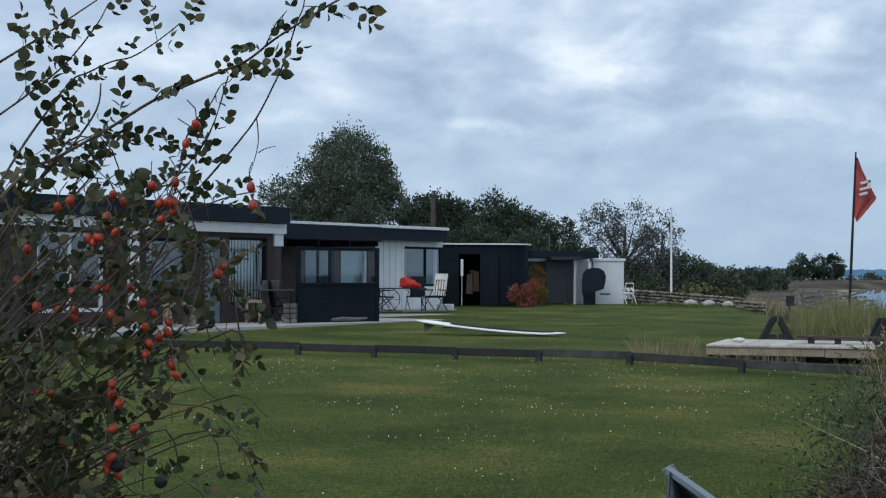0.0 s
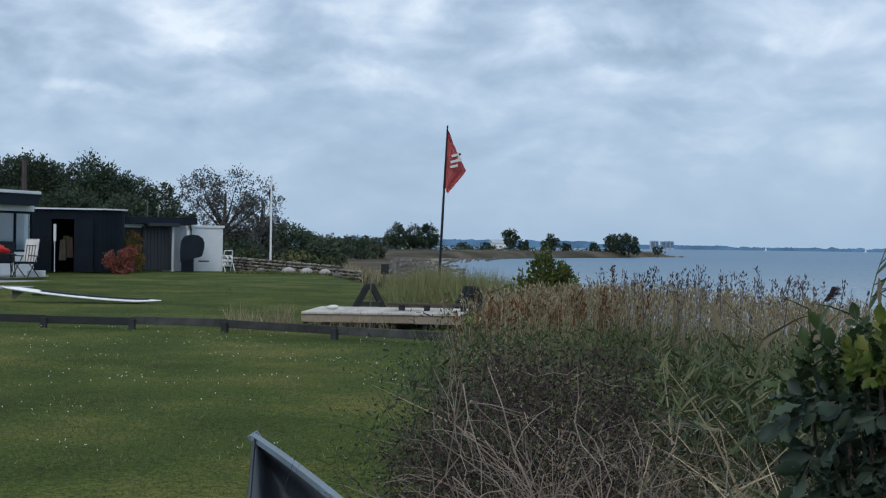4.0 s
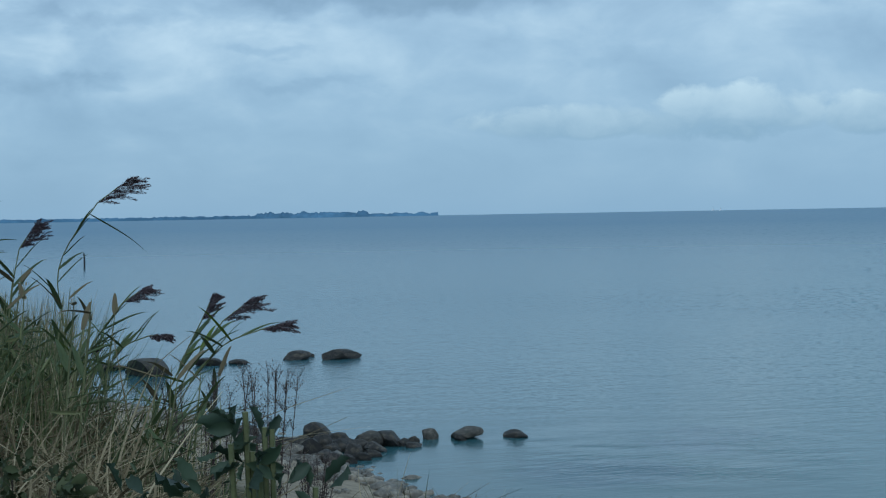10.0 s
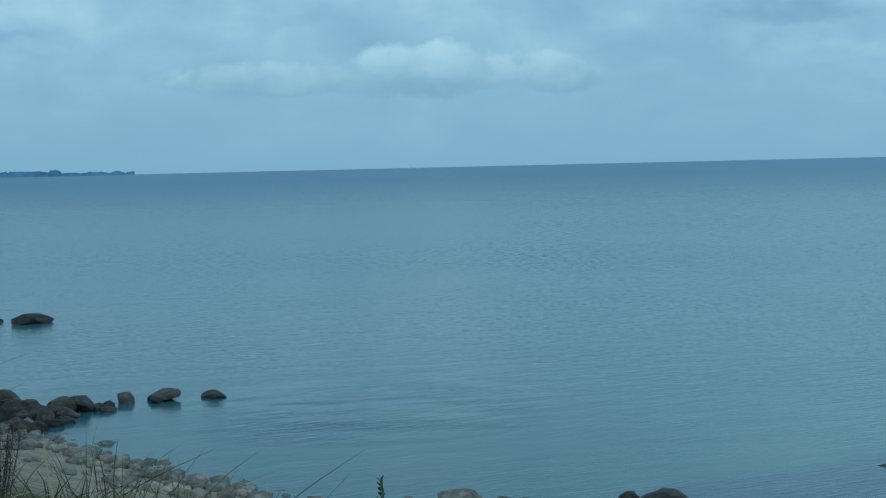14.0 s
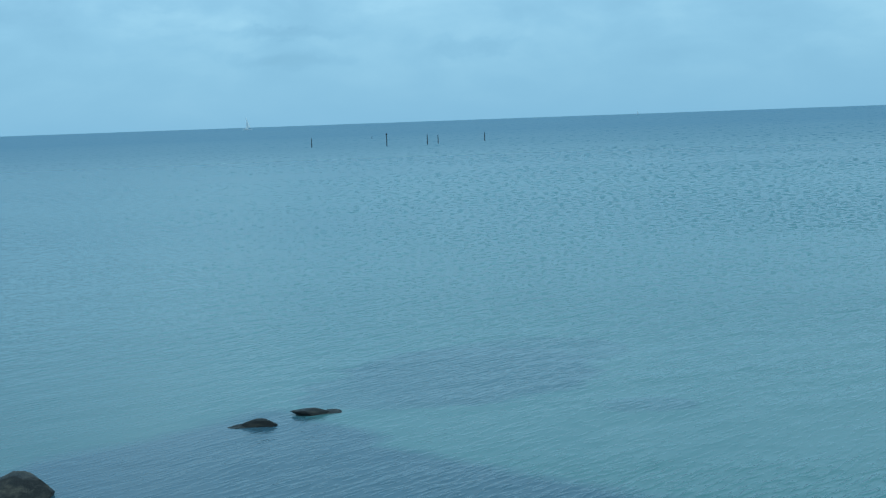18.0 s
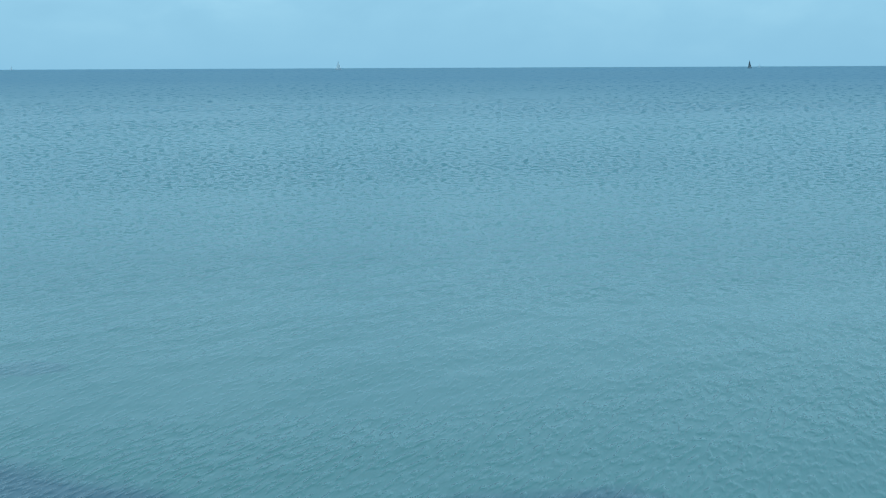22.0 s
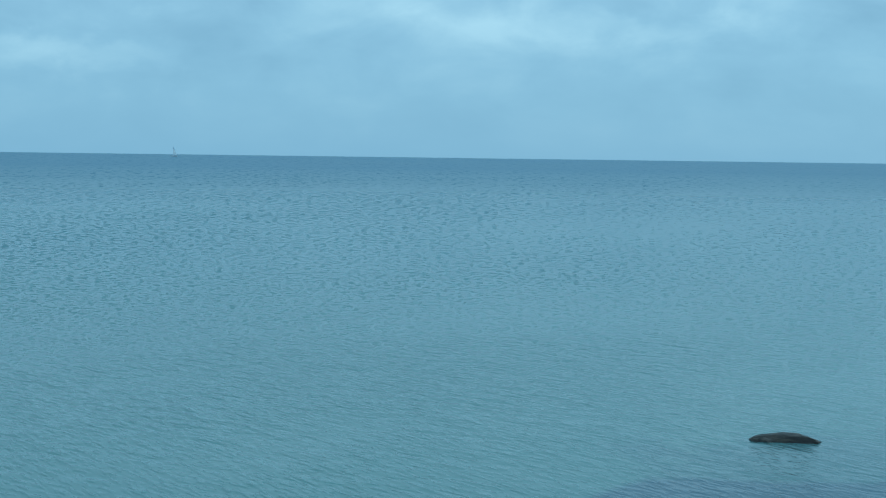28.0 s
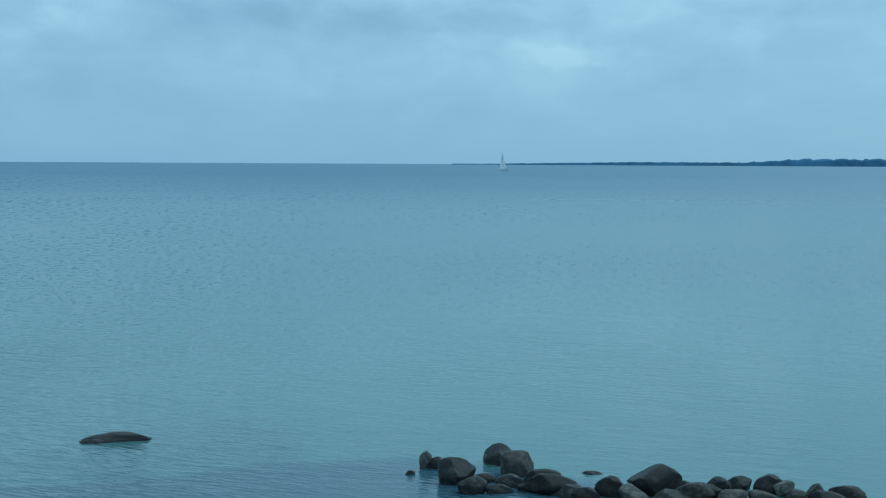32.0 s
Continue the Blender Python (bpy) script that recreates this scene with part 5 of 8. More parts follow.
trestle(Matrix.Translation(on(12.45, 31.2, 0.03)) @ Matrix.Rotation(-0.1, 4, "Z"))
part_pole = thing("thin_stake", Matrix.Translation(on(12.5, 29.0)), "thin pale stake before the black trestle", "stake")
part("stake", tube([(0, 0, 0), (0, 0, 0.74)], 0.012, 6), M["weathered"], part_pole)
trestle(Matrix.Translation(on(16.3, 30.6, 0.03)) @ Matrix.Rotation(0.2, 4, "Z"))
M["bench_wood"] = material("dark_brown_wood", (0.060, 0.047, 0.040), 0.85, 0.35, 3.0, 60, 0.4)
bench = thing("low_bench", DECK @ pose(1.95, 1.0, 0.29), "dark weathered low plank bench on the deck", "bench")
slab("seat", bench, M["bench_wood"], -0.55, 1.0, -0.12, 0.12, 0.09, 0.13, 0.006)
for x in (-0.35, 0.1, 0.75):
    slab("leg", bench, M["tarred"], x, x + 0.1, -0.09, 0.09, 0, 0.09, 0.006)
stone_on = new("pebble", stone_mesh("pebble", 99, M["white_cloth"], 0.3))
stone_on.matrix_world = DECK @ Matrix.LocRotScale((0.42, 0.9, 0.33), None, (0.11, 0.08, 0.05))
tagged(stone_on, "pale stone lying on the bleached deck", "stone")


def flag(az, d, top, lean, label, size=1.0):
    base = on(az, d)
    t = thing("flag", Matrix.Translation(base), label, "flag", "red flags")
    H = top - base.z
    part("pole", tube([(0, 0, 0), (lean * 0.5, 0, H * 0.5), (lean, 0, H)], [0.035, 0.03, 0.018], 8), M["black_metal"], t)
    # cloth: a hanging triangle with folds, the hoist along the pole
    bm = bmesh.new()
    nu, nv = 16, 18
    W, Hh = 0.48 * size, 1.42 * size
    grid = []
    for j in range(nv + 1):
        v = j / nv
        reach = W * (1 - abs(v - 0.62) / (0.62 if v < 0.62 else 0.38)) * 0.95 + 0.06
        row = []
        for i in range(nu + 1):
            u = i / nu
            x = reach * u
            row.append(bm.verts.new((lean * (1 - v * 0.2) + x, 0.07 * math.sin(u * 7 + v * 3) * u + 0.012 * (1 - u), H - 0.08 - Hh * v - 0.12 * u * size)))
        grid.append(row)
    for j in range(nv):
        for i in range(nu):
            bm.faces.new((grid[j][i], grid[j][i + 1], grid[j + 1][i + 1], grid[j + 1][i]))
    bmesh.ops.solidify(bm, geom=bm.faces[:], thickness=0.006)
    cloth = part("cloth", bm, M["flag_red"], t, "faded red cloth", smooth=True)
    # white zigzag emblem as plain bars just off the cloth, on both sides
    for side in (-0.10, 0.11):
        for k, (x0, z0, x1, z1) in enumerate(((0.08, -0.74, 0.31, -0.67), (0.06, -0.88, 0.33, -0.81), (0.05, -1.0, 0.24, -0.95), (0.30, -0.67, 0.26, -0.80))):
            p, q = Vector((lean + x0 * size, side, H + z0 * size)), Vector((lean + x1 * size, side, H + z1 * size))
            an = math.atan2(q.z - p.z, q.x - p.x)
            b2 = box(0, (q - p).length, -0.002, 0.002, -0.03 * size, 0.03 * size)
            bmesh.ops.transform(b2, matrix=Matrix.Translation(p) @ Matrix.Rotation(-an, 4, "Y"), verts=b2.verts)
            part("stripe", b2, M["white_cloth"], cloth)


flag(15.05, 36.0, 6.06, 0.18, "faded red triangular flag with white bars on a dark pole")
flag(-15.95, 40.0, 5.65, 0.0, "faded red flag behind the house roof", 0.9)
mast = thing("flagpole", Matrix.Translation(on(8.66, 88)), "tall slim white flagpole without a flag", "flagpole")
part("pole", tube([(0, 0, 0), (0, 0, 5.3)], [0.07, 0.045], 8), M["white_plain"], mast)
for az, d, hgt in ((-0.1 + 4.15, 75, 3.2), (4.45, 76, 3.0)):
    pm = thing("thin_mast", Matrix.Translation(on(az, d)), "thin bare pole standing behind the outbuilding", "pole", "poles behind the outbuilding")
    part("pole", tube([(0, 0, 0), (0, 0, hgt)], 0.03, 6), M["weathered"], pm)
sign = thing("sign_post", Matrix.Translation(on(13.0, 60)), "small dark board on a post at the shore", "sign")
part("post", tube([(0, 0, 0), (0, 0, 0.9)], 0.05, 6), M["weathered"], sign)
slab("panel", sign, M["tarred"], -0.16, 0.16, -0.07, -0.05, 0.55, 0.95, 0.006)


# ---- boat on the grass ----
def dinghy():
    m = Matrix.Translation((1.53, 8.42, gz(1.3, 8.4) + 0.035)) @ Matrix.Rotation(radians(-97), 4, "Z") @ Matrix.Rotation(radians(32), 4, "X")
    t = thing("dinghy", m, "small black dinghy with a blue-grey gunwale on the grass", "boat")
    # stem at x = -0.55, stern towards +x
    bm, gun = bmesh.new(), bmesh.new()
    n, rows = 14, []
    for i in range(n + 1):
        u = i / n
        x = -0.55 + 2.3 * u
        w = 0.30 * (1 - (1 - u) ** 1.7)
        sheer = 0.52 - 0.30 * math.sin(min(1, u * 1.3) * math.pi / 2) * 0.9
        keel = 0.42 * (1 - u) ** 3
        rows.append([(x, sx * w * f, keel + (sheer - keel) * g) for sx, f, g in ((-1, 1, 1), (-1, 0.85, 0.45), (-1, 0.45, 0.08), (1, 0, 0), (1, 0.45, 0.08), (1, 0.85, 0.45), (1, 1, 1))])
    vs = [[bm.verts.new(p) for p in r] for r in rows]
    for r, s in zip(vs, vs[1:]):
        for k in range(6):
            bm.faces.new((r[k], r[k + 1], s[k + 1], s[k]))
    bm.faces.new(vs[-1])
    bmesh.ops.remove_doubles(bm, verts=bm.verts, dist=1e-4)
    bmesh.ops.solidify(bm, geom=bm.faces[:], thickness=0.02)
    part("hull", bm, M["hull"], t, smooth=True)
    for side, mt in ((0, "hull"), (6, "grey_plastic")):
        part("gunwale", tube([r[side] for r in rows], 0.030 if side else 0.014, 6), M[mt], t, "blue-grey gunwale" if side else "")
    part("stem", tube([(-0.58, 0, 0.40), (-0.585, 0, 0.545)], 0.04, 6), M["grey_plastic"], t)


dinghy()


# ---- trees and scrub ----
def tree_at(name, az, d, top, half, crown_base, label, category, rng, mat, count, size, seed, lumps=7, group="", sparse=0.0, category2=""):
    """A tree or thicket: tapered trunk, limbs and an uneven crown between crown_base and top (world heights)."""
    base = on(az, d, -0.1)
    r = random.Random(seed)
    H, cb = top - base.z, crown_base - base.z
    trunk = [([(0, 0, 0), (r.uniform(-.2, .2), 0, H * 0.35), (r.uniform(-.3, .3), r.uniform(-.2, .2), H * 0.75)], [H * 0.035, H * 0.025, H * 0.008])]
    blobs = [(0, 0, (H + cb) / 2, half * 0.62, half * 0.6, (H - cb) / 2 * 0.96)]
    for k in range(lumps):
        an, f = k * 2.4 + r.uniform(-.4, .4), r.uniform(0.12, 0.82)
        width = half * (1 - 0.62 * f)
        x, y, z = math.cos(an) * width * r.uniform(0.55, 0.9), math.sin(an) * width * r.uniform(0.4, 0.8), cb + (H - cb) * f
        s = half * r.uniform(0.26, 0.44)
        blobs.append((x, y, z, s, s, min(s * r.uniform(0.7, 1.1), (H - cb) * 0.3)))
        trunk.append(([(0, 0, H * (0.25 + 0.2 * f)), (x * 0.5, y * 0.5, (z + H * 0.3) / 2 + 0.2), (x * 0.95, y * 0.95, z)], [H * 0.014, H * 0.009, H * 0.003]))
    return leafy(name, base, label, category, rng, blobs, count, size, mat, trunk, group=group)


rng = np.random.default_rng(11)
tree_at("willow_tree", -3.5, 92, 12.5, 3.9, 3.4, "tall rounded willow with grey-green leaves behind the house", "tree", rng, M["tree_a"], 52000, 0.15, 3, 18)
tree_at("willow_tree", -6.3, 90, 9.3, 2.3, 3.0, "smaller ragged willow beside the tall one", "tree", rng, M["tree_a"], 8000, 0.16, 4, 6)
tree_at("willow_tree", -5.1, 94, 9.4, 2.2, 3.0, "smaller ragged willow beside the tall one", "tree", rng, M["tree_a"], 8000, 0.16, 14, 6)
for az, d, top, half, n, seed in ((-1.1, 98, 8.5, 2.4, 4500, 5), (0.3, 96, 8.0, 2.2, 4200, 6), (2.0, 92, 8.35, 2.9, 7000, 7), (0.9, 99, 7.9, 2.0, 3500, 17), (3.7, 96, 7.4, 2.0, 4000, 8), (4.6, 99, 7.0, 1.7, 2800, 9), (5.1, 95, 5.4, 1.6, 2500, 10), (1.3, 88, 6.2, 2.8, 3500, 19), (3.2, 87, 5.8, 2.6, 3500, 20), (-0.9, 90, 6.4, 2.6, 3500, 21), (-8, 98, 6.5, 2.6, 3500, 18), (-0.2, 93, 8.3, 2.4, 5200, 22), (2.9, 94, 7.6, 2.4, 4200, 23)):
    tree_at("broadleaf_tree", az, d, top, half, 2.6, "dense deep-green tree in the row behind the sheds", "tree", rng, M["tree_b"], int(n * 3.2), 0.16, seed, 7, "trees behind the sheds")
tree_at("poplar_tree", 6.9, 102, 8.3, 3.9, 3.0, "thin silvery tree with see-through crown", "tree", rng, M["tree_c"], 9000, 0.14, 12, 16)
tree_at("poplar_tree", 8.3, 104, 7.6, 2.3, 3.2, "thin silvery tree with see-through crown", "tree", rng, M["tree_c"], 2600, 0.14, 13, 8)
for i, (az, d, top, half, n) in enumerate(((9.3, 128, 4.9, 3.6, 3200), (8.0, 105, 4.0, 3.0, 2600), (10.3, 140, 4.3, 2.6, 1800), (7.3, 92, 3.3, 2.0, 1500), (11.0, 160, 4.0, 2.6, 1500), (6.4, 90, 3.4, 2.0, 1400), (11.9, 240, 4.6, 3.2, 1200), (12.5, 260, 4.2, 4.0, 1200))):
    tree_at("shore_scrub", az, d, top, half, gz(*at(az, d, 0).xy) - 0.3, "dark rounded thicket on the low shore", "bush", rng, M["thicket"] if i % 3 else M["tree_b"], int(n * 3), 0.17 + d * 0.0005, 30 + i, 5, "thickets on the shore")
for i, (az, d, top, half, m) in enumerate(((9.65, 80, 2.75, 1.3, "tuft"), (7.9, 78, 2.8, 0.9, "scrub"), (10.6, 76, 2.5, 1.2, "scrub"), (19.1, 15.5, 3.24, 0.33, "scrub"), (18.7, 15.7, 3.08, 0.35, "scrub"), (19.6, 15.4, 3.1, 0.33, "scrub"))):
    tree_at("low_shrub", az, d, top, half, gz(*at(az, d, 0).xy) + 0.15, "low yellow-green shrub near the shore" if m == "tuft" else "low green shrub near the shore", "bush", rng, M[m] if i < 3 else M["blade"], 900 if i < 3 else 5200, 0.13 if i < 3 else 0.04, 50 + i, 5, "shrubs near the shore")
for i, (az, d, top, half, n) in enumerate(((13.4, 420, 9.3, 4.2, 1500), (14.1, 425, 9.0, 4.5, 1600), (14.7, 430, 9.3, 3.6, 1300), (17.8, 470, 8.6, 3.4, 1100), (18.3, 480, 5.5, 2.4, 500), (19.35, 470, 7.4, 3.2, 900), (19.9, 480, 4.6, 2.0, 400),
                                              (21.7, 480, 7.2, 4.6, 1400), (22.3, 482, 7.0, 4.4, 1300), (21.0, 480, 4.6, 2.0, 350), (12.2, 420, 5.4, 3.0, 600), (11.4, 400, 5.0, 4.0, 800), (10.4, 380, 5.2, 4.5, 900), (16.0, 500, 4.2, 3.4, 500), (23.4, 500, 3.4, 2.5, 300), (16.9, 500, 4.0, 3.4, 500))):
    tree_at("far_tree", az, d, top, half, 1.2 if top < 8 else 1.7, "small dark tree standing far along the spit", "tree", rng, M["tree_b"], n * 4, 0.40, 60 + i, 7, "trees along the spit")


# ---- far shores, towers ----
def far_shore(name, a0, a1, d, height, label, mat, step=0.08, bumps=1.0):
    """A hazy strip of land: a long low bank with a ragged, wooded skyline."""
    n = int((a1 - a0) / step)
    bm = bmesh.new()
    rows = []
    for i in range(n + 1):
        az = a0 + (a1 - a0) * i / n
        h = height(az) * (1 + bumps * (0.5 * noise.noise(Vector((az * 3.1, d, 0))) + 0.35 * noise.noise(Vector((az * 11.0, d, 3)))))
        h = max(0.5, h)
        rows.append([bm.verts.new(at(az, d + k, z)) for k, z in ((0, -2), (15, h * 0.75), (60, h), (160, h * 0.9), (200, -2))])
    for r, s in zip(rows, rows[1:]):
        for k in range(4):
            bm.faces.new((r[k], r[k + 1], s[k + 1], s[k]))
    bm.faces.new(rows[0])
    bm.faces.new(rows[-1][::-1])
    o = part(name, bm, mat)
    return tagged(o, label, "far shore", kind="structure")


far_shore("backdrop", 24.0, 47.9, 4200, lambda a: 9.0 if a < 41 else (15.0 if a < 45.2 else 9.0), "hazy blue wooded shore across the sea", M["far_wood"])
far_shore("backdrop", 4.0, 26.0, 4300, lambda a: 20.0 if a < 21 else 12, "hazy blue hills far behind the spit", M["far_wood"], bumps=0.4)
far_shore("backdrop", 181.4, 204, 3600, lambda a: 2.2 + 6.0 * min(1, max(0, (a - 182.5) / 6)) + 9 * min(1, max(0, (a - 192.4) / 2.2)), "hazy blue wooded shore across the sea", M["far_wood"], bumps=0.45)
spit = random.Random(3)
bank = bmesh.new()
rows = []
for i in range(61):
    f = i / 60
    p = Vector((82, 306, 0)).lerp(Vector((226, 493, 0)), f)
    back = Vector((-0.55, 0.83, 0))
    h = (1.9 + 0.5 * noise.noise(Vector((f * 14, 0, 0)))) * min(1, (1 - f) * 14 + 0.25, f * 9 + 0.04)
    rows.append([bank.verts.new(p + back * k + Vector((0, 0, z))) for k, z in ((6, 0.1), (9, h * 0.8), (13, h), (40, h * 0.9), (60, 0.2))])
for r, s in zip(rows, rows[1:]):
    for k in range(4):
        bank.faces.new((r[k], r[k + 1], s[k + 1], s[k]))
bank.faces.new(rows[0])
bank.faces.new(rows[-1][::-1])
tagged(part("bank", bank, M["heath"]), "low eroded turf bank along the spit", "bank", kind="structure")
for i in range(5):
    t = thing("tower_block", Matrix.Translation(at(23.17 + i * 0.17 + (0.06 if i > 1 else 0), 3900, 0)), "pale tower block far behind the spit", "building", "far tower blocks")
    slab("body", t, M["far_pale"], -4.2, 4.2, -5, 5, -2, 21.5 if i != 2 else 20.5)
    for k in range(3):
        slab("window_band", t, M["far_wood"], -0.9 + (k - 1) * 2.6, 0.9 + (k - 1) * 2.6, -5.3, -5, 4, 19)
for az, d, w, h in ((17.3, 520, 5.0, 2.4), (13.9, 480, 4.0, 2.0)):
    t = thing("far_house", Matrix.Translation(at(az, d, 1.6)), "small pale house far along the shore", "house", "far houses")
    slab("wall", t, M["white_plain"], -w / 2, w / 2, -2, 2, 0, h)
    bm = bmesh.new()
    vs = [bm.verts.new(p) for p in ((-w / 2, -2.2, h), (w / 2, -2.2, h), (w / 2, 2.2, h), (-w / 2, 2.2, h), (-w / 2, 0, h + 1.4), (w / 2, 0, h + 1.4))]
    for f in ((0, 1, 5, 4), (2, 3, 4, 5), (0, 4, 3), (1, 2, 5)):
        bm.faces.new([vs[k] for k in f])
    part("roof", bm, M["far_pale"], t)


# ---- stakes and boats on the sea ----
for az, d, h, kind in ((78.91, 208, 1.35, 0), (81.77, 198, 1.5, 1), (83.32, 198, 1.4, 0), (83.73, 203, 1.2, 0), (85.51, 215, 1.25, 0), (81.21, 294, 0.5, 0), (34.58, 102, 1.05, 0)):
    t = thing("net_stake", Matrix.Translation(at(az, d, -0.6)), "dark weathered fishing stake standing in the sea", "stake", "stakes in the sea")
    part("post", tube([(0, 0, 0), (0.03, 0, 0.6 + h * 0.6), (0.0, 0, 0.6 + h)], [0.065, 0.06, 0.045], 7), M["stake"], t)
    # dark bent bar stands for the bird perched on this stake
    if kind:
        part("marker", tube([(-0.3, 0, 0.6 + h), (0, 0, 0.75 + h), (0.3, 0, 0.6 + h)], 0.08, 6), M["stake"], t)


def sailboat(az, d, h, turn, label, sails=2, mat="sail", furled=False):
    t = thing("sailing_boat", Matrix.Translation(at(az, d, 0)) @ Matrix.Rotation(radians(90 - az + turn), 4, "Z"), label, "sailboat", "boats at sea")
    L = h * 0.75
    bm, rows = bmesh.new(), []
    for i in range(9):
        u = i / 8
        w = L * 0.14 * max(0.03, math.sin(math.pi * (0.25 + 0.75 * u)) if u > 0.5 else 0.75 + 0.5 * u)
        rows.append([bm.verts.new((L * (u - 0.5), y * w, z)) for y, z in ((-1, L * 0.10 + 0.04 * L * u), (-0.7, 0.0), (0, -0.05 * L), (0.7, 0.0), (1, L * 0.10 + 0.04 * L * u))])
    for r, s in zip(rows, rows[1:]):
        for k in range(4):
            bm.faces.new((r[k], r[k + 1], s[k + 1], s[k]))
        bm.faces.new((r[4], r[0], s[0], s[4]))
    bm.faces.new(rows[0])
    bm.faces.new(rows[-1][::-1])
    part("hull", bm, M["white_plain"] if mat == "sail" else M["dark_sail"], t)
    slab("cabin", t, M["white_plain"], -L * 0.12, L * 0.2, -L * 0.07, L * 0.07, L * 0.1, L * 0.18, 0.02)
    part("mast", tube([(L * 0.08, 0, L * 0.1), (L * 0.08, 0, h)], h * 0.012, 6), M["white_plain"], t)
    part("boom", tube([(L * 0.08, 0, L * 0.24), (-L * 0.4, 0, L * 0.24)], h * 0.010, 6), M["white_plain"], t)
    shapes = [] if furled else [[(L * 0.06, L * 0.26), (-L * 0.38, L * 0.26), (L * 0.05, h * 0.98)], [(L * 0.38, L * 0.16), (L * 0.12, L * 0.2), (L * 0.1, h * 0.86)]][:sails]
    for s in shapes:
        b2 = bmesh.new()
        grid = []
        a, b, c = (Vector((p[0], 0, p[1])) for p in s)
        for i in range(7):
            row = []
            for j in range(5):
                e0, e1 = a.lerp(c, i / 6), b.lerp(c, i / 6)
                p = e0.lerp(e1, j / 4)
                p.y += L * 0.05 * math.sin(math.pi * j / 4) * (1 - i / 6)
                row.append(b2.verts.new(p))
            grid.append(row)
        for i in range(6):
            for j in range(4):
                b2.faces.new((grid[i][j], grid[i][j + 1], grid[i + 1][j + 1], grid[i + 1][j]))
        bmesh.ops.solidify(b2, geom=b2.faces[:], thickness=0.03)
        part("sail", b2, M[mat], t)


sailboat(76.5, 1500, 12.5, 78, "small sailing boat with white sails raised", 1)
sailboat(103.37, 1900, 11.5, 80, "sailing boat with white sails on the horizon")
sailboat(118.85, 1900, 10.0, 38, "sailing boat with dark sails on the horizon", 2, "dark_sail")
sailboat(119.2, 2600, 6.5, 80, "tiny white sailing boat on the horizon")
sailboat(135.78, 2600, 9.0, 100, "tiny white sailing boat on the horizon")
sailboat(145.72, 1500, 10.0, 110, "sailing boat with a bare mast and white hull", 1)
sailboat(183.33, 640, 8.0, 140, "sailing boat with white sails and dark spars")
for az, d in ((58.32, 3600), (91.34, 3400), (27.4, 2900), (31.0, 3000), (0 + 58.6, 3700)):
    sailboat(az, d, 9.0, 85, "tiny pale vessel far out on the sea", 1)


# ---- shore rocks ----
FAR_ROCKS = [(44.13, 33.56, 0.76, 0.22), (42.38, 33.77, 0.66, 0.20), (42.91, 34.37, 0.23, 0.08), (39.18, 32.95, 0.62, 0.17), (36.97, 31.29, 1.18, 0.38), (40.24, 33.16, 0.42, 0.12), (35.51, 32.73, 0.74, 0.17)]
GROYNE = [(37.6, 21.9, 0.46, 0.20), (38.4, 21.3, 0.40, 0.22), (39.1, 21.7, 0.52, 0.22), (39.8, 20.9, 0.36, 0.2), (40.4, 21.5, 0.50, 0.26), (41.0, 20.7, 0.42, 0.25), (50.65, 21.52, 0.36, 0.12), (48.77, 21.44, 0.54, 0.165), (48.56, 21.29, 0.24, 0.10), (47.44, 21.47, 0.29, 0.15), (46.84, 20.72, 0.25, 0.08), (46.80, 21.23, 0.16, 0.08), (45.87, 20.90, 0.41, 0.24), (45.06, 20.79, 0.47, 0.25), (44.48, 20.04, 0.27, 0.18), (44.01, 21.24, 0.29, 0.16),
          (43.62, 20.37, 0.31, 0.17), (43.16, 21.66, 0.39, 0.28), (42.98, 20.26, 0.31, 0.23), (42.23, 19.88, 0.45, 0.27), (46.4, 20.9, 0.22, 0.12), (45.4, 20.4, 0.30, 0.16), (44.7, 20.6, 0.28, 0.15), (44.2, 20.5, 0.36, 0.2), (43.4, 20.9, 0.34, 0.22), (42.6, 20.6, 0.4, 0.24), (43.3, 19.6, 0.36, 0.2), (42.0, 20.6, 0.36, 0.2), (44.3, 19.5, 0.3, 0.12), (45.2, 20.0, 0.26, 0.09), (42.2, 19.2, 0.38, 0.2), (42.76, 18.98, 0.43, 0.22), (43.83, 19.44, 0.29, 0.16), (44.80, 19.75, 0.25, 0.10), (41.70, 18.71, 0.42, 0.21), (41.28, 19.80, 0.34, 0.19)]
BEACH_ROCKS = [(67.74, 13.61, 0.60, 0.24), (66.25, 14.28, 0.18, 0.10), (65.07, 13.72, 0.25, 0.16), (65.60, 13.69, 0.10, 0.09), (63.89, 13.56, 0.26, 0.11), (62.46, 13.81, 0.26, 0.16), (61.68, 13.79, 0.31, 0.18), (59.90, 13.88, 0.53, 0.20), (58.14, 13.88, 0.42, 0.13), (56.81, 13.85, 0.32, 0.11), (78.54, 16.60, 0.41, 0.075), (79.3, 16.65, 0.34, 0.025), (76.54, 16.10, 0.41, 0.075), (75.9, 16.15, 0.3, 0.025)]
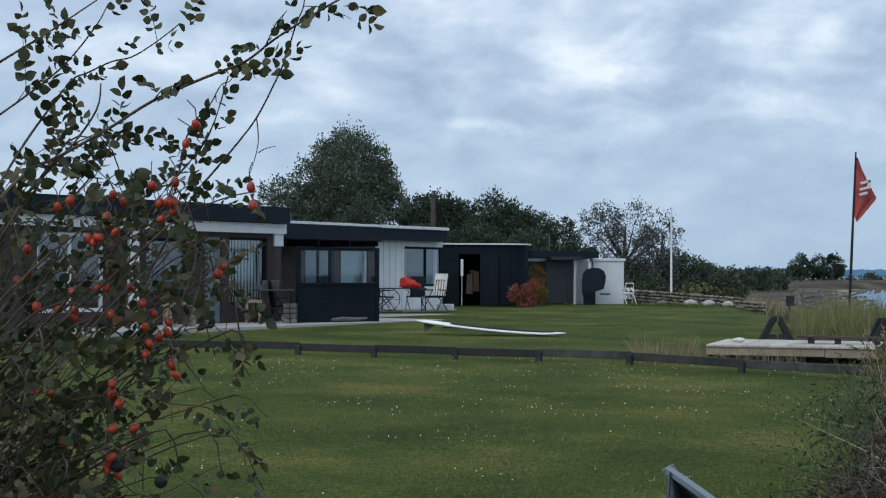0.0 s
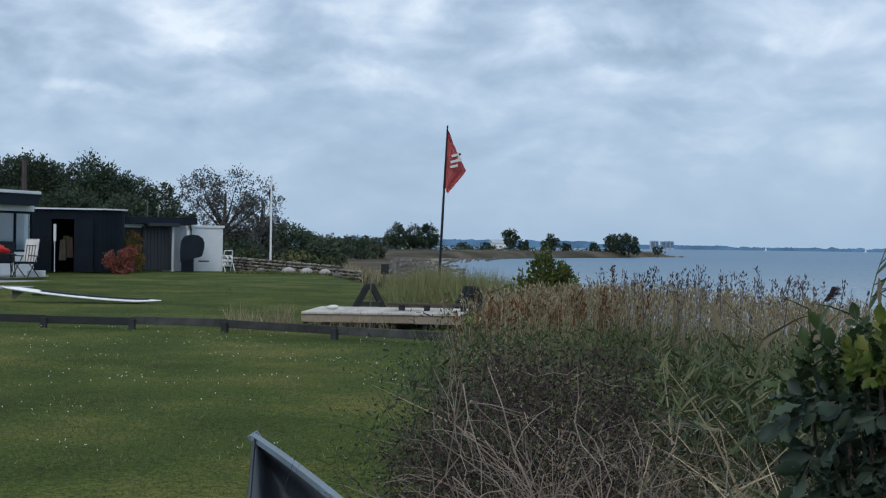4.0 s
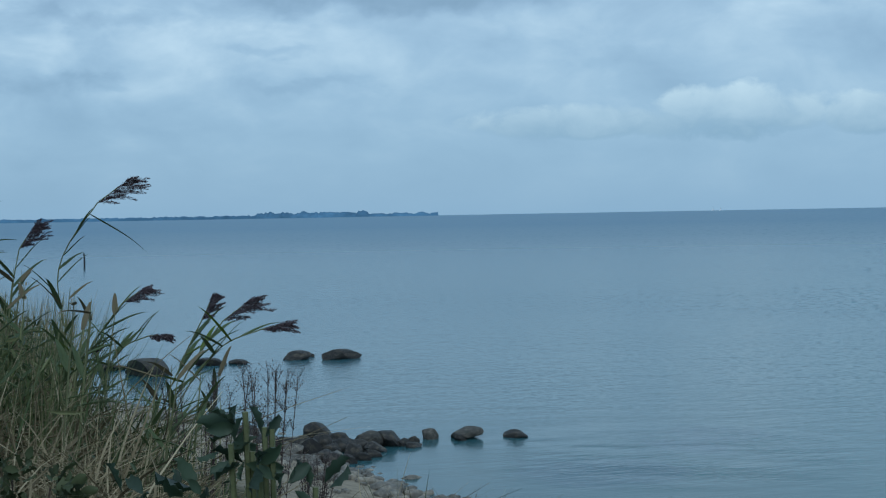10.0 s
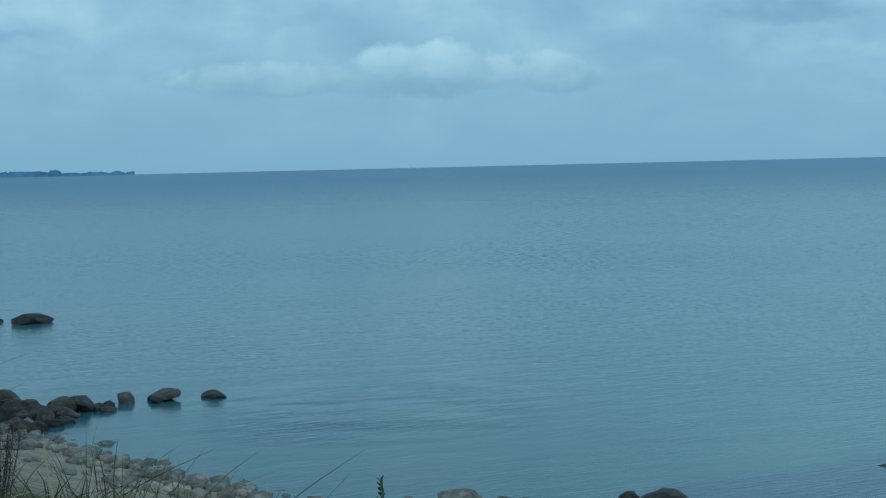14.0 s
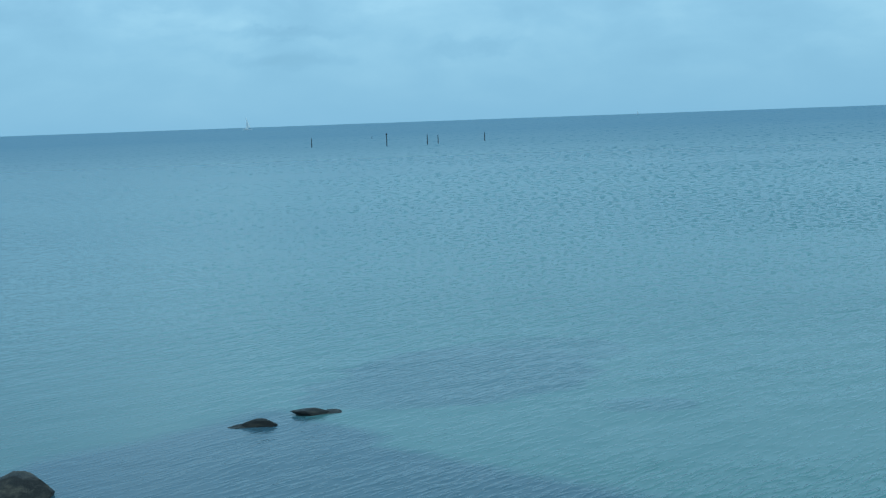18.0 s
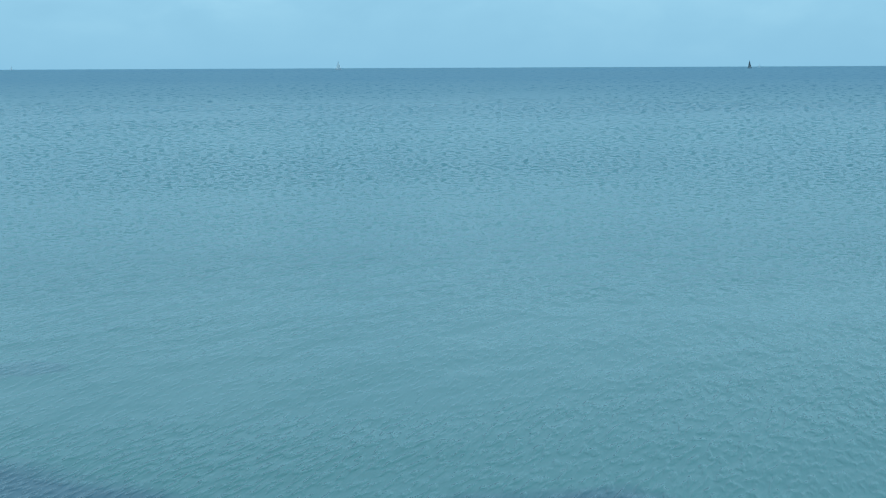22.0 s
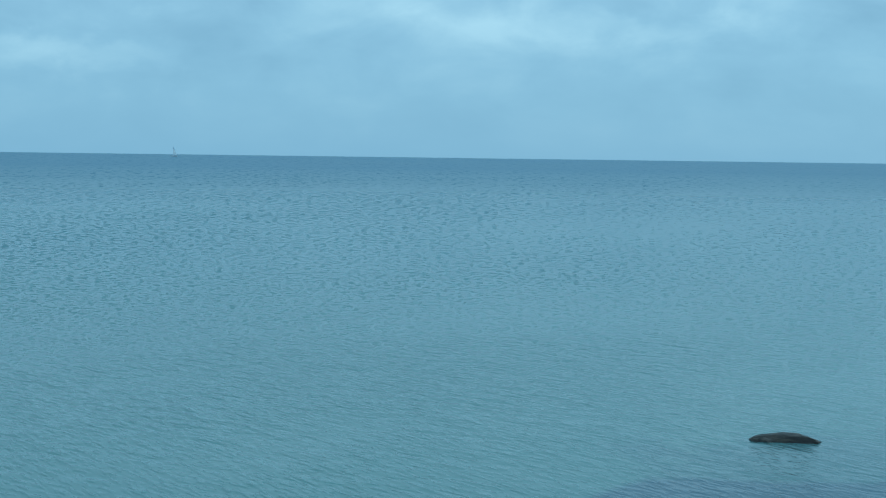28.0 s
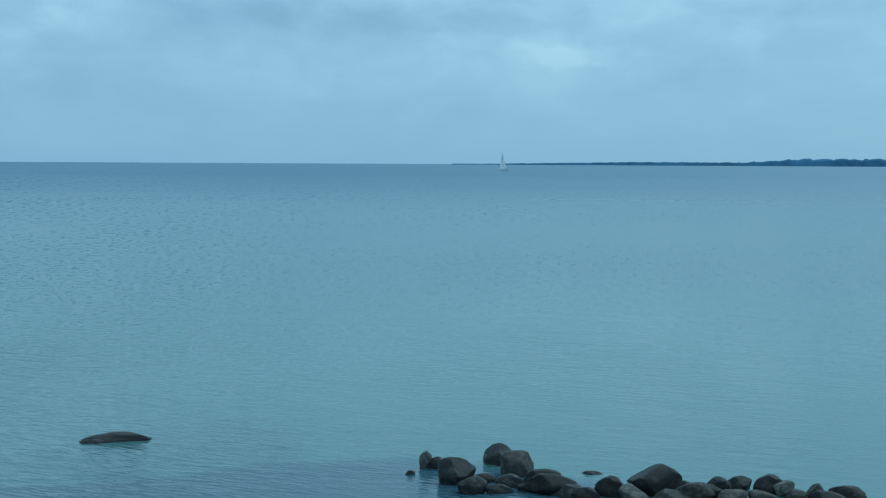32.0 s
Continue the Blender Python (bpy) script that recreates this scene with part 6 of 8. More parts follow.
POINT_ROCKS = [(168.89, 17.46, 0.80, 0.085), (168.2, 17.5, 0.3, 0.035), (180.42, 15.81, 0.16, 0.20), (180.81, 15.81, 0.18, 0.14), (181.56, 14.99, 0.39, 0.28), (182.10, 14.62, 0.31, 0.19), (183.27, 15.99, 0.39, 0.24), (183.92, 15.43, 0.44, 0.25), (183.71, 14.89, 0.31, 0.12), (184.88, 15.05, 0.34, 0.14), (185.20, 14.55, 0.44, 0.19), (187.54, 14.57, 0.33, 0.19), (189.13, 14.68, 0.50, 0.31),
               (190.28, 14.68, 0.22, 0.17), (191.43, 14.91, 0.28, 0.17), (192.26, 15.09, 0.23, 0.15), (193.39, 14.98, 0.34, 0.18), (194.91, 14.85, 0.20, 0.17), (190.59, 14.50, 0.33, 0.17), (186.80, 15.59, 0.24, 0.03), (179.84, 15.47, 0.11, 0.04), (188.28, 14.40, 0.33, 0.16), (196.12, 14.79, 0.34, 0.15), (194.30, 14.59, 0.33, 0.14)]
POINT_ROCKS += [(182.6, 15.1, 0.26, 0.10), (184.5, 14.75, 0.30, 0.11), (185.9, 14.5, 0.34, 0.13), (186.6, 14.35, 0.30, 0.12), (188.7, 14.9, 0.30, 0.14), (189.8, 14.35, 0.36, 0.14), (191.0, 14.6, 0.30, 0.13), (191.9, 14.4, 0.38, 0.13), (193.0, 14.45, 0.34, 0.13), (193.9, 14.9, 0.26, 0.16), (195.4, 14.5, 0.36, 0.14), (183.3, 14.6, 0.30, 0.08)]
rr = random.Random(21)
wet = [stone_mesh("rock", 200 + i, M["wet_stone"], 0.28, 3, 1.0, 6) for i in range(9)]
dry = [stone_mesh("rock", 220 + i, M["stone"], 0.26, 3, 1.0, 8) for i in range(7)]
for group, rows, pale in (("rocks off the shore", FAR_ROCKS, 0), ("rocks of the groyne", GROYNE, 0.35), ("rocks on the beach", BEACH_ROCKS, 0.8), ("rocks at the point", POINT_ROCKS, 0.25)):
    for az, d, w, h in rows:
        light = rr.random() < pale and h > 0.1 and w < 0.55
        o = new("rock", rr.choice(dry if light else wet))
        h *= 0.86
        p = at(az, d + w * 0.35, 0)
        sink = max(0.0, min(gz(p.x, p.y), 0.3))
        hz = h * 0.66 + 0.02
        o.matrix_world = Matrix.LocRotScale((p.x, p.y, h - hz * 0.84), Euler((rr.uniform(-.15, .15), rr.uniform(-.15, .15), radians(-az) + rr.choice((0, 3.14)) + rr.uniform(-.3, .3))), (w * 0.55, w * (rr.uniform(0.4, 0.5) if h > 0.09 else 0.3), hz))
        tagged(o, "pale grey rounded boulder on the shore" if light else "dark wet boulder at the water's edge", "rock", group)

# pebbles and cobbles along the water's edge
rng = np.random.default_rng(5)
V, F = [], []
base = stone_mesh("cobble", 300, None, 0.2, 1, 0.7)
tv = np.array([v.co for v in base.vertices])
tf = [tuple(p.vertices) for p in base.polygons]
N = 2600
tt = rng.random(N)
seg = np.array([(-14, -12.4), (-4, -12.9), (0, -13.0), (4, -10.5), (7.2, -6), (8.8, -2), (9.8, 3), (11.1, 6.4), (12.4, 10.7), (14.9, 17.3), (16, 24)])
ln = np.concatenate([[0], np.cumsum(np.hypot(*np.diff(seg, axis=0).T))])
px, py = np.interp(tt * ln[-1], ln, seg[:, 0]), np.interp(tt * ln[-1], ln, seg[:, 1])
off = np.abs(rng.normal(0, 0.9, N)) - 0.25
px, py = px - off * 0.9 + rng.normal(0, .05, N), py + off * 0.35 * np.where(py < -9, 3, 0.3)
sz = rng.uniform(0.03, 0.10, N) * rng.uniform(0.6, 1.5, N)
cob = swarm("cobbles", np.stack([px, py, np.maximum(ground_z(px, py), -0.05) + sz * 0.2], 1), rand_dirs(rng, N) * np.array([1, 1, 0.15]), sz, sz * rng.uniform(0.8, 1.4, N), M["stone"], tv, tf, rng, rng.uniform(-.3, .3, N))
tagged(new("cobbles", cob), "grey and pale cobbles strewn along the water's edge", "cobbles", kind="stuff")
bpy.data.meshes.remove(base)


# ---- lawn: blades, clover, tall grass ----
def blades(name, area, n, height, width, mat, label, lean=0.35, seed=1, category="grass"):
    """Grass as stuff: n blades over area(rng, n) -> x, y."""
    r = np.random.default_rng(seed)
    x, y = area(r, n)
    z = ground_z(x, y)
    d = r.normal(size=(len(x), 3)) * lean
    d[:, 2] = 1
    h = height * r.uniform(0.5, 1.3, len(x))
    me = swarm(name, np.stack([x, y, z - 0.01], 1), d, h, np.full(len(x), width) * r.uniform(0.7, 1.3, len(x)), mat, BLADE_V, BLADE_F, r)
    return tagged(new(name, me), label, category, kind="stuff")


def wedge(a0, a1, d0, d1):
    def area(r, n):
        az = np.radians(r.uniform(a0, a1, n))
        d = np.sqrt(r.uniform(d0 * d0, d1 * d1, n))
        return d * np.sin(az), d * np.cos(az)
    return area


def patchy(area, cut, scale, seed):
    """Keeps the points of an area where a smooth noise is high, for uneven tufts."""
    def inner(r, n):
        x, y = area(r, n * 2)
        v = np.array([noise.noise(Vector((a * scale, b * scale, seed))) for a, b in zip(x, y)])
        k = v > cut
        return x[k][:n], y[k][:n]
    return inner


blades("lawn_grass", wedge(-17, 24, 8.5, 20), 170000, 0.024, 0.006, M["blade"], "short mown green lawn grass", 0.5, 2)
blades("lawn_grass", wedge(-17, 17, 20, 45), 110000, 0.026, 0.011, M["blade"], "short mown green lawn grass", 0.5, 3)
blades("lawn_grass", patchy(wedge(-17, 22, 8.5, 26), 0.12, 0.55, 3.0), 9000, 0.05, 0.008, M["tuft"], "paler dry patches in the lawn grass", 0.6, 4)
rng = np.random.default_rng(8)
cx, cy = patchy(wedge(-14, 20, 10, 26), 0.02, 0.5, 9.0)(rng, 420)
tagged(new("clover_flowers", swarm("clover_flowers", np.stack([cx, cy, ground_z(cx, cy) + 0.035], 1), rand_dirs(rng, len(cx), 0.2), np.full(len(cx), 0.013), np.full(len(cx), 0.014) * rng.uniform(0.7, 1.4, len(cx)), M["flower"], tv * 0.6, tf, rng)),
       "small white clover heads scattered over the lawn", "flowers", kind="stuff")
blades("tall_grass", wedge(7.0, 9.6, 25.2, 26.6), 260, 0.42, 0.012, M["straw"], "pale dry tall grass by the deck", 0.4, 6)
blades("tall_grass", wedge(10.5, 13.5, 25.0, 25.9), 120, 0.40, 0.010, M["straw"], "pale dry tall grass by the deck", 0.4, 7)
blades("shore_grass", patchy(wedge(13.2, 18.5, 31, 39), -0.18, 0.8, 4.0), 9000, 0.62, 0.013, M["tuft"], "tall yellow-green shore grass round the flagpole", 0.3, 8)
blades("shore_grass", wedge(13.6, 15.6, 39, 46), 1800, 0.40, 0.016, M["scrub"], "tall green shore grass by the wall", 0.25, 9)
blades("shore_grass", patchy(wedge(14.2, 20.5, 32, 38), -0.25, 0.7, 5.0), 8000, 0.85, 0.012, M["tuft"], "tall yellow-green reed grass behind the deck", 0.22, 18)
blades("wall_grass", wedge(6.9, 12.0, 57.0, 58.6), 1200, 0.16, 0.02, M["blade"], "longer grass before the stone wall", 0.4, 10)


# low dark growth along the spit and the near bay
rng = np.random.default_rng(91)
N = 5200
f = rng.random(N)
lx, ly = np.interp(f, [0, 0.3, 0.6, 1], [28, 72, 122, 222]), np.interp(f, [0, 0.3, 0.6, 1], [150, 310, 415, 494])
lx, ly = lx - rng.uniform(4, 60, N) * 0.8, ly + rng.uniform(2, 60, N) * 0.6
keep = np.array([noise.noise(Vector((a * 0.05, b * 0.05, 2.0))) > -0.05 for a, b in zip(lx, ly)])
lx, ly = lx[keep], ly[keep]
n = len(lx)
tagged(new("spit_scrub", swarm("spit_scrub", np.stack([lx, ly, ground_z(lx, ly) + rng.uniform(0.1, 1.5, n)], 1), rand_dirs(rng, n, 0.5), rng.uniform(0.5, 1.1, n), rng.uniform(0.4, 0.9, n), M["tree_b"], SMALL_V, SMALL_F, rng)),
       "low dark scrub scattered along the far shore", "scrub", kind="stuff")
blades("shore_grass", wedge(11.6, 14.8, 60, 74), 4200, 0.38, 0.02, M["scrub"], "rough green growth beyond the stone wall", 0.3, 12)
blades("shore_grass", wedge(11.5, 16.0, 60, 95), 5200, 0.5, 0.035, M["straw"], "rough dry growth on the low shore", 0.3, 13)
N = 520
f = rng.random(N)
lx, ly = np.interp(f, [0, 0.2, 0.35, 0.6, 1], [28, 50, 66, 133, 224]), np.interp(f, [0, 0.2, 0.35, 0.6, 1], [100, 175, 238, 401, 490])
lx, ly = lx - rng.uniform(-1, 9, N), ly + rng.uniform(-1, 6, N)
sz = rng.uniform(0.2, 0.6, N) * np.interp(ly, [100, 240], [0.55, 1.0])
cob = stone_mesh("far_stone", 301, None, 0.2, 1, 0.7)
tv2, tf2 = np.array([v.co for v in cob.vertices]), [tuple(q.vertices) for q in cob.polygons]
bpy.data.meshes.remove(cob)
tagged(new("shore_stones", swarm("shore_stones", np.stack([lx, ly, np.maximum(ground_z(lx, ly), 0) + 0.05], 1), rand_dirs(rng, N) * np.array([1, 1, 0.1]), sz, sz, M["stone"], tv2, tf2, rng, rng.uniform(-.2, .2, N))),
       "grey stones strewn along the far waterline", "stones", kind="stuff")


# ---- rose bush beside the viewer ----
def smooth_line(pts, n=4):
    """Points along a soft curve through pts."""
    out = []
    P = [Vector(p) for p in pts]
    for i in range(len(P) - 1):
        p0, p1, p2, p3 = P[max(i - 1, 0)], P[i], P[i + 1], P[min(i + 2, len(P) - 1)]
        for k in range(n):
            t = k / n
            out.append(0.5 * ((2 * p1) + (p2 - p0) * t + (2 * p0 - 5 * p1 + 4 * p2 - p3) * t * t + (3 * p1 - p0 - 3 * p2 + p3) * t ** 3))
    return out + [P[-1]]


# a broad leaf folded along its midrib, edges lifted, tip drooping
BROAD_V = np.array([(0, 0, 0), (-0.26, 0.2, 0.07), (0, 0.22, 0.0), (0.26, 0.2, 0.07), (-0.36, 0.45, 0.09), (0, 0.5, -0.01), (0.36, 0.45, 0.09), (-0.26, 0.74, 0.04), (0, 0.78, -0.04), (0.26, 0.74, 0.04), (0, 1.0, -0.14)])
BROAD_F = [(0, 2, 1), (0, 3, 2), (1, 2, 5, 4), (2, 3, 6, 5), (4, 5, 8, 7), (5, 6, 9, 8), (7, 8, 10), (8, 9, 10)]


# a ribbed shrub-rose leaflet: pleats between the side veins
RUGOSE_V = np.array([(0, 0, 0)] + [v for k, (y, w) in enumerate(((0.14, 0.13), (0.28, 0.205), (0.42, 0.24), (0.56, 0.235), (0.70, 0.19), (0.84, 0.12))) for v in ((-w, y + 0.05, 0.10 + (0.045 if k % 2 else -0.045)), (0, y, -0.07 * y), (w, y + 0.05, 0.10 + (0.045 if k % 2 else -0.045)))] + [(0, 1, -0.12)])
RUGOSE_F = [(0, 2, 1), (0, 3, 2)] + [f for k in range(5) for f in ((3 * k + 1, 3 * k + 2, 3 * k + 5, 3 * k + 4), (3 * k + 2, 3 * k + 3, 3 * k + 6, 3 * k + 5))] + [(16, 17, 19), (17, 18, 19)]


class Leaves:
    """Gathers leaf places and makes one mesh of them."""
    def __init__(self):
        self.loc, self.way, self.size, self.width = [], [], [], []

    def add(self, p, d, s, w):
        self.loc.append(tuple(p)), self.way.append(tuple(d)), self.size.append(s), self.width.append(w)

    def pinnate(self, p, d, r, pairs=2, s=0.026, gap=0.02):
        """A rose leaf: paired leaflets along a stalk and one at its tip."""
        d = Vector(d).normalized()
        side = d.cross(Vector((r.uniform(-1, 1), r.uniform(-1, 1), r.uniform(0.2, 1)))).normalized()
        p = Vector(p)
        for k in range(pairs):
            q = p + d * gap * (k + 0.8)
            for sg in (-1, 1):
                self.add(q, side * sg + d * 0.6 + Vector((0, 0, r.uniform(-.25, .1))), s * r.uniform(0.8, 1.1), s * r.uniform(1.0, 1.25))
        self.add(p + d * gap * (pairs + 0.3), d, s * 1.15, s * 1.25)

    def make(self, name, mat, parent, rng, label="", tv=LEAF_V, tf=LEAF_F):
        me = swarm(name, np.array(self.loc), np.array(self.way), np.array(self.size), np.array(self.width), mat, tv, tf, rng)
        o = new(name, me)
        o.parent = parent
        return tagged(o, label, kind="stuff")


# canes as (across, height) at a given reach from the viewer
CANES = [
    (2.92, 0.0050, [(-0.83, 3.20), (-0.775, 3.310), (-0.719, 3.375), (-0.670, 3.404), (-0.595, 3.455), (-0.520, 3.508), (-0.426, 3.549), (-0.353, 3.573), (-0.300, 3.607), (-0.245, 3.638), (-0.190, 3.668), (-0.140, 3.695)]),
    (2.93, 0.0032, [(-0.534, 3.163), (-0.486, 3.264), (-0.445, 3.342), (-0.414, 3.380), (-0.366, 3.437), (-0.333, 3.478), (-0.304, 3.527), (-0.279, 3.575), (-0.258, 3.634), (-0.244, 3.665), (-0.241, 3.705)]),
    (2.93, 0.0016, [(-0.333, 3.475), (-0.331, 3.435), (-0.341, 3.395), (-0.355, 3.360)]),
    (2.93, 0.0014, [(-0.331, 3.416), (-0.318, 3.423), (-0.299, 3.427)]),
    (2.93, 0.0030, [(-0.776, 3.339), (-0.730, 3.427), (-0.693, 3.493), (-0.662, 3.543), (-0.637, 3.557), (-0.596, 3.579), (-0.561, 3.588), (-0.524, 3.610), (-0.488, 3.635), (-0.473, 3.646)]),
]
CANES_2 = [
    (2.90, 0.0035, [(-0.772, 3.566), (-0.733, 3.597), (-0.708, 3.616), (-0.668, 3.648), (-0.613, 3.688)]),
    (2.95, 0.0024, [(-0.506, 3.304), (-0.476, 3.385), (-0.470, 3.427), (-0.454, 3.470), (-0.423, 3.503), (-0.402, 3.538), (-0.385, 3.545), (-0.378, 3.554)]),
    (2.95, 0.0055, [(-0.780, 2.969), (-0.728, 3.026), (-0.683, 3.074), (-0.651, 3.101), (-0.586, 3.130), (-0.524, 3.138), (-0.472, 3.156), (-0.427, 3.194)]),
    (2.93, 0.0022, [(-0.672, 2.967), (-0.625, 2.983), (-0.529, 2.990), (-0.469, 2.974), (-0.408, 2.966), (-0.370, 2.933), (-0.347, 2.893), (-0.333, 2.843), (-0.293, 2.804)]),
    (2.95, 0.0020, [(-0.623, 2.898), (-0.564, 2.929), (-0.501, 2.944), (-0.453, 2.952)]),
]
CANES_3 = [
    (2.95, 0.0040, [(-0.601, 3.213), (-0.544, 3.283), (-0.496, 3.354), (-0.427, 3.445), (-0.387, 3.555)]),
    (2.92, 0.0034, [(-0.712, 3.163), (-0.648, 3.213), (-0.582, 3.243), (-0.486, 3.294), (-0.388, 3.335), (-0.334, 3.346)]),
    (2.92, 0.0020, [(-0.457, 3.204), (-0.408, 3.229), (-0.358, 3.163), (-0.318, 3.113)]),
    (2.95, 0.0040, [(-0.667, 2.831), (-0.612, 2.859), (-0.548, 2.896), (-0.501, 2.924)]),
    (2.93, 0.0030, [(-0.774, 3.475), (-0.719, 3.525), (-0.672, 3.575), (-0.624, 3.645), (-0.604, 3.684)]),
    (2.93, 0.0040, [(-0.768, 3.251), (-0.713, 3.350), (-0.657, 3.420), (-0.618, 3.490), (-0.613, 3.539)]),
]
HIPS = [(-0.579, 3.270, 6), (-0.633, 3.169, 1), (-0.597, 3.160, 4), (-0.695, 3.146, 1), (-0.533, 3.342, 3), (-0.454, 3.344, 4), (-0.438, 3.438, 2), (-0.319, 3.334, 2), (-0.375, 3.207, 2), (-0.730, 3.183, 2), (-0.461, 3.030, 2), (-0.571, 3.007, 2), (-0.547, 2.950, 3),
        (-0.509, 3.112, 2), (-0.490, 3.088, 4), (-0.477, 3.131, 2), (-0.672, 2.832, 1), (-0.545, 2.875, 3), (-0.578, 3.131, 2), (-0.624, 3.312, 3), (-0.722, 3.245, 1), (-0.528, 3.160, 2)]


def rose_bush():
    r, rg = random.Random(33), np.random.default_rng(33)
    root = Vector((-0.95, 2.9, gz(-0.95, 2.9)))
    t = thing("rose_bush", Matrix.Translation(root), "overgrown wild rose bush with many orange-red hips", "bush")
    lv = Leaves()

    def cane(pts, rad, leafy_=1.0, start=0.15, side=True):
        line = smooth_line(pts)
        n = len(line)
        part("cane", tube([p - root for p in line], [rad * (1 - 0.6 * i / n) for i in range(n)], 6), M["cane"], t, smooth=True)
        L = sum((b - a).length for a, b in zip(line, line[1:]))
        for k in range(int(L * 34 * leafy_)):
            i = int((start + (1 - start) * r.random()) * (n - 2))
            p, d = line[i], (line[i + 1] - line[i]).normalized()
            out = Vector((r.uniform(-1, 1), r.uniform(-1, 0.6), r.uniform(-0.7, 0.9))) + d * 0.5
            lv.pinnate(p - root + out.normalized() * 0.012, out, r, r.choice((2, 2, 3)), r.uniform(0.015, 0.025))
            if side and r.random() < 0.12:
                q = p + out.normalized() * r.uniform(0.04, 0.1)
                part("twig", tube([p - root, (p + q) / 2 - root + Vector((0, 0, 0.01)), q - root], [rad * 0.4, rad * 0.3, rad * 0.2], 5), M["cane"], t)
                lv.pinnate(q - root, out, r, 2, r.uniform(0.016, 0.025))

    for y, rad, pts in CANES + CANES_2 + CANES_3:
        bare = 0.05 if rad in (0.0032, 0.0016, 0.0014) else (0.25 if pts[0][1] < 3 and rad < 0.003 else 0.8)
        cane([(x, y + 0.05 * math.sin(7 * x + z * 5), z) for x, z in pts], rad * 0.75, bare)
    # the thick body of the bush: arching canes from the root
    for k in range(250):
        x1 = -0.86 + min(abs(r.gauss(0, 0.22)), 0.42)
        z1 = r.uniform(2.25, 3.45) - max(0, x1 + 0.62) * 0.8
        y1 = r.uniform(2.65, 3.25)
        s = root + Vector((r.uniform(-0.25, 0.15), r.uniform(-0.3, 0.4), 0))
        e = Vector((x1, y1, z1))
        mid = s.lerp(e, 0.55) + Vector((-0.12, 0, 0.25 + 0.1 * r.random()))
        cane([s, mid, e, e + Vector((r.uniform(0.0, 0.14), r.uniform(-.1, .1), r.uniform(-0.12, 0.08)))], r.uniform(0.0012, 0.0034), 0.085, 0.3, False)
    for k in range(62):
        # low sprays at the foot
        x1, z1 = r.uniform(-0.86, -0.50) + (0.08 if k < 20 else 0), r.uniform(2.3, 2.85)
        e = Vector((x1, r.uniform(2.6, 3.1), z1))
        cane([e + Vector((-0.3, 0.1, -0.25)), e + Vector((-0.12, 0, -0.05)), e, e + Vector((0.08, 0, -0.05))], 0.002, 0.36, 0.1, False)
    lv.make("leaves", M["leaf_rose"], t, rg, "dull green toothed leaflets", BROAD_V, BROAD_F)
    hip = bmesh.new()
    bmesh.ops.create_uvsphere(hip, u_segments=10, v_segments=8, radius=1.0)
    for v in hip.verts:
        v.co = Vector((v.co.x * 0.0076, v.co.y * 0.0076, v.co.z * 0.0096 * (1.1 if v.co.z > 0 else 1)))
    me = bpy.data.meshes.new("rose_hip")
    hip.to_mesh(me)
    hip.free()
    me.materials.append(M["hip"])
    me.shade_smooth()
    cal = tube([(0, 0, -0.011), (0.001, 0, -0.016), (0.004, 0, -0.022)], [0.003, 0.0022, 0.0008], 5)
    calyx = bpy.data.meshes.new("calyx")
    cal.to_mesh(calyx)
    cal.free()
    calyx.materials.append(M["cane"])
    more = [(r.uniform(-0.76, -0.45), r.uniform(2.84, 3.32), r.choice((1, 2, 3))) for _ in range(5)]
    for x, z, n in HIPS + more:
        for k in range(n):
            o = new("rose_hip", me)
            o.parent = t
            p = Vector((x + r.uniform(-0.018, 0.018) * min(n, 3) * 0.6, 2.86 + r.uniform(-0.03, 0.02), z + r.uniform(-0.013, 0.013) * min(n, 3) * 0.7)) - root
            o.matrix_basis = Matrix.LocRotScale(p, Euler((r.uniform(-.7, .7), r.uniform(-.9, .9), r.uniform(0, 6))), Vector((1, 1, 1)) * r.uniform(0.85, 1.1))
            c = new("calyx", calyx)
            c.parent = o
            part("stalk", tube([p + Vector((0, 0, 0.010)), p + Vector((r.uniform(-.01, .01), 0, 0.028)), p + Vector((r.uniform(-.02, .02), 0.02, 0.045))], 0.0011, 4), M["cane"], t)
    for x, z in ((-0.551, 2.872), (-0.477, 2.846)):
        bm = bmesh.new()
        bmesh.ops.create_icosphere(bm, subdivisions=2, radius=0.0115)
        o = part("dried_hip", bm, M["black_hip"], t, "shrivelled black hip", smooth=True)
        o.location = Vector((x, 2.84, z)) - root


rose_bush()


# ---- bank of herbs, reeds and shrubs between lawn and sea ----
def stems(name, rng, az, d, foot, top, n_pts, width, mat, label, lean, category="grass"):
    """Tall thin stems from the ground up to a given height."""
    x, y = d * np.sin(np.radians(az)), d * np.cos(np.radians(az))
    z = ground_z(x, y)
    dirs = rng.normal(size=(len(x), 3)) * lean
    dirs[:, 0] += lean * 0.5
    dirs[:, 2] = 1
    h = np.maximum(top - z, 0.1)
    me = swarm(name, np.stack([x, y, z], 1), dirs, h, np.full(len(x), width) * rng.uniform(0.7, 1.4, len(x)), mat, BLADE_V, BLADE_F, rng)
    return tagged(new(name, me), label, category, kind="stuff")


def skyline(az):
    """Height to which the growth on the bank reaches, seen along a bearing, as a slope."""
    return np.tan(np.radians(np.interp(az, [13.5, 15.3, 16.5, 21, 26, 29, 33], [-5.5, -3.2, -1.8, -1.45, -1.75, -2.0, -2.2])))


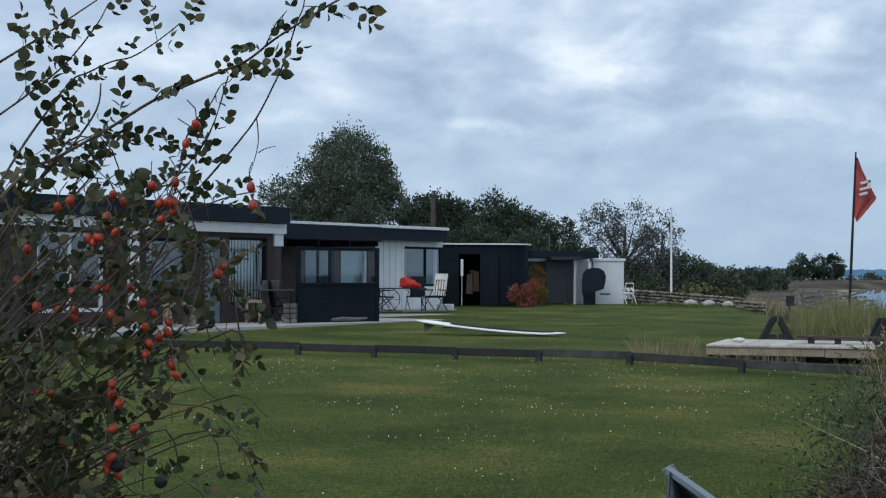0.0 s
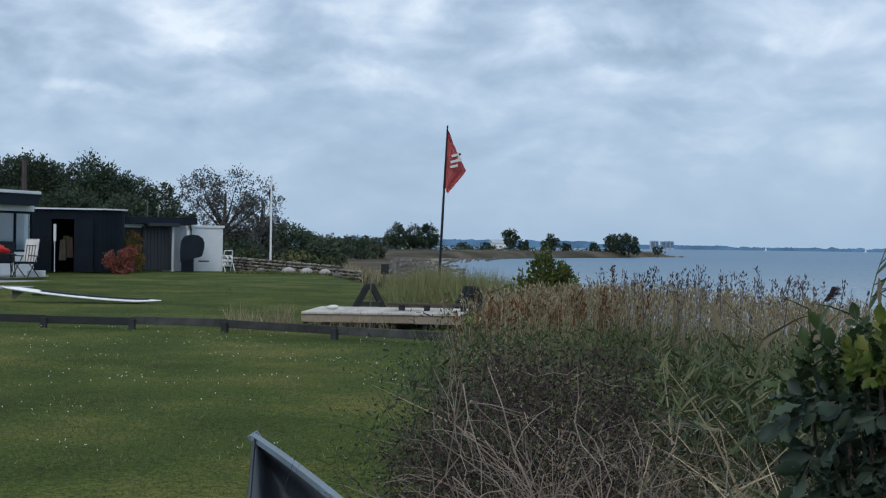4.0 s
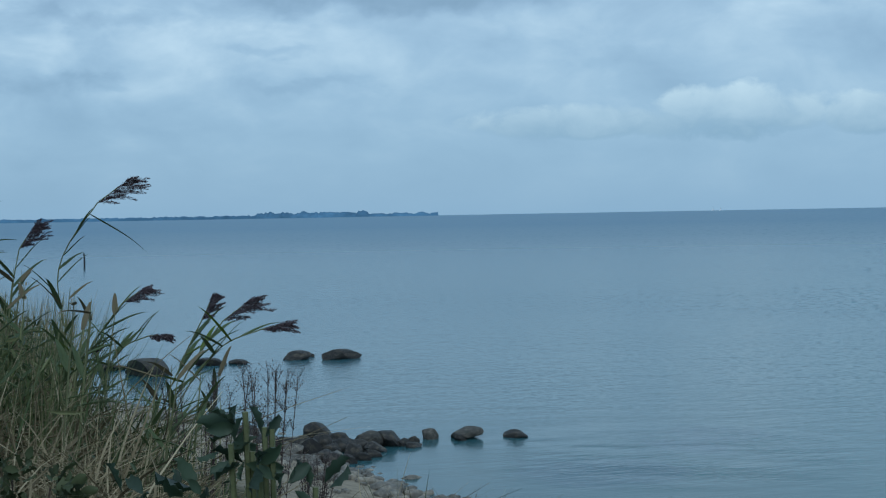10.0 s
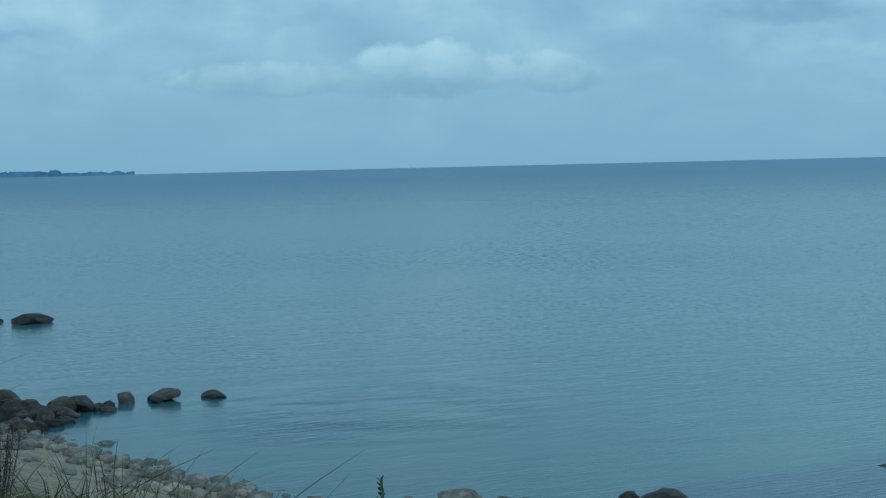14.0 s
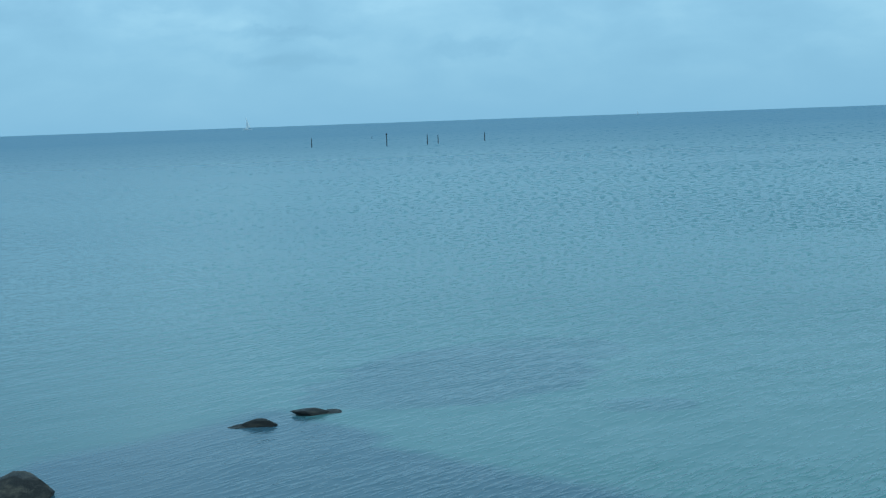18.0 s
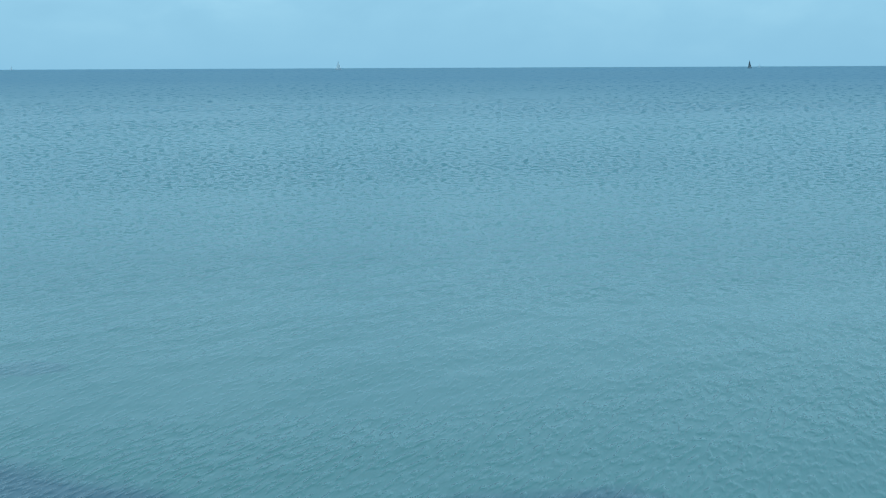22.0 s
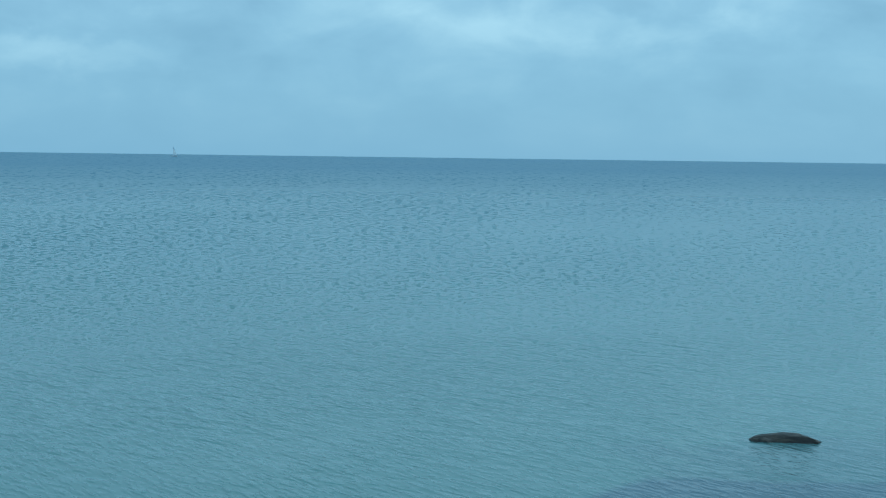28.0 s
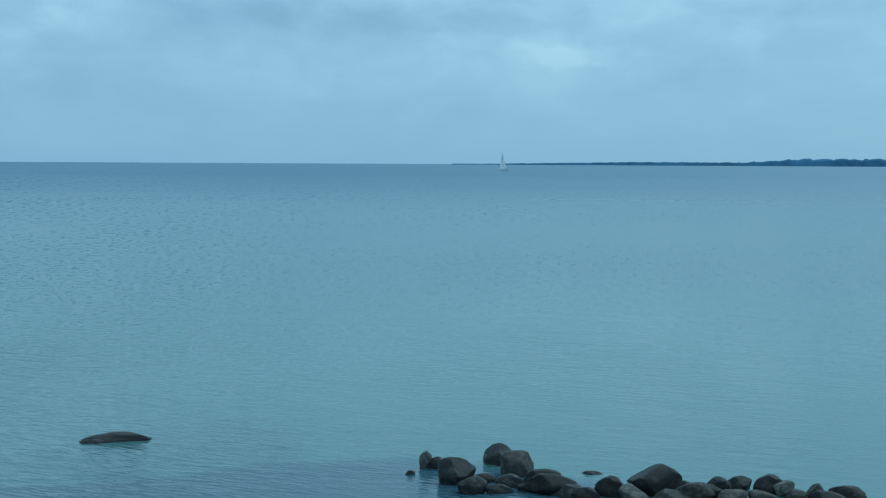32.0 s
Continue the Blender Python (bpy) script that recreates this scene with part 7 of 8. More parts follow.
rng = np.random.default_rng(17)
N = 3000
az, d = rng.uniform(15.6, 34, N), rng.uniform(8.5, 14.5, N)
top = 3.2 + skyline(az) * d - np.abs(rng.normal(0, 0.14, N))
stems("reed_straw", rng, az, d, 0, top, N, 0.010, M["straw"], "pale dry reed and grass stems on the bank", 0.10)
N = 4200
az, d = rng.uniform(15.2, 34, N), rng.uniform(7.0, 13.5, N)
top = 3.2 + skyline(az) * d - np.abs(rng.normal(0.05, 0.22, N)) - 0.05
stems("reed_growth", rng, az, d, 0, top, N, 0.013, M["reed_leaf"], "green reed and sedge leaves on the bank", 0.20)


def herb_leaves(name, mat, n, a0, a1, d0, d1, lo, hi, size, label, seed, upward=0.6, aspect=0.45, tv=LEAF_V, tf=LEAF_F, clump=0.28):
    """Leafy herbs: leaves gathered on unseen stalks, at heights between lo and hi under the skyline."""
    r = np.random.default_rng(seed)
    k = max(8, n // 14)
    az, d = r.uniform(a0, a1, k), r.uniform(d0, d1, k)
    x, y = d * np.sin(np.radians(az)), d * np.cos(np.radians(az))
    ceiling = 3.2 + skyline(az) * d
    g = ground_z(x, y)
    z = g + (ceiling - g) * r.uniform(lo, hi, k)
    pick = r.integers(0, k, n)
    p = np.stack([x, y, z], 1)[pick] + r.normal(size=(n, 3)) * np.array([clump * 0.5, clump * 0.5, clump])
    p[:, 2] = np.minimum(p[:, 2], ceiling[pick] * hi ** 0.3 - np.abs(r.normal(0, 0.08, n)) + (0.1 if hi > 0.9 else -size))
    dirs = rand_dirs(r, n, upward)
    s = size * r.uniform(0.5, 1.3, n)
    me = swarm(name, p, dirs, s, s * aspect, mat, tv, tf, r)
    return tagged(new(name, me), label, "herbs", kind="stuff")


herb_leaves("green_herbs", M["scrub"], 17000, 14.9, 33, 6.6, 12.5, 0.15, 0.80, 0.055, "dense green herbs covering the bank", 41, 0.6, 0.4)
herb_leaves("green_herbs", M["scrub"], 4200, 14.6, 22, 7.0, 9.2, 0.40, 0.84, 0.030, "leafy green weeds on the bank", 50)
herb_leaves("green_herbs", M["reed_leaf"], 2600, 19, 31, 5.4, 9, 0.3, 0.82, 0.13, "long green leaves among the herbs", 42, 0.5, 0.15)


def headed_stems(name, mat, a0, a1, d0, d1, n, width, head_mat, head, label, seed, lean=0.08, above=0.0):
    """Stems that each carry an upright seed head at the tip."""
    r = np.random.default_rng(seed)
    az, d = r.uniform(a0, a1, n), r.uniform(d0, d1, n)
    x, y = d * np.sin(np.radians(az)), d * np.cos(np.radians(az))
    z = ground_z(x, y)
    h = np.maximum(3.2 + skyline(az) * d + above - np.abs(r.normal(0, 0.10, n)) - z, 0.2)
    dirs = np.stack([r.normal(lean * 0.6, lean, n), r.normal(0, lean, n), np.ones(n)], 1)
    spin = r.uniform(-3, 3, n)
    unit = dirs / np.linalg.norm(dirs, axis=1, keepdims=True)
    o = tagged(new(name, swarm(name, np.stack([x, y, z], 1), dirs, h, np.full(n, width), mat, np.array([(-.5, 0, 0), (.5, 0, 0), (.3, 1, 0), (-.3, 1, 0)]), [(0, 1, 2, 3)], r, spin)), label, "grass", kind="stuff")
    k = 12
    tip = np.repeat(np.stack([x, y, z], 1) + unit * h[:, None], k, 0)
    p = tip - np.repeat(unit, k, 0) * (r.random((n * k, 1)) * head) + r.normal(size=(n * k, 3)) * head * 0.09
    dd = np.repeat(unit, k, 0) + r.normal(size=(n * k, 3)) * 0.35
    q = new(name + "_head", swarm(name + "_head", p, dd, np.full(n * k, head * 0.24), np.full(n * k, head * 0.11), head_mat, SMALL_V, SMALL_F, r))
    q.parent = o
    tagged(q, kind="stuff")


headed_stems("rust_dock", M["rust"], 15.9, 22.0, 9, 13, 170, 0.006, M["rust"], 0.16, "rust-brown dock stems with seed heads", 43)
headed_stems("pale_reed", M["straw"], 16.5, 31, 9, 14.5, 1100, 0.006, M["straw"], 0.13, "pale dry reed stems with feathery heads", 44, 0.10, 0.05)
headed_stems("dark_weed", M["mug"], 21.0, 29.5, 8.5, 12, 130, 0.006, M["mug"], 0.11, "dark thin weed stems standing above the bank", 45, 0.14, 0.18)


M["brown_leaf"] = leaf_material("purple_brown_dead_leaf", (0.030, 0.021, 0.023), (0.055, 0.038, 0.040), (0.095, 0.066, 0.060), 0.9, 0.1, 0.1)
M["leaf_deep"] = leaf_material("blue_green_leaf", (0.032, 0.052, 0.038), (0.056, 0.084, 0.058), (0.086, 0.124, 0.080), 0.5, 0.3)
M["purple_twig"] = material("purple_brown_twig", (0.043, 0.031, 0.032), 0.9, 0.3, 8, 80, 0.3)


def twig_shrub(az, d, half, z0, z1, n, seed, mat, label, rad=0.004):
    """A shrub of bare forking twigs."""
    base = on(az, d)
    t = thing("bare_shrub", Matrix.Translation(base), label, "shrub", "bare shrubs on the bank")
    r = random.Random(seed)
    bend = 0.42 if rad < 0.0035 else 0.54

    def fork(bm, p, u, length, thick, depth):
        q, line = p.copy(), [p.copy()]
        for i in range(4):
            if q.z > z1 - base.z - 0.06 or abs(q.x) > half * 1.1:
                u = Vector((-u.x if abs(q.x) > half else u.x, u.y, -abs(u.z) * 0.4))
            u = (u + Vector((r.uniform(-bend, bend), r.uniform(-.4, .4), r.uniform(-.7, .6) * bend))).normalized()
            q = q + u * length / 4
            line.append(q.copy())
        tube(line, [thick * (1 - 0.14 * i) for i in range(5)], 4 if depth else 3, bm)
        if depth and q.z < z1 - base.z:
            for k in range(r.choice((2, 2, 3))):
                i = r.randrange(1, 5)
                v = (u + Vector((r.uniform(-1, 1), r.uniform(-.8, .8), r.uniform(-.5, .7))) * 0.85).normalized()
                fork(bm, line[i], v, length * r.uniform(0.5, 0.75), thick * 0.62, depth - 1)

    for k in range(n):
        e = Vector((r.uniform(-half, half), r.uniform(-0.5, 0.5), r.uniform(z0, z1) - base.z))
        e.z -= 0.5 * abs(e.x / half) ** 2 * (z1 - base.z) * 0.5
        s = Vector((e.x * 0.5, r.uniform(-.2, .2), -0.05))
        bm = bmesh.new()
        fork(bm, s, (e - s).normalized(), (e - s).length * (0.5 if rad < 0.0035 else 0.66), rad, 3)
        part("branch", bm, mat, t)


twig_shrub(18.6, 4.9, 0.66, 2.3, 2.95, 210, 3, M["purple_twig"], "dense bare purple-brown shrub at the lawn's edge", 0.003)
twig_shrub(20.0, 4.3, 0.46, 2.2, 2.8, 105, 4, M["dry_twig"], "dry pale forking twigs before the bare shrub", 0.0047)
twig_shrub(22.5, 4.3, 0.46, 2.2, 2.75, 65, 5, M["dry_twig"], "dry pale forking twigs before the bare shrub", 0.0046)
twig_shrub(19.4, 4.2, 0.32, 2.45, 2.88, 20, 6, M["dry_twig"], "stout pale dead branches before the bare shrub", 0.0056)
twig_shrub(21.2, 4.25, 0.36, 2.5, 2.95, 18, 9, M["dry_twig"], "stout pale dead branches before the bare shrub", 0.0056)
herb_leaves("edge_herbs", M["tree_b"], 3600, 13.6, 17.5, 5.0, 7.5, 0.2, 0.92, 0.022, "small dark leaves at the edge of the lawn", 46)
herb_leaves("brown_shrub", M["brown_leaf"], 26000, 13.6, 22.4, 4.6, 5.3, 0.30, 0.84, 0.017, "fuzzy purple-brown dead growth in the bare shrub", 48, 0.3, 0.5, SMALL_V, SMALL_F, 0.12)
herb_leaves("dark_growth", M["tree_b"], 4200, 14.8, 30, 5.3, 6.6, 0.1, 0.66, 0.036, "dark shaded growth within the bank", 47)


def tangle(name, area, n, length, width, mat, label, seed, fall=1.0, rise=0.9, foot=0.5):
    """Old stalks that bend over and cross one another; feet anywhere up to foot of the growth's height."""
    r = np.random.default_rng(seed)
    x, y = area(r, n)
    n = len(x)
    z = ground_z(x, y) + r.random(n) * foot
    u0 = r.normal(size=(n, 3)) * 0.55
    u0[:, 2] = rise * r.uniform(0.5, 1.2, n)
    u0 /= np.linalg.norm(u0, axis=1, keepdims=True)
    sag = r.normal(size=(n, 3)) * 0.5
    sag[:, 2] = -np.abs(r.normal(0.35, 0.3, n)) * fall
    L = length * r.uniform(0.35, 1.25, n)
    p0 = np.stack([x, y, z], 1)
    out = np.stack([x, y, np.zeros(n)], 1)
    side = np.cross(u0, out)
    side /= np.linalg.norm(side, axis=1, keepdims=True)
    w = width * r.uniform(0.6, 1.5, n)
    V = []
    for k in range(6):
        t = k / 5
        c = p0 + (u0 * t + sag * t * t) * L[:, None]
        ww = (side * (w * (0.5 - 0.42 * t ** 2))[:, None])
        V += [c - ww, c + ww]
    V = np.stack(V, 1).reshape(-1, 3)
    b = np.arange(n)[:, None] * 12
    F = np.concatenate([np.concatenate([b + 2 * k, b + 2 * k + 1, b + 2 * k + 3, b + 2 * k + 2], 1) for k in range(5)])
    return tagged(new(name, mesh_of(name, V, F.tolist(), mat)), label, "grass", kind="stuff")


M["old_straw"] = leaf_material("greyed_dry_stalks", (0.085, 0.070, 0.044), (0.22, 0.18, 0.115), (0.46, 0.39, 0.27), 0.9, 0.15, 0.15)
M["bright_straw"] = leaf_material("bright_straw", (0.13, 0.108, 0.060), (0.27, 0.225, 0.140), (0.44, 0.37, 0.25), 0.85)
M["sedge"] = leaf_material("dull_green_sedge", (0.030, 0.040, 0.018), (0.055, 0.072, 0.032), (0.10, 0.115, 0.055), 0.7)
tangle("dry_stalks", wedge(19, 37, 4.4, 8.6), 5600, 0.56, 0.0075, M["old_straw"], "tangled dry stalks low on the bank", 27, foot=0.75)
tangle("sedge_tangle", wedge(18, 37, 4.8, 8.8), 1700, 0.55, 0.010, M["sedge"], "dull green sedge hanging over the bank", 28, foot=0.7)
tangle("dry_stalks", wedge(36, 44, 7.4, 9.2), 700, 0.24, 0.006, M["old_straw"], "tangled dry stalks above the beach", 29, foot=0.2)
tangle("dry_stalks", wedge(30.5, 38, 4.8, 7.6), 5200, 0.46, 0.007, M["bright_straw"], "bright dry stalks fallen over the bank", 31, foot=0.55)
tangle("dry_stalks", wedge(30.8, 37.5, 4.5, 5.6), 2600, 0.42, 0.0065, M["bright_straw"], "bright dry stalks fallen over the bank", 32, rise=0.6, foot=0.62)
tangle("beach_weeds", wedge(45.5, 53.5, 7.6, 9.4), 300, 0.55, 0.006, M["old_straw"], "thin dry weeds at the top of the beach", 33, fall=0.5, rise=1.3, foot=0.1)
tangle("beach_weeds", wedge(44.5, 52, 7.6, 9.0), 160, 0.5, 0.008, M["sedge"], "thin green weeds at the top of the beach", 34, fall=0.5, rise=1.3, foot=0.1)
tangle("edge_tangle", wedge(13.0, 24, 4.0, 5.0), 900, 0.5, 0.005, M["old_straw"], "dry stalks fallen through the bare shrub", 30, foot=0.7)
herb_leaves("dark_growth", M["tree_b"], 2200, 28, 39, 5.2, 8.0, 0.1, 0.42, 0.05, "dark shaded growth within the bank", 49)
rng = np.random.default_rng(27)
N = 220
az, d = rng.uniform(27, 40, N), rng.uniform(6.5, 8.6, N)
stems("reed_bed", rng, az, d, 0, 3.2 + np.tan(np.radians(np.interp(az, [27, 33, 36, 40], [-1.5, -2.4, -4.2, -6]) - np.abs(rng.normal(0, 1.2, N)))) * d, N, 0.012, M["reed_leaf"], "green reed leaves by the shore", 0.25)
N = 170
az, d = rng.uniform(29, 40, N), rng.uniform(5.8, 8.4, N)
stems("reed_bed", rng, az, d, 0, 3.2 + np.tan(np.radians(np.interp(az, [29, 33, 40], [-3, -3.6, -7]) - np.abs(rng.normal(0, 1.5, N)))) * d, N, 0.007, M["straw"], "dry reed stems by the shore", 0.3)


# reeds with plumes: tip and foot of the plume, a bend, a low point of the stem
REEDS = [
    ((5.01, 6.61, 3.47), (4.82, 6.75, 3.29), (4.65, 6.86, 2.95), (4.66, 6.82, 2.45), 1.0), ((4.48, 7.21, 3.39), (4.40, 7.26, 3.24), (4.33, 7.30, 2.96), (4.28, 7.29, 2.46), 0.7), ((4.59, 6.91, 3.24), (4.49, 6.97, 3.06), (4.45, 6.99, 2.81), (4.41, 6.97, 2.40), 0.95),
    ((4.80, 6.26, 2.89), (4.68, 6.35, 2.79), (4.54, 6.43, 2.57), (4.43, 6.46, 2.27), 0.8), ((5.05, 6.07, 2.86), (4.98, 6.11, 2.69), (4.88, 6.16, 2.47), (4.75, 6.21, 2.11), 0.85), ((5.15, 5.84, 2.84), (5.00, 5.97, 2.69), (4.85, 6.06, 2.45), (4.70, 6.12, 2.07), 1.0),
]
REEDS_2 = [
    ((5.20, 5.65, 2.69), (5.07, 5.77, 2.65), (4.89, 5.91, 2.54), (4.69, 6.01, 2.17), 0.8), ((4.86, 6.19, 2.62), (4.77, 6.27, 2.62), (4.64, 6.35, 2.54), (4.53, 6.39, 2.26), 0.6), ((4.69, 6.57, 2.56), (4.63, 6.60, 2.54), (4.54, 6.65, 2.41), (4.48, 6.66, 2.19), 0.5),
    ((4.28, 7.57, 3.02), (4.22, 7.60, 2.92), (4.19, 7.61, 2.73), (4.18, 7.59, 2.41), 0.5), ((4.48, 7.33, 3.01), (4.45, 7.34, 2.85), (4.43, 7.34, 2.68), (4.42, 7.31, 2.32), 0.6),
]


def reed_leaf(p, d, L, w, r):
    """A long ribbon that droops from the stem."""
    bm = bmesh.new()
    d = Vector(d).normalized()
    side = d.cross(Vector((0, 0, 1))).normalized()
    rows = []
    for i in range(8):
        u = i / 7
        c = Vector(p) + d * L * u + Vector((0, 0, -0.10 * L * u * u - 0.12 * L * max(0, u - 0.6) ** 2 * 3 * r.uniform(0.9, 1.1)))
        ww = w * (1 - u) ** 0.6 * (0.6 + 0.8 * min(u * 4, 1)) * 0.5 + 0.0005
        rows.append([bm.verts.new(c - side * ww), bm.verts.new(c + Vector((0, 0, -ww * 0.5))), bm.verts.new(c + side * ww)])
    for a, b in zip(rows, rows[1:]):
        bm.faces.new((a[0], a[1], b[1], b[0]))
        bm.faces.new((a[1], a[2], b[2], b[1]))
    return bm


def reed(tip, foot, bend, low, fat, seed):
    r, rg = random.Random(seed), np.random.default_rng(seed)
    tip, foot, bend, low = (Vector(v) for v in (tip, foot, bend, low))
    root = Vector((low.x - 0.1, low.y, gz(low.x - 0.1, low.y)))
    t = thing("reed", Matrix.Translation(root), "tall green reed bending under a purple-brown plume", "reed", "plumed reeds")
    line = smooth_line([root, low, bend, foot], 6)
    part("stem", tube([p - root for p in line] + [foot.lerp(tip, 0.5) - root], [0.0042] * 8 + [0.0032] * (len(line) - 8) + [0.0016], 6), M["reed_stem"], t, smooth=True)
    # plume: drooping side sprays, each of many fine spikelets
    axis = tip - foot
    L = axis.length
    n = int(2600 * fat)
    u = rg.random(n) ** 0.85
    k = rg.integers(0, 24, n)
    ku = (k + 0.5) / 24
    jit = np.random.default_rng(seed + 1).normal(size=(24, 3)) * 0.15
    lee = np.array([0.48, -0.35, -0.36])
    spread = L * (0.12 + 0.50 * np.sin(np.pi * np.clip(ku * 0.85 + 0.12, 0, 1))) * (0.65 + 0.35 * fat)
    base = np.array(foot - root)[None] + np.array(axis)[None] * ku[:, None] * 0.66
    out = np.array(axis.normalized())[None] * 0.80 + lee[None] * 0.55 + jit[k]
    p = base + out * (u * spread)[:, None] + rg.normal(size=(n, 3)) * (0.0045 * np.sin(np.pi * np.clip(u * 0.85 + 0.1, 0, 1)))[:, None]
    p[:, 2] -= 0.16 * spread * u * u
    me = swarm("plume", p, out + rg.normal(size=(n, 3)) * 0.3, np.full(n, 0.014), np.full(n, 0.0036), M["plume"], SMALL_V, SMALL_F, rg)
    o = new("plume", me)
    o.parent = t
    tagged(o, "feathery purple-brown seed plume")
    for i in range(12):
        q = line[int(len(line) * (0.2 + 0.055 * i))]
        an = r.uniform(-0.6, 1.2)
        dd = Vector((math.cos(an), -math.sin(an) * 0.7, r.uniform(0.3, 1.3)))
        if r.random() < 0.35:
            dd.x *= -1
        part("leaf", reed_leaf(q - root, dd, r.uniform(0.16, 0.32), r.uniform(0.022, 0.036), r), M["reed_leaf"] if r.random() < 0.85 else M["leaf_yellow"], t)
    return t


reeds = [reed(*row, 400 + i) for i, row in enumerate(REEDS + REEDS_2)]
# single leaves that stand out: one hanging below the tallest plume, two yellow ones on its neighbour
for k, p, way, long, wide, mat in ((0, (4.78, 6.77, 3.24), (0.62, -0.45, -0.42), 0.34, 0.034, "reed_leaf"), (1, (4.39, 7.26, 3.08), (0.7, -0.4, 0.22), 0.24, 0.034, "leaf_yellow"), (1, (4.37, 7.27, 3.00), (0.7, -0.4, 0.30), 0.22, 0.030, "leaf_yellow")):
    base_at = reeds[k].matrix_world.translation
    part("leaf", reed_leaf(Vector(p) - base_at, way, long, wide, random.Random(k)), M[mat], reeds[k], "yellowing leaf" if mat == "leaf_yellow" else "drooping leaf")


def leafy_reed(az, d, slope, seed):
    """A reed without a plume: a stem set with long leaves."""
    r = random.Random(seed)
    root = on(az, d)
    top = Vector((root.x + r.uniform(0.02, 0.16), root.y - r.uniform(0, 0.1), EYE_Z + math.tan(radians(slope)) * d))
    t = thing("leafy_reed", Matrix.Translation(root), "green reed stem set with long pointed leaves", "reed", "leafy reeds")
    line = smooth_line([root, root.lerp(top, 0.5) + Vector((-0.02, 0, 0)), top], 8)
    part("stem", tube([p - root for p in line], [0.0045] * (len(line) - 3) + [0.003, 0.002, 0.001], 5), M["reed_stem"], t)
    for i in range(9):
        q = line[int(len(line) * (0.25 + 0.08 * i))]
        an = r.uniform(0, 6.28)
        dd = Vector((math.cos(an) + 0.25, -math.sin(an) * 0.8, r.uniform(0.15, 1.1)))
        part("leaf", reed_leaf(q - root, dd, r.uniform(0.15, 0.30), r.uniform(0.020, 0.032), r), M["reed_leaf"] if i % 4 else M["old_straw"], t)


rq = random.Random(8)
for i in range(38):
    az = rq.uniform(24.5, 38.5) if i < 24 else rq.gauss(33.6, 2.0)
    leafy_reed(az, rq.uniform(6.3, 8.3), float(np.interp(az, [24, 31, 34, 39], [-2.2, -1.3, -2.4, -5.0])) - abs(rq.gauss(0, 1.1)), 500 + i)


def broad_bush(name, loc, blobs, n, size, mat, label, seed, yellow=0.0, stems_n=8):
    """A shrub of large broad leaves on forking stems."""
    t = leafy(name, loc, label, "shrub", np.random.default_rng(seed), blobs, n, size, mat, None, RUGOSE_V, RUGOSE_F, 0.25, M["leaf_yellow"], yellow)
    r = random.Random(seed)
    for k in range(stems_n):
        b = r.choice(blobs)
        e = Vector((b[0] + r.uniform(-.5, .5) * b[3], b[1] + r.uniform(-.5, .5) * b[4], b[2] + r.uniform(-.2, .7) * b[5]))
        part("stem", tube(smooth_line([(e.x * 0.3, e.y * 0.3, 0), e * 0.55 + Vector((0.03, 0, 0.05)), e], 4), 0.0032, 5), M["reed_stem"], t)
    return t


def pinnate_bush(name, loc, blobs, n, size, mat, label, seed, droop=0.1, stems_n=8):
    """A shrub rose: leaves of paired leaflets gathered on forking stems."""
    t = thing(name, Matrix.Translation(loc), label, "shrub", "shrub roses on the bank")
    r, lv = random.Random(seed), Leaves()
    for k in range(n):
        b = r.choice(blobs)
        u = Vector((r.gauss(0, 1), r.gauss(-0.5, 0.8), r.gauss(0.25, 0.8))).normalized()
        c = Vector(b[:3])
        p = c + Vector((u.x * b[3], u.y * b[4], u.z * b[5])) * r.uniform(0.5, 1.0)
        v = u + Vector((r.uniform(-.5, .5), r.uniform(-.3, .1), r.uniform(-.5, .6) - droop))
        lv.pinnate(p, v, r, r.choice((2, 2, 3)), size * r.uniform(0.8, 1.2), size * 0.45)
        if k < stems_n:
            part("stem", tube(smooth_line([(p.x * 0.3, p.y * 0.3, -0.05), p * 0.55 + Vector((0.03, 0, 0.05)), p], 4), 0.003, 5), M["cane"], t)
        else:
            part("leaf_stalk", tube([c.lerp(p, 0.5), p, p + v.normalized() * size * 1.8], [0.0012, 0.0010, 0.0006], 3), M["cane"], t) if k % 3 == 0 else None
    lv.make("leaves", mat, t, np.random.default_rng(seed), "", RUGOSE_V, RUGOSE_F)
    return t


def spots(base, rows):
    """Leaf clumps from (bearing, reach, height, half width, half height), relative to a base."""
    out = []
    for az, d, z, w, h in rows:
        p = at(az, d, z) - base
        out.append((p.x, p.y, p.z, w, w, h))
    return out


b0 = on(30.2, 2.3)
pinnate_bush("rugosa_rose", b0, spots(b0, [(28.0, 2.42, 3.055, 0.026, 0.018), (29.0, 2.42, 3.06, 0.028, 0.018), (30.0, 2.41, 3.045, 0.028, 0.022), (28.3, 2.41, 3.01, 0.036, 0.024), (29.6, 2.41, 3.005, 0.044, 0.026), (30.7, 2.41, 3.015, 0.018, 0.022), (27.6, 2.41, 3.02, 0.018, 0.020), (28.8, 2.42, 2.975, 0.05, 0.02), (30.0, 2.42, 2.97, 0.04, 0.02)]), 105, 0.029, M["leaf_big"], "green shrub rose with broad ribbed leaflets", 61, 0.25, 8)
b1 = on(30.0, 2.22)
pinnate_bush("rugosa_rose", b1, spots(b1, [(29.6, 2.34, 3.045, 0.022, 0.017), (28.9, 2.33, 3.035, 0.017, 0.014), (30.4, 2.33, 3.03, 0.020, 0.015)]), 14, 0.031, M["leaf_yellow"], "yellow-green top shoots of a shrub rose", 62, -0.2, 4)
b2 = on(29.8, 2.26)
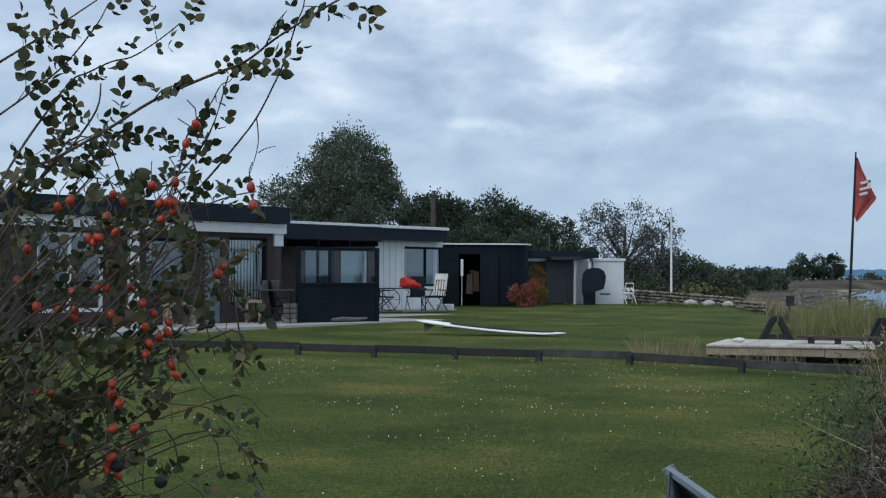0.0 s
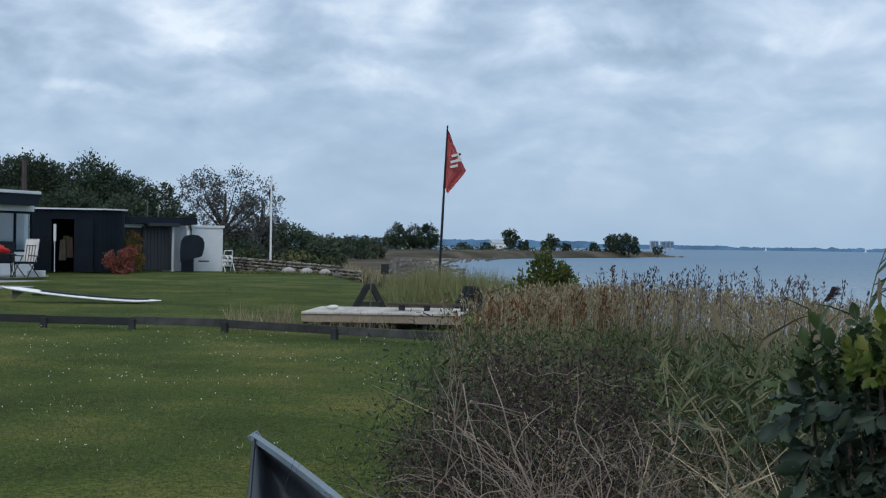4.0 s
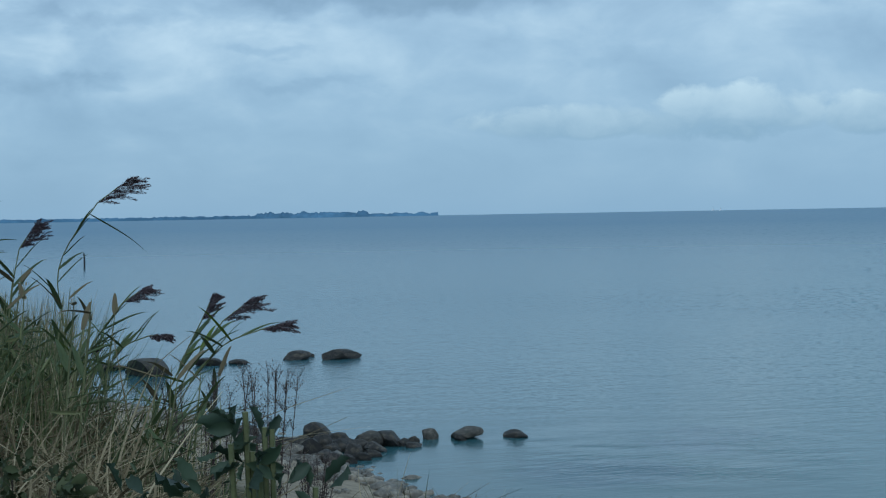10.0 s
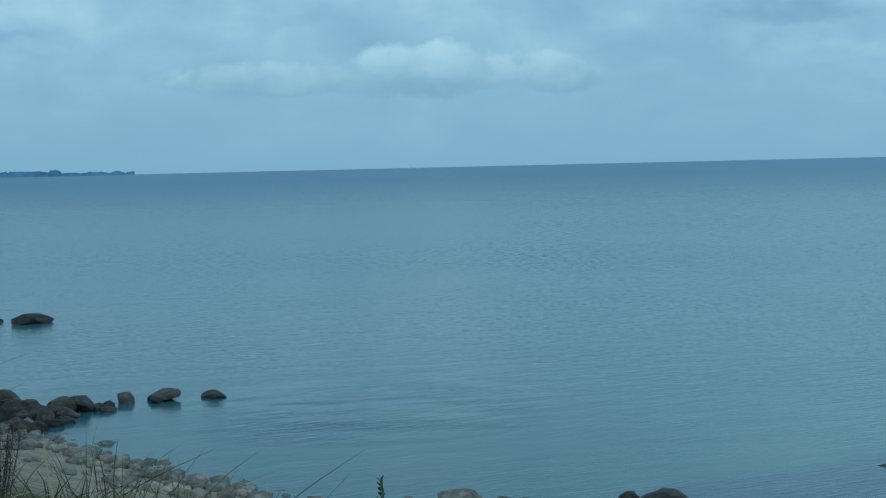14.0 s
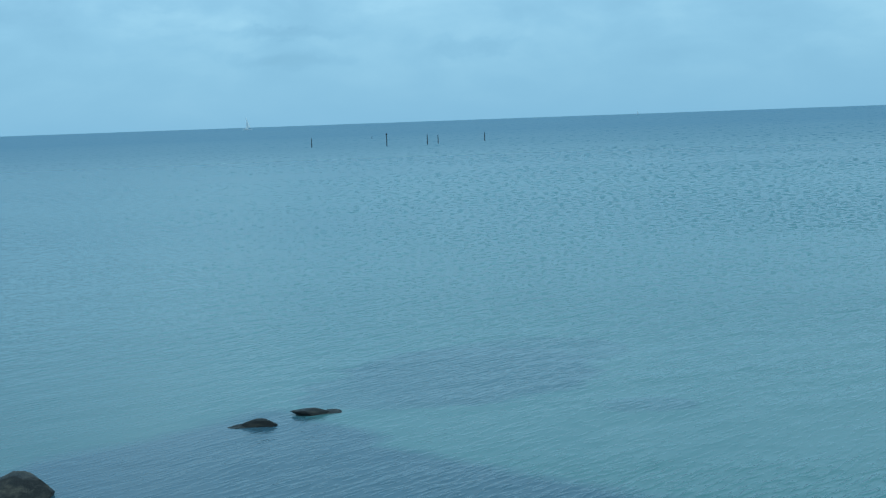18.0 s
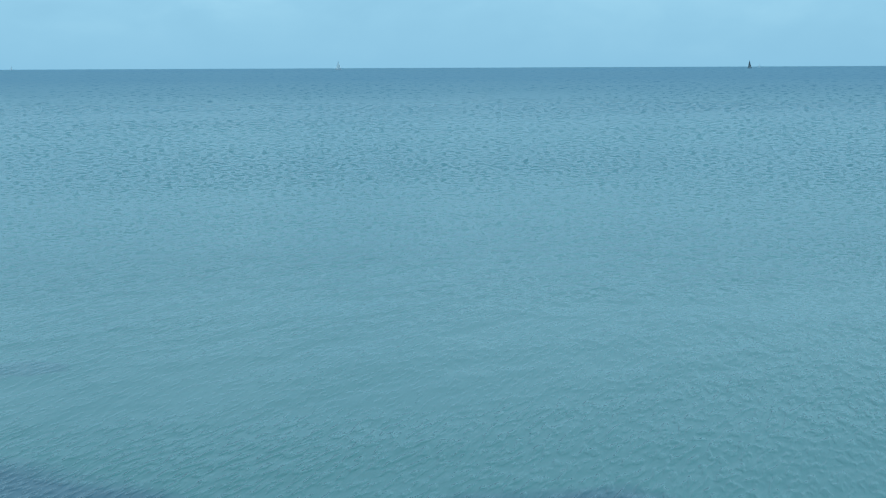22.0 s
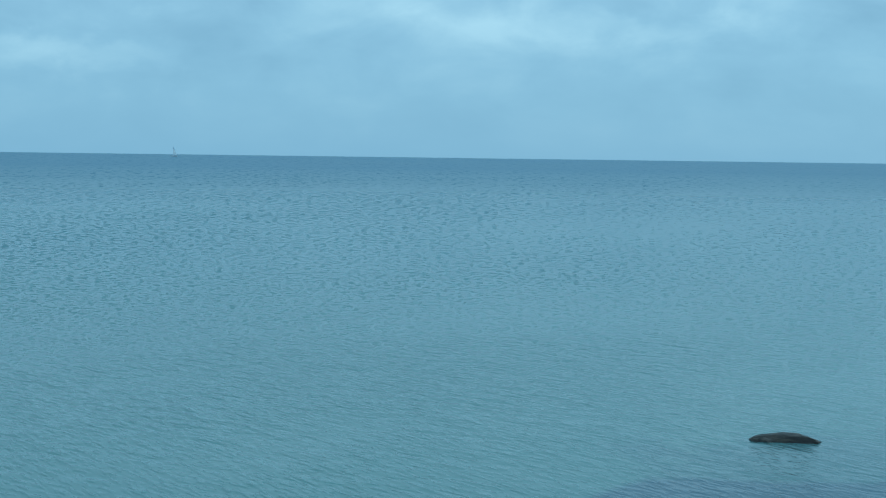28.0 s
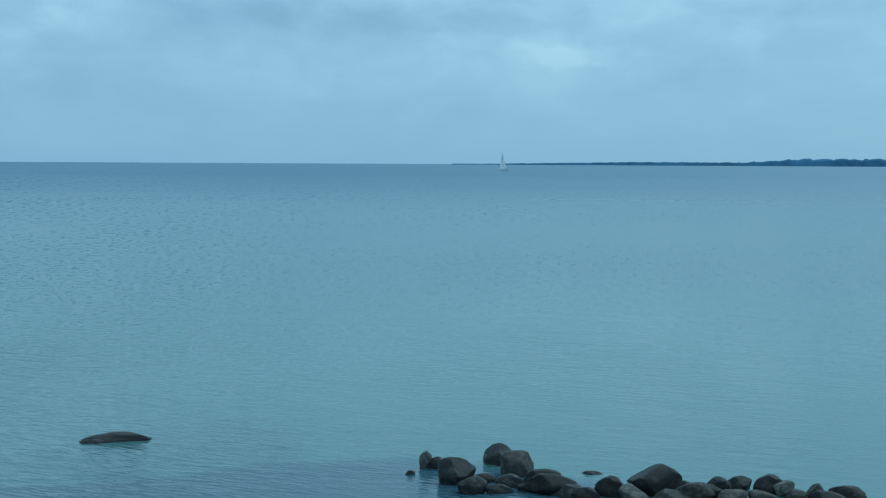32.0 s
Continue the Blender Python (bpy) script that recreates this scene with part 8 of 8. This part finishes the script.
pinnate_bush("rugosa_rose", b2, spots(b2, [(28.6, 2.33, 3.0, 0.04, 0.02), (29.7, 2.33, 2.995, 0.04, 0.02), (29.4, 2.35, 2.97, 0.031, 0.019), (28.0, 2.35, 2.955, 0.023, 0.019), (30.2, 2.34, 2.93, 0.031, 0.022), (29.1, 2.34, 2.91, 0.047, 0.023), (27.8, 2.34, 2.90, 0.023, 0.019), (30.2, 2.34, 2.88, 0.036, 0.023), (29.2, 2.34, 2.86, 0.055, 0.027)]), 110, 0.036, M["leaf_deep"], "dark blue-green shrub rose with drooping leaves", 63, 0.8, 8)
b4 = on(32.0, 5.0)
pinnate_bush("rugosa_rose", b4, spots(b4, [(33.0, 5.0, 2.36, 0.12, 0.08), (31.5, 4.2, 2.28, 0.16, 0.08)]), 30, 0.05, M["sedge"], "small dull green shrub rose among dry stalks", 65)
b3 = on(40.8, 1.8)
broad_bush("ivy_shoot", b3, spots(b3, [(41.7, 1.79, 3.00, 0.013, 0.013), (42.4, 1.78, 2.985, 0.011, 0.012), (41.2, 1.78, 2.975, 0.013, 0.011), (41.9, 1.78, 2.96, 0.02, 0.012), (38.2, 1.78, 2.93, 0.016, 0.006), (39.4, 1.78, 2.925, 0.02, 0.006), (40.5, 1.78, 2.93, 0.018, 0.008), (44.0, 1.78, 2.93, 0.012, 0.008), (42.8, 1.78, 2.93, 0.014, 0.008)]), 46, 0.036, M["leaf_deep"], "large dark leaves on a shoot close by", 64, 0.0, 7)


def mugwort(az, d, low, high, seed):
    base = on(az, d)
    t = thing("mugwort", Matrix.Translation(base), "purple-grey mugwort gone to seed on the bank", "herb", "mugwort plants")
    r, lv = random.Random(seed), Leaves()
    for k in range(11):
        e = Vector((r.uniform(-0.18, 0.2), r.uniform(-.1, .1), high - base.z - abs(r.gauss(0, 0.07))))
        s = Vector((e.x * 0.2, 0, 0))
        line = smooth_line([s, s.lerp(e, 0.5), e], 6)
        part("stem", tube(line, 0.0025, 4), M["mug_stem"], t)
        for q in range(70):
            i = r.randrange(len(line) // 2, len(line))
            p = line[i] + Vector((r.uniform(-.004, .004), r.uniform(-.004, .004), 0))
            u = Vector((r.uniform(-1, 1), r.uniform(-1, 1), r.uniform(0.7, 1.6))).normalized()
            for m in range(5):
                lv.add(p + u * 0.014 * m, u + Vector((r.uniform(-.5, .5), r.uniform(-.5, .5), 0.2)), 0.013, 0.005)
    lv.make("seed_spray", M["mug"], t, np.random.default_rng(seed), tv=SMALL_V, tf=SMALL_F)


M["mug_stem"] = material("mugwort_stem", (0.075, 0.055, 0.05), 0.9, 0.2, 20, 80, 0.1)
mugwort(41.4, 7.4, 1.6, 2.48, 71)
mugwort(39.2, 7.3, 1.6, 2.42, 72)
mugwort(43.0, 8.2, 1.2, 1.9, 74)


def beach_herb(az, d, top, seed):
    """A small upright herb: a stem with pairs of narrow leaves, longest in the middle."""
    base = on(az, d)
    t = thing("beach_herb", Matrix.Translation(base), "small grey-green herb with narrow leaves above the beach", "herb")
    r = random.Random(seed)
    H = top - base.z
    part("stem", tube([(0, 0, 0), (0.012, 0, H * 0.5), (0, 0, H)], [0.006, 0.005, 0.002], 5), M["reed_stem"], t)
    for k in range(13):
        f = 0.25 + 0.75 * k / 12
        for sg in (-1, 1):
            way = Vector((sg * r.uniform(0.8, 1.0), r.uniform(-.5, .5), 0.55 + 0.6 * f))
            part("leaf", reed_leaf((0.006 * sg, 0, H * f), way, 0.13 * (1.15 - f * 0.75), 0.022, r), M["leaf_deep"], t)


beach_herb(56.9, 11.4, 0.86, 73)
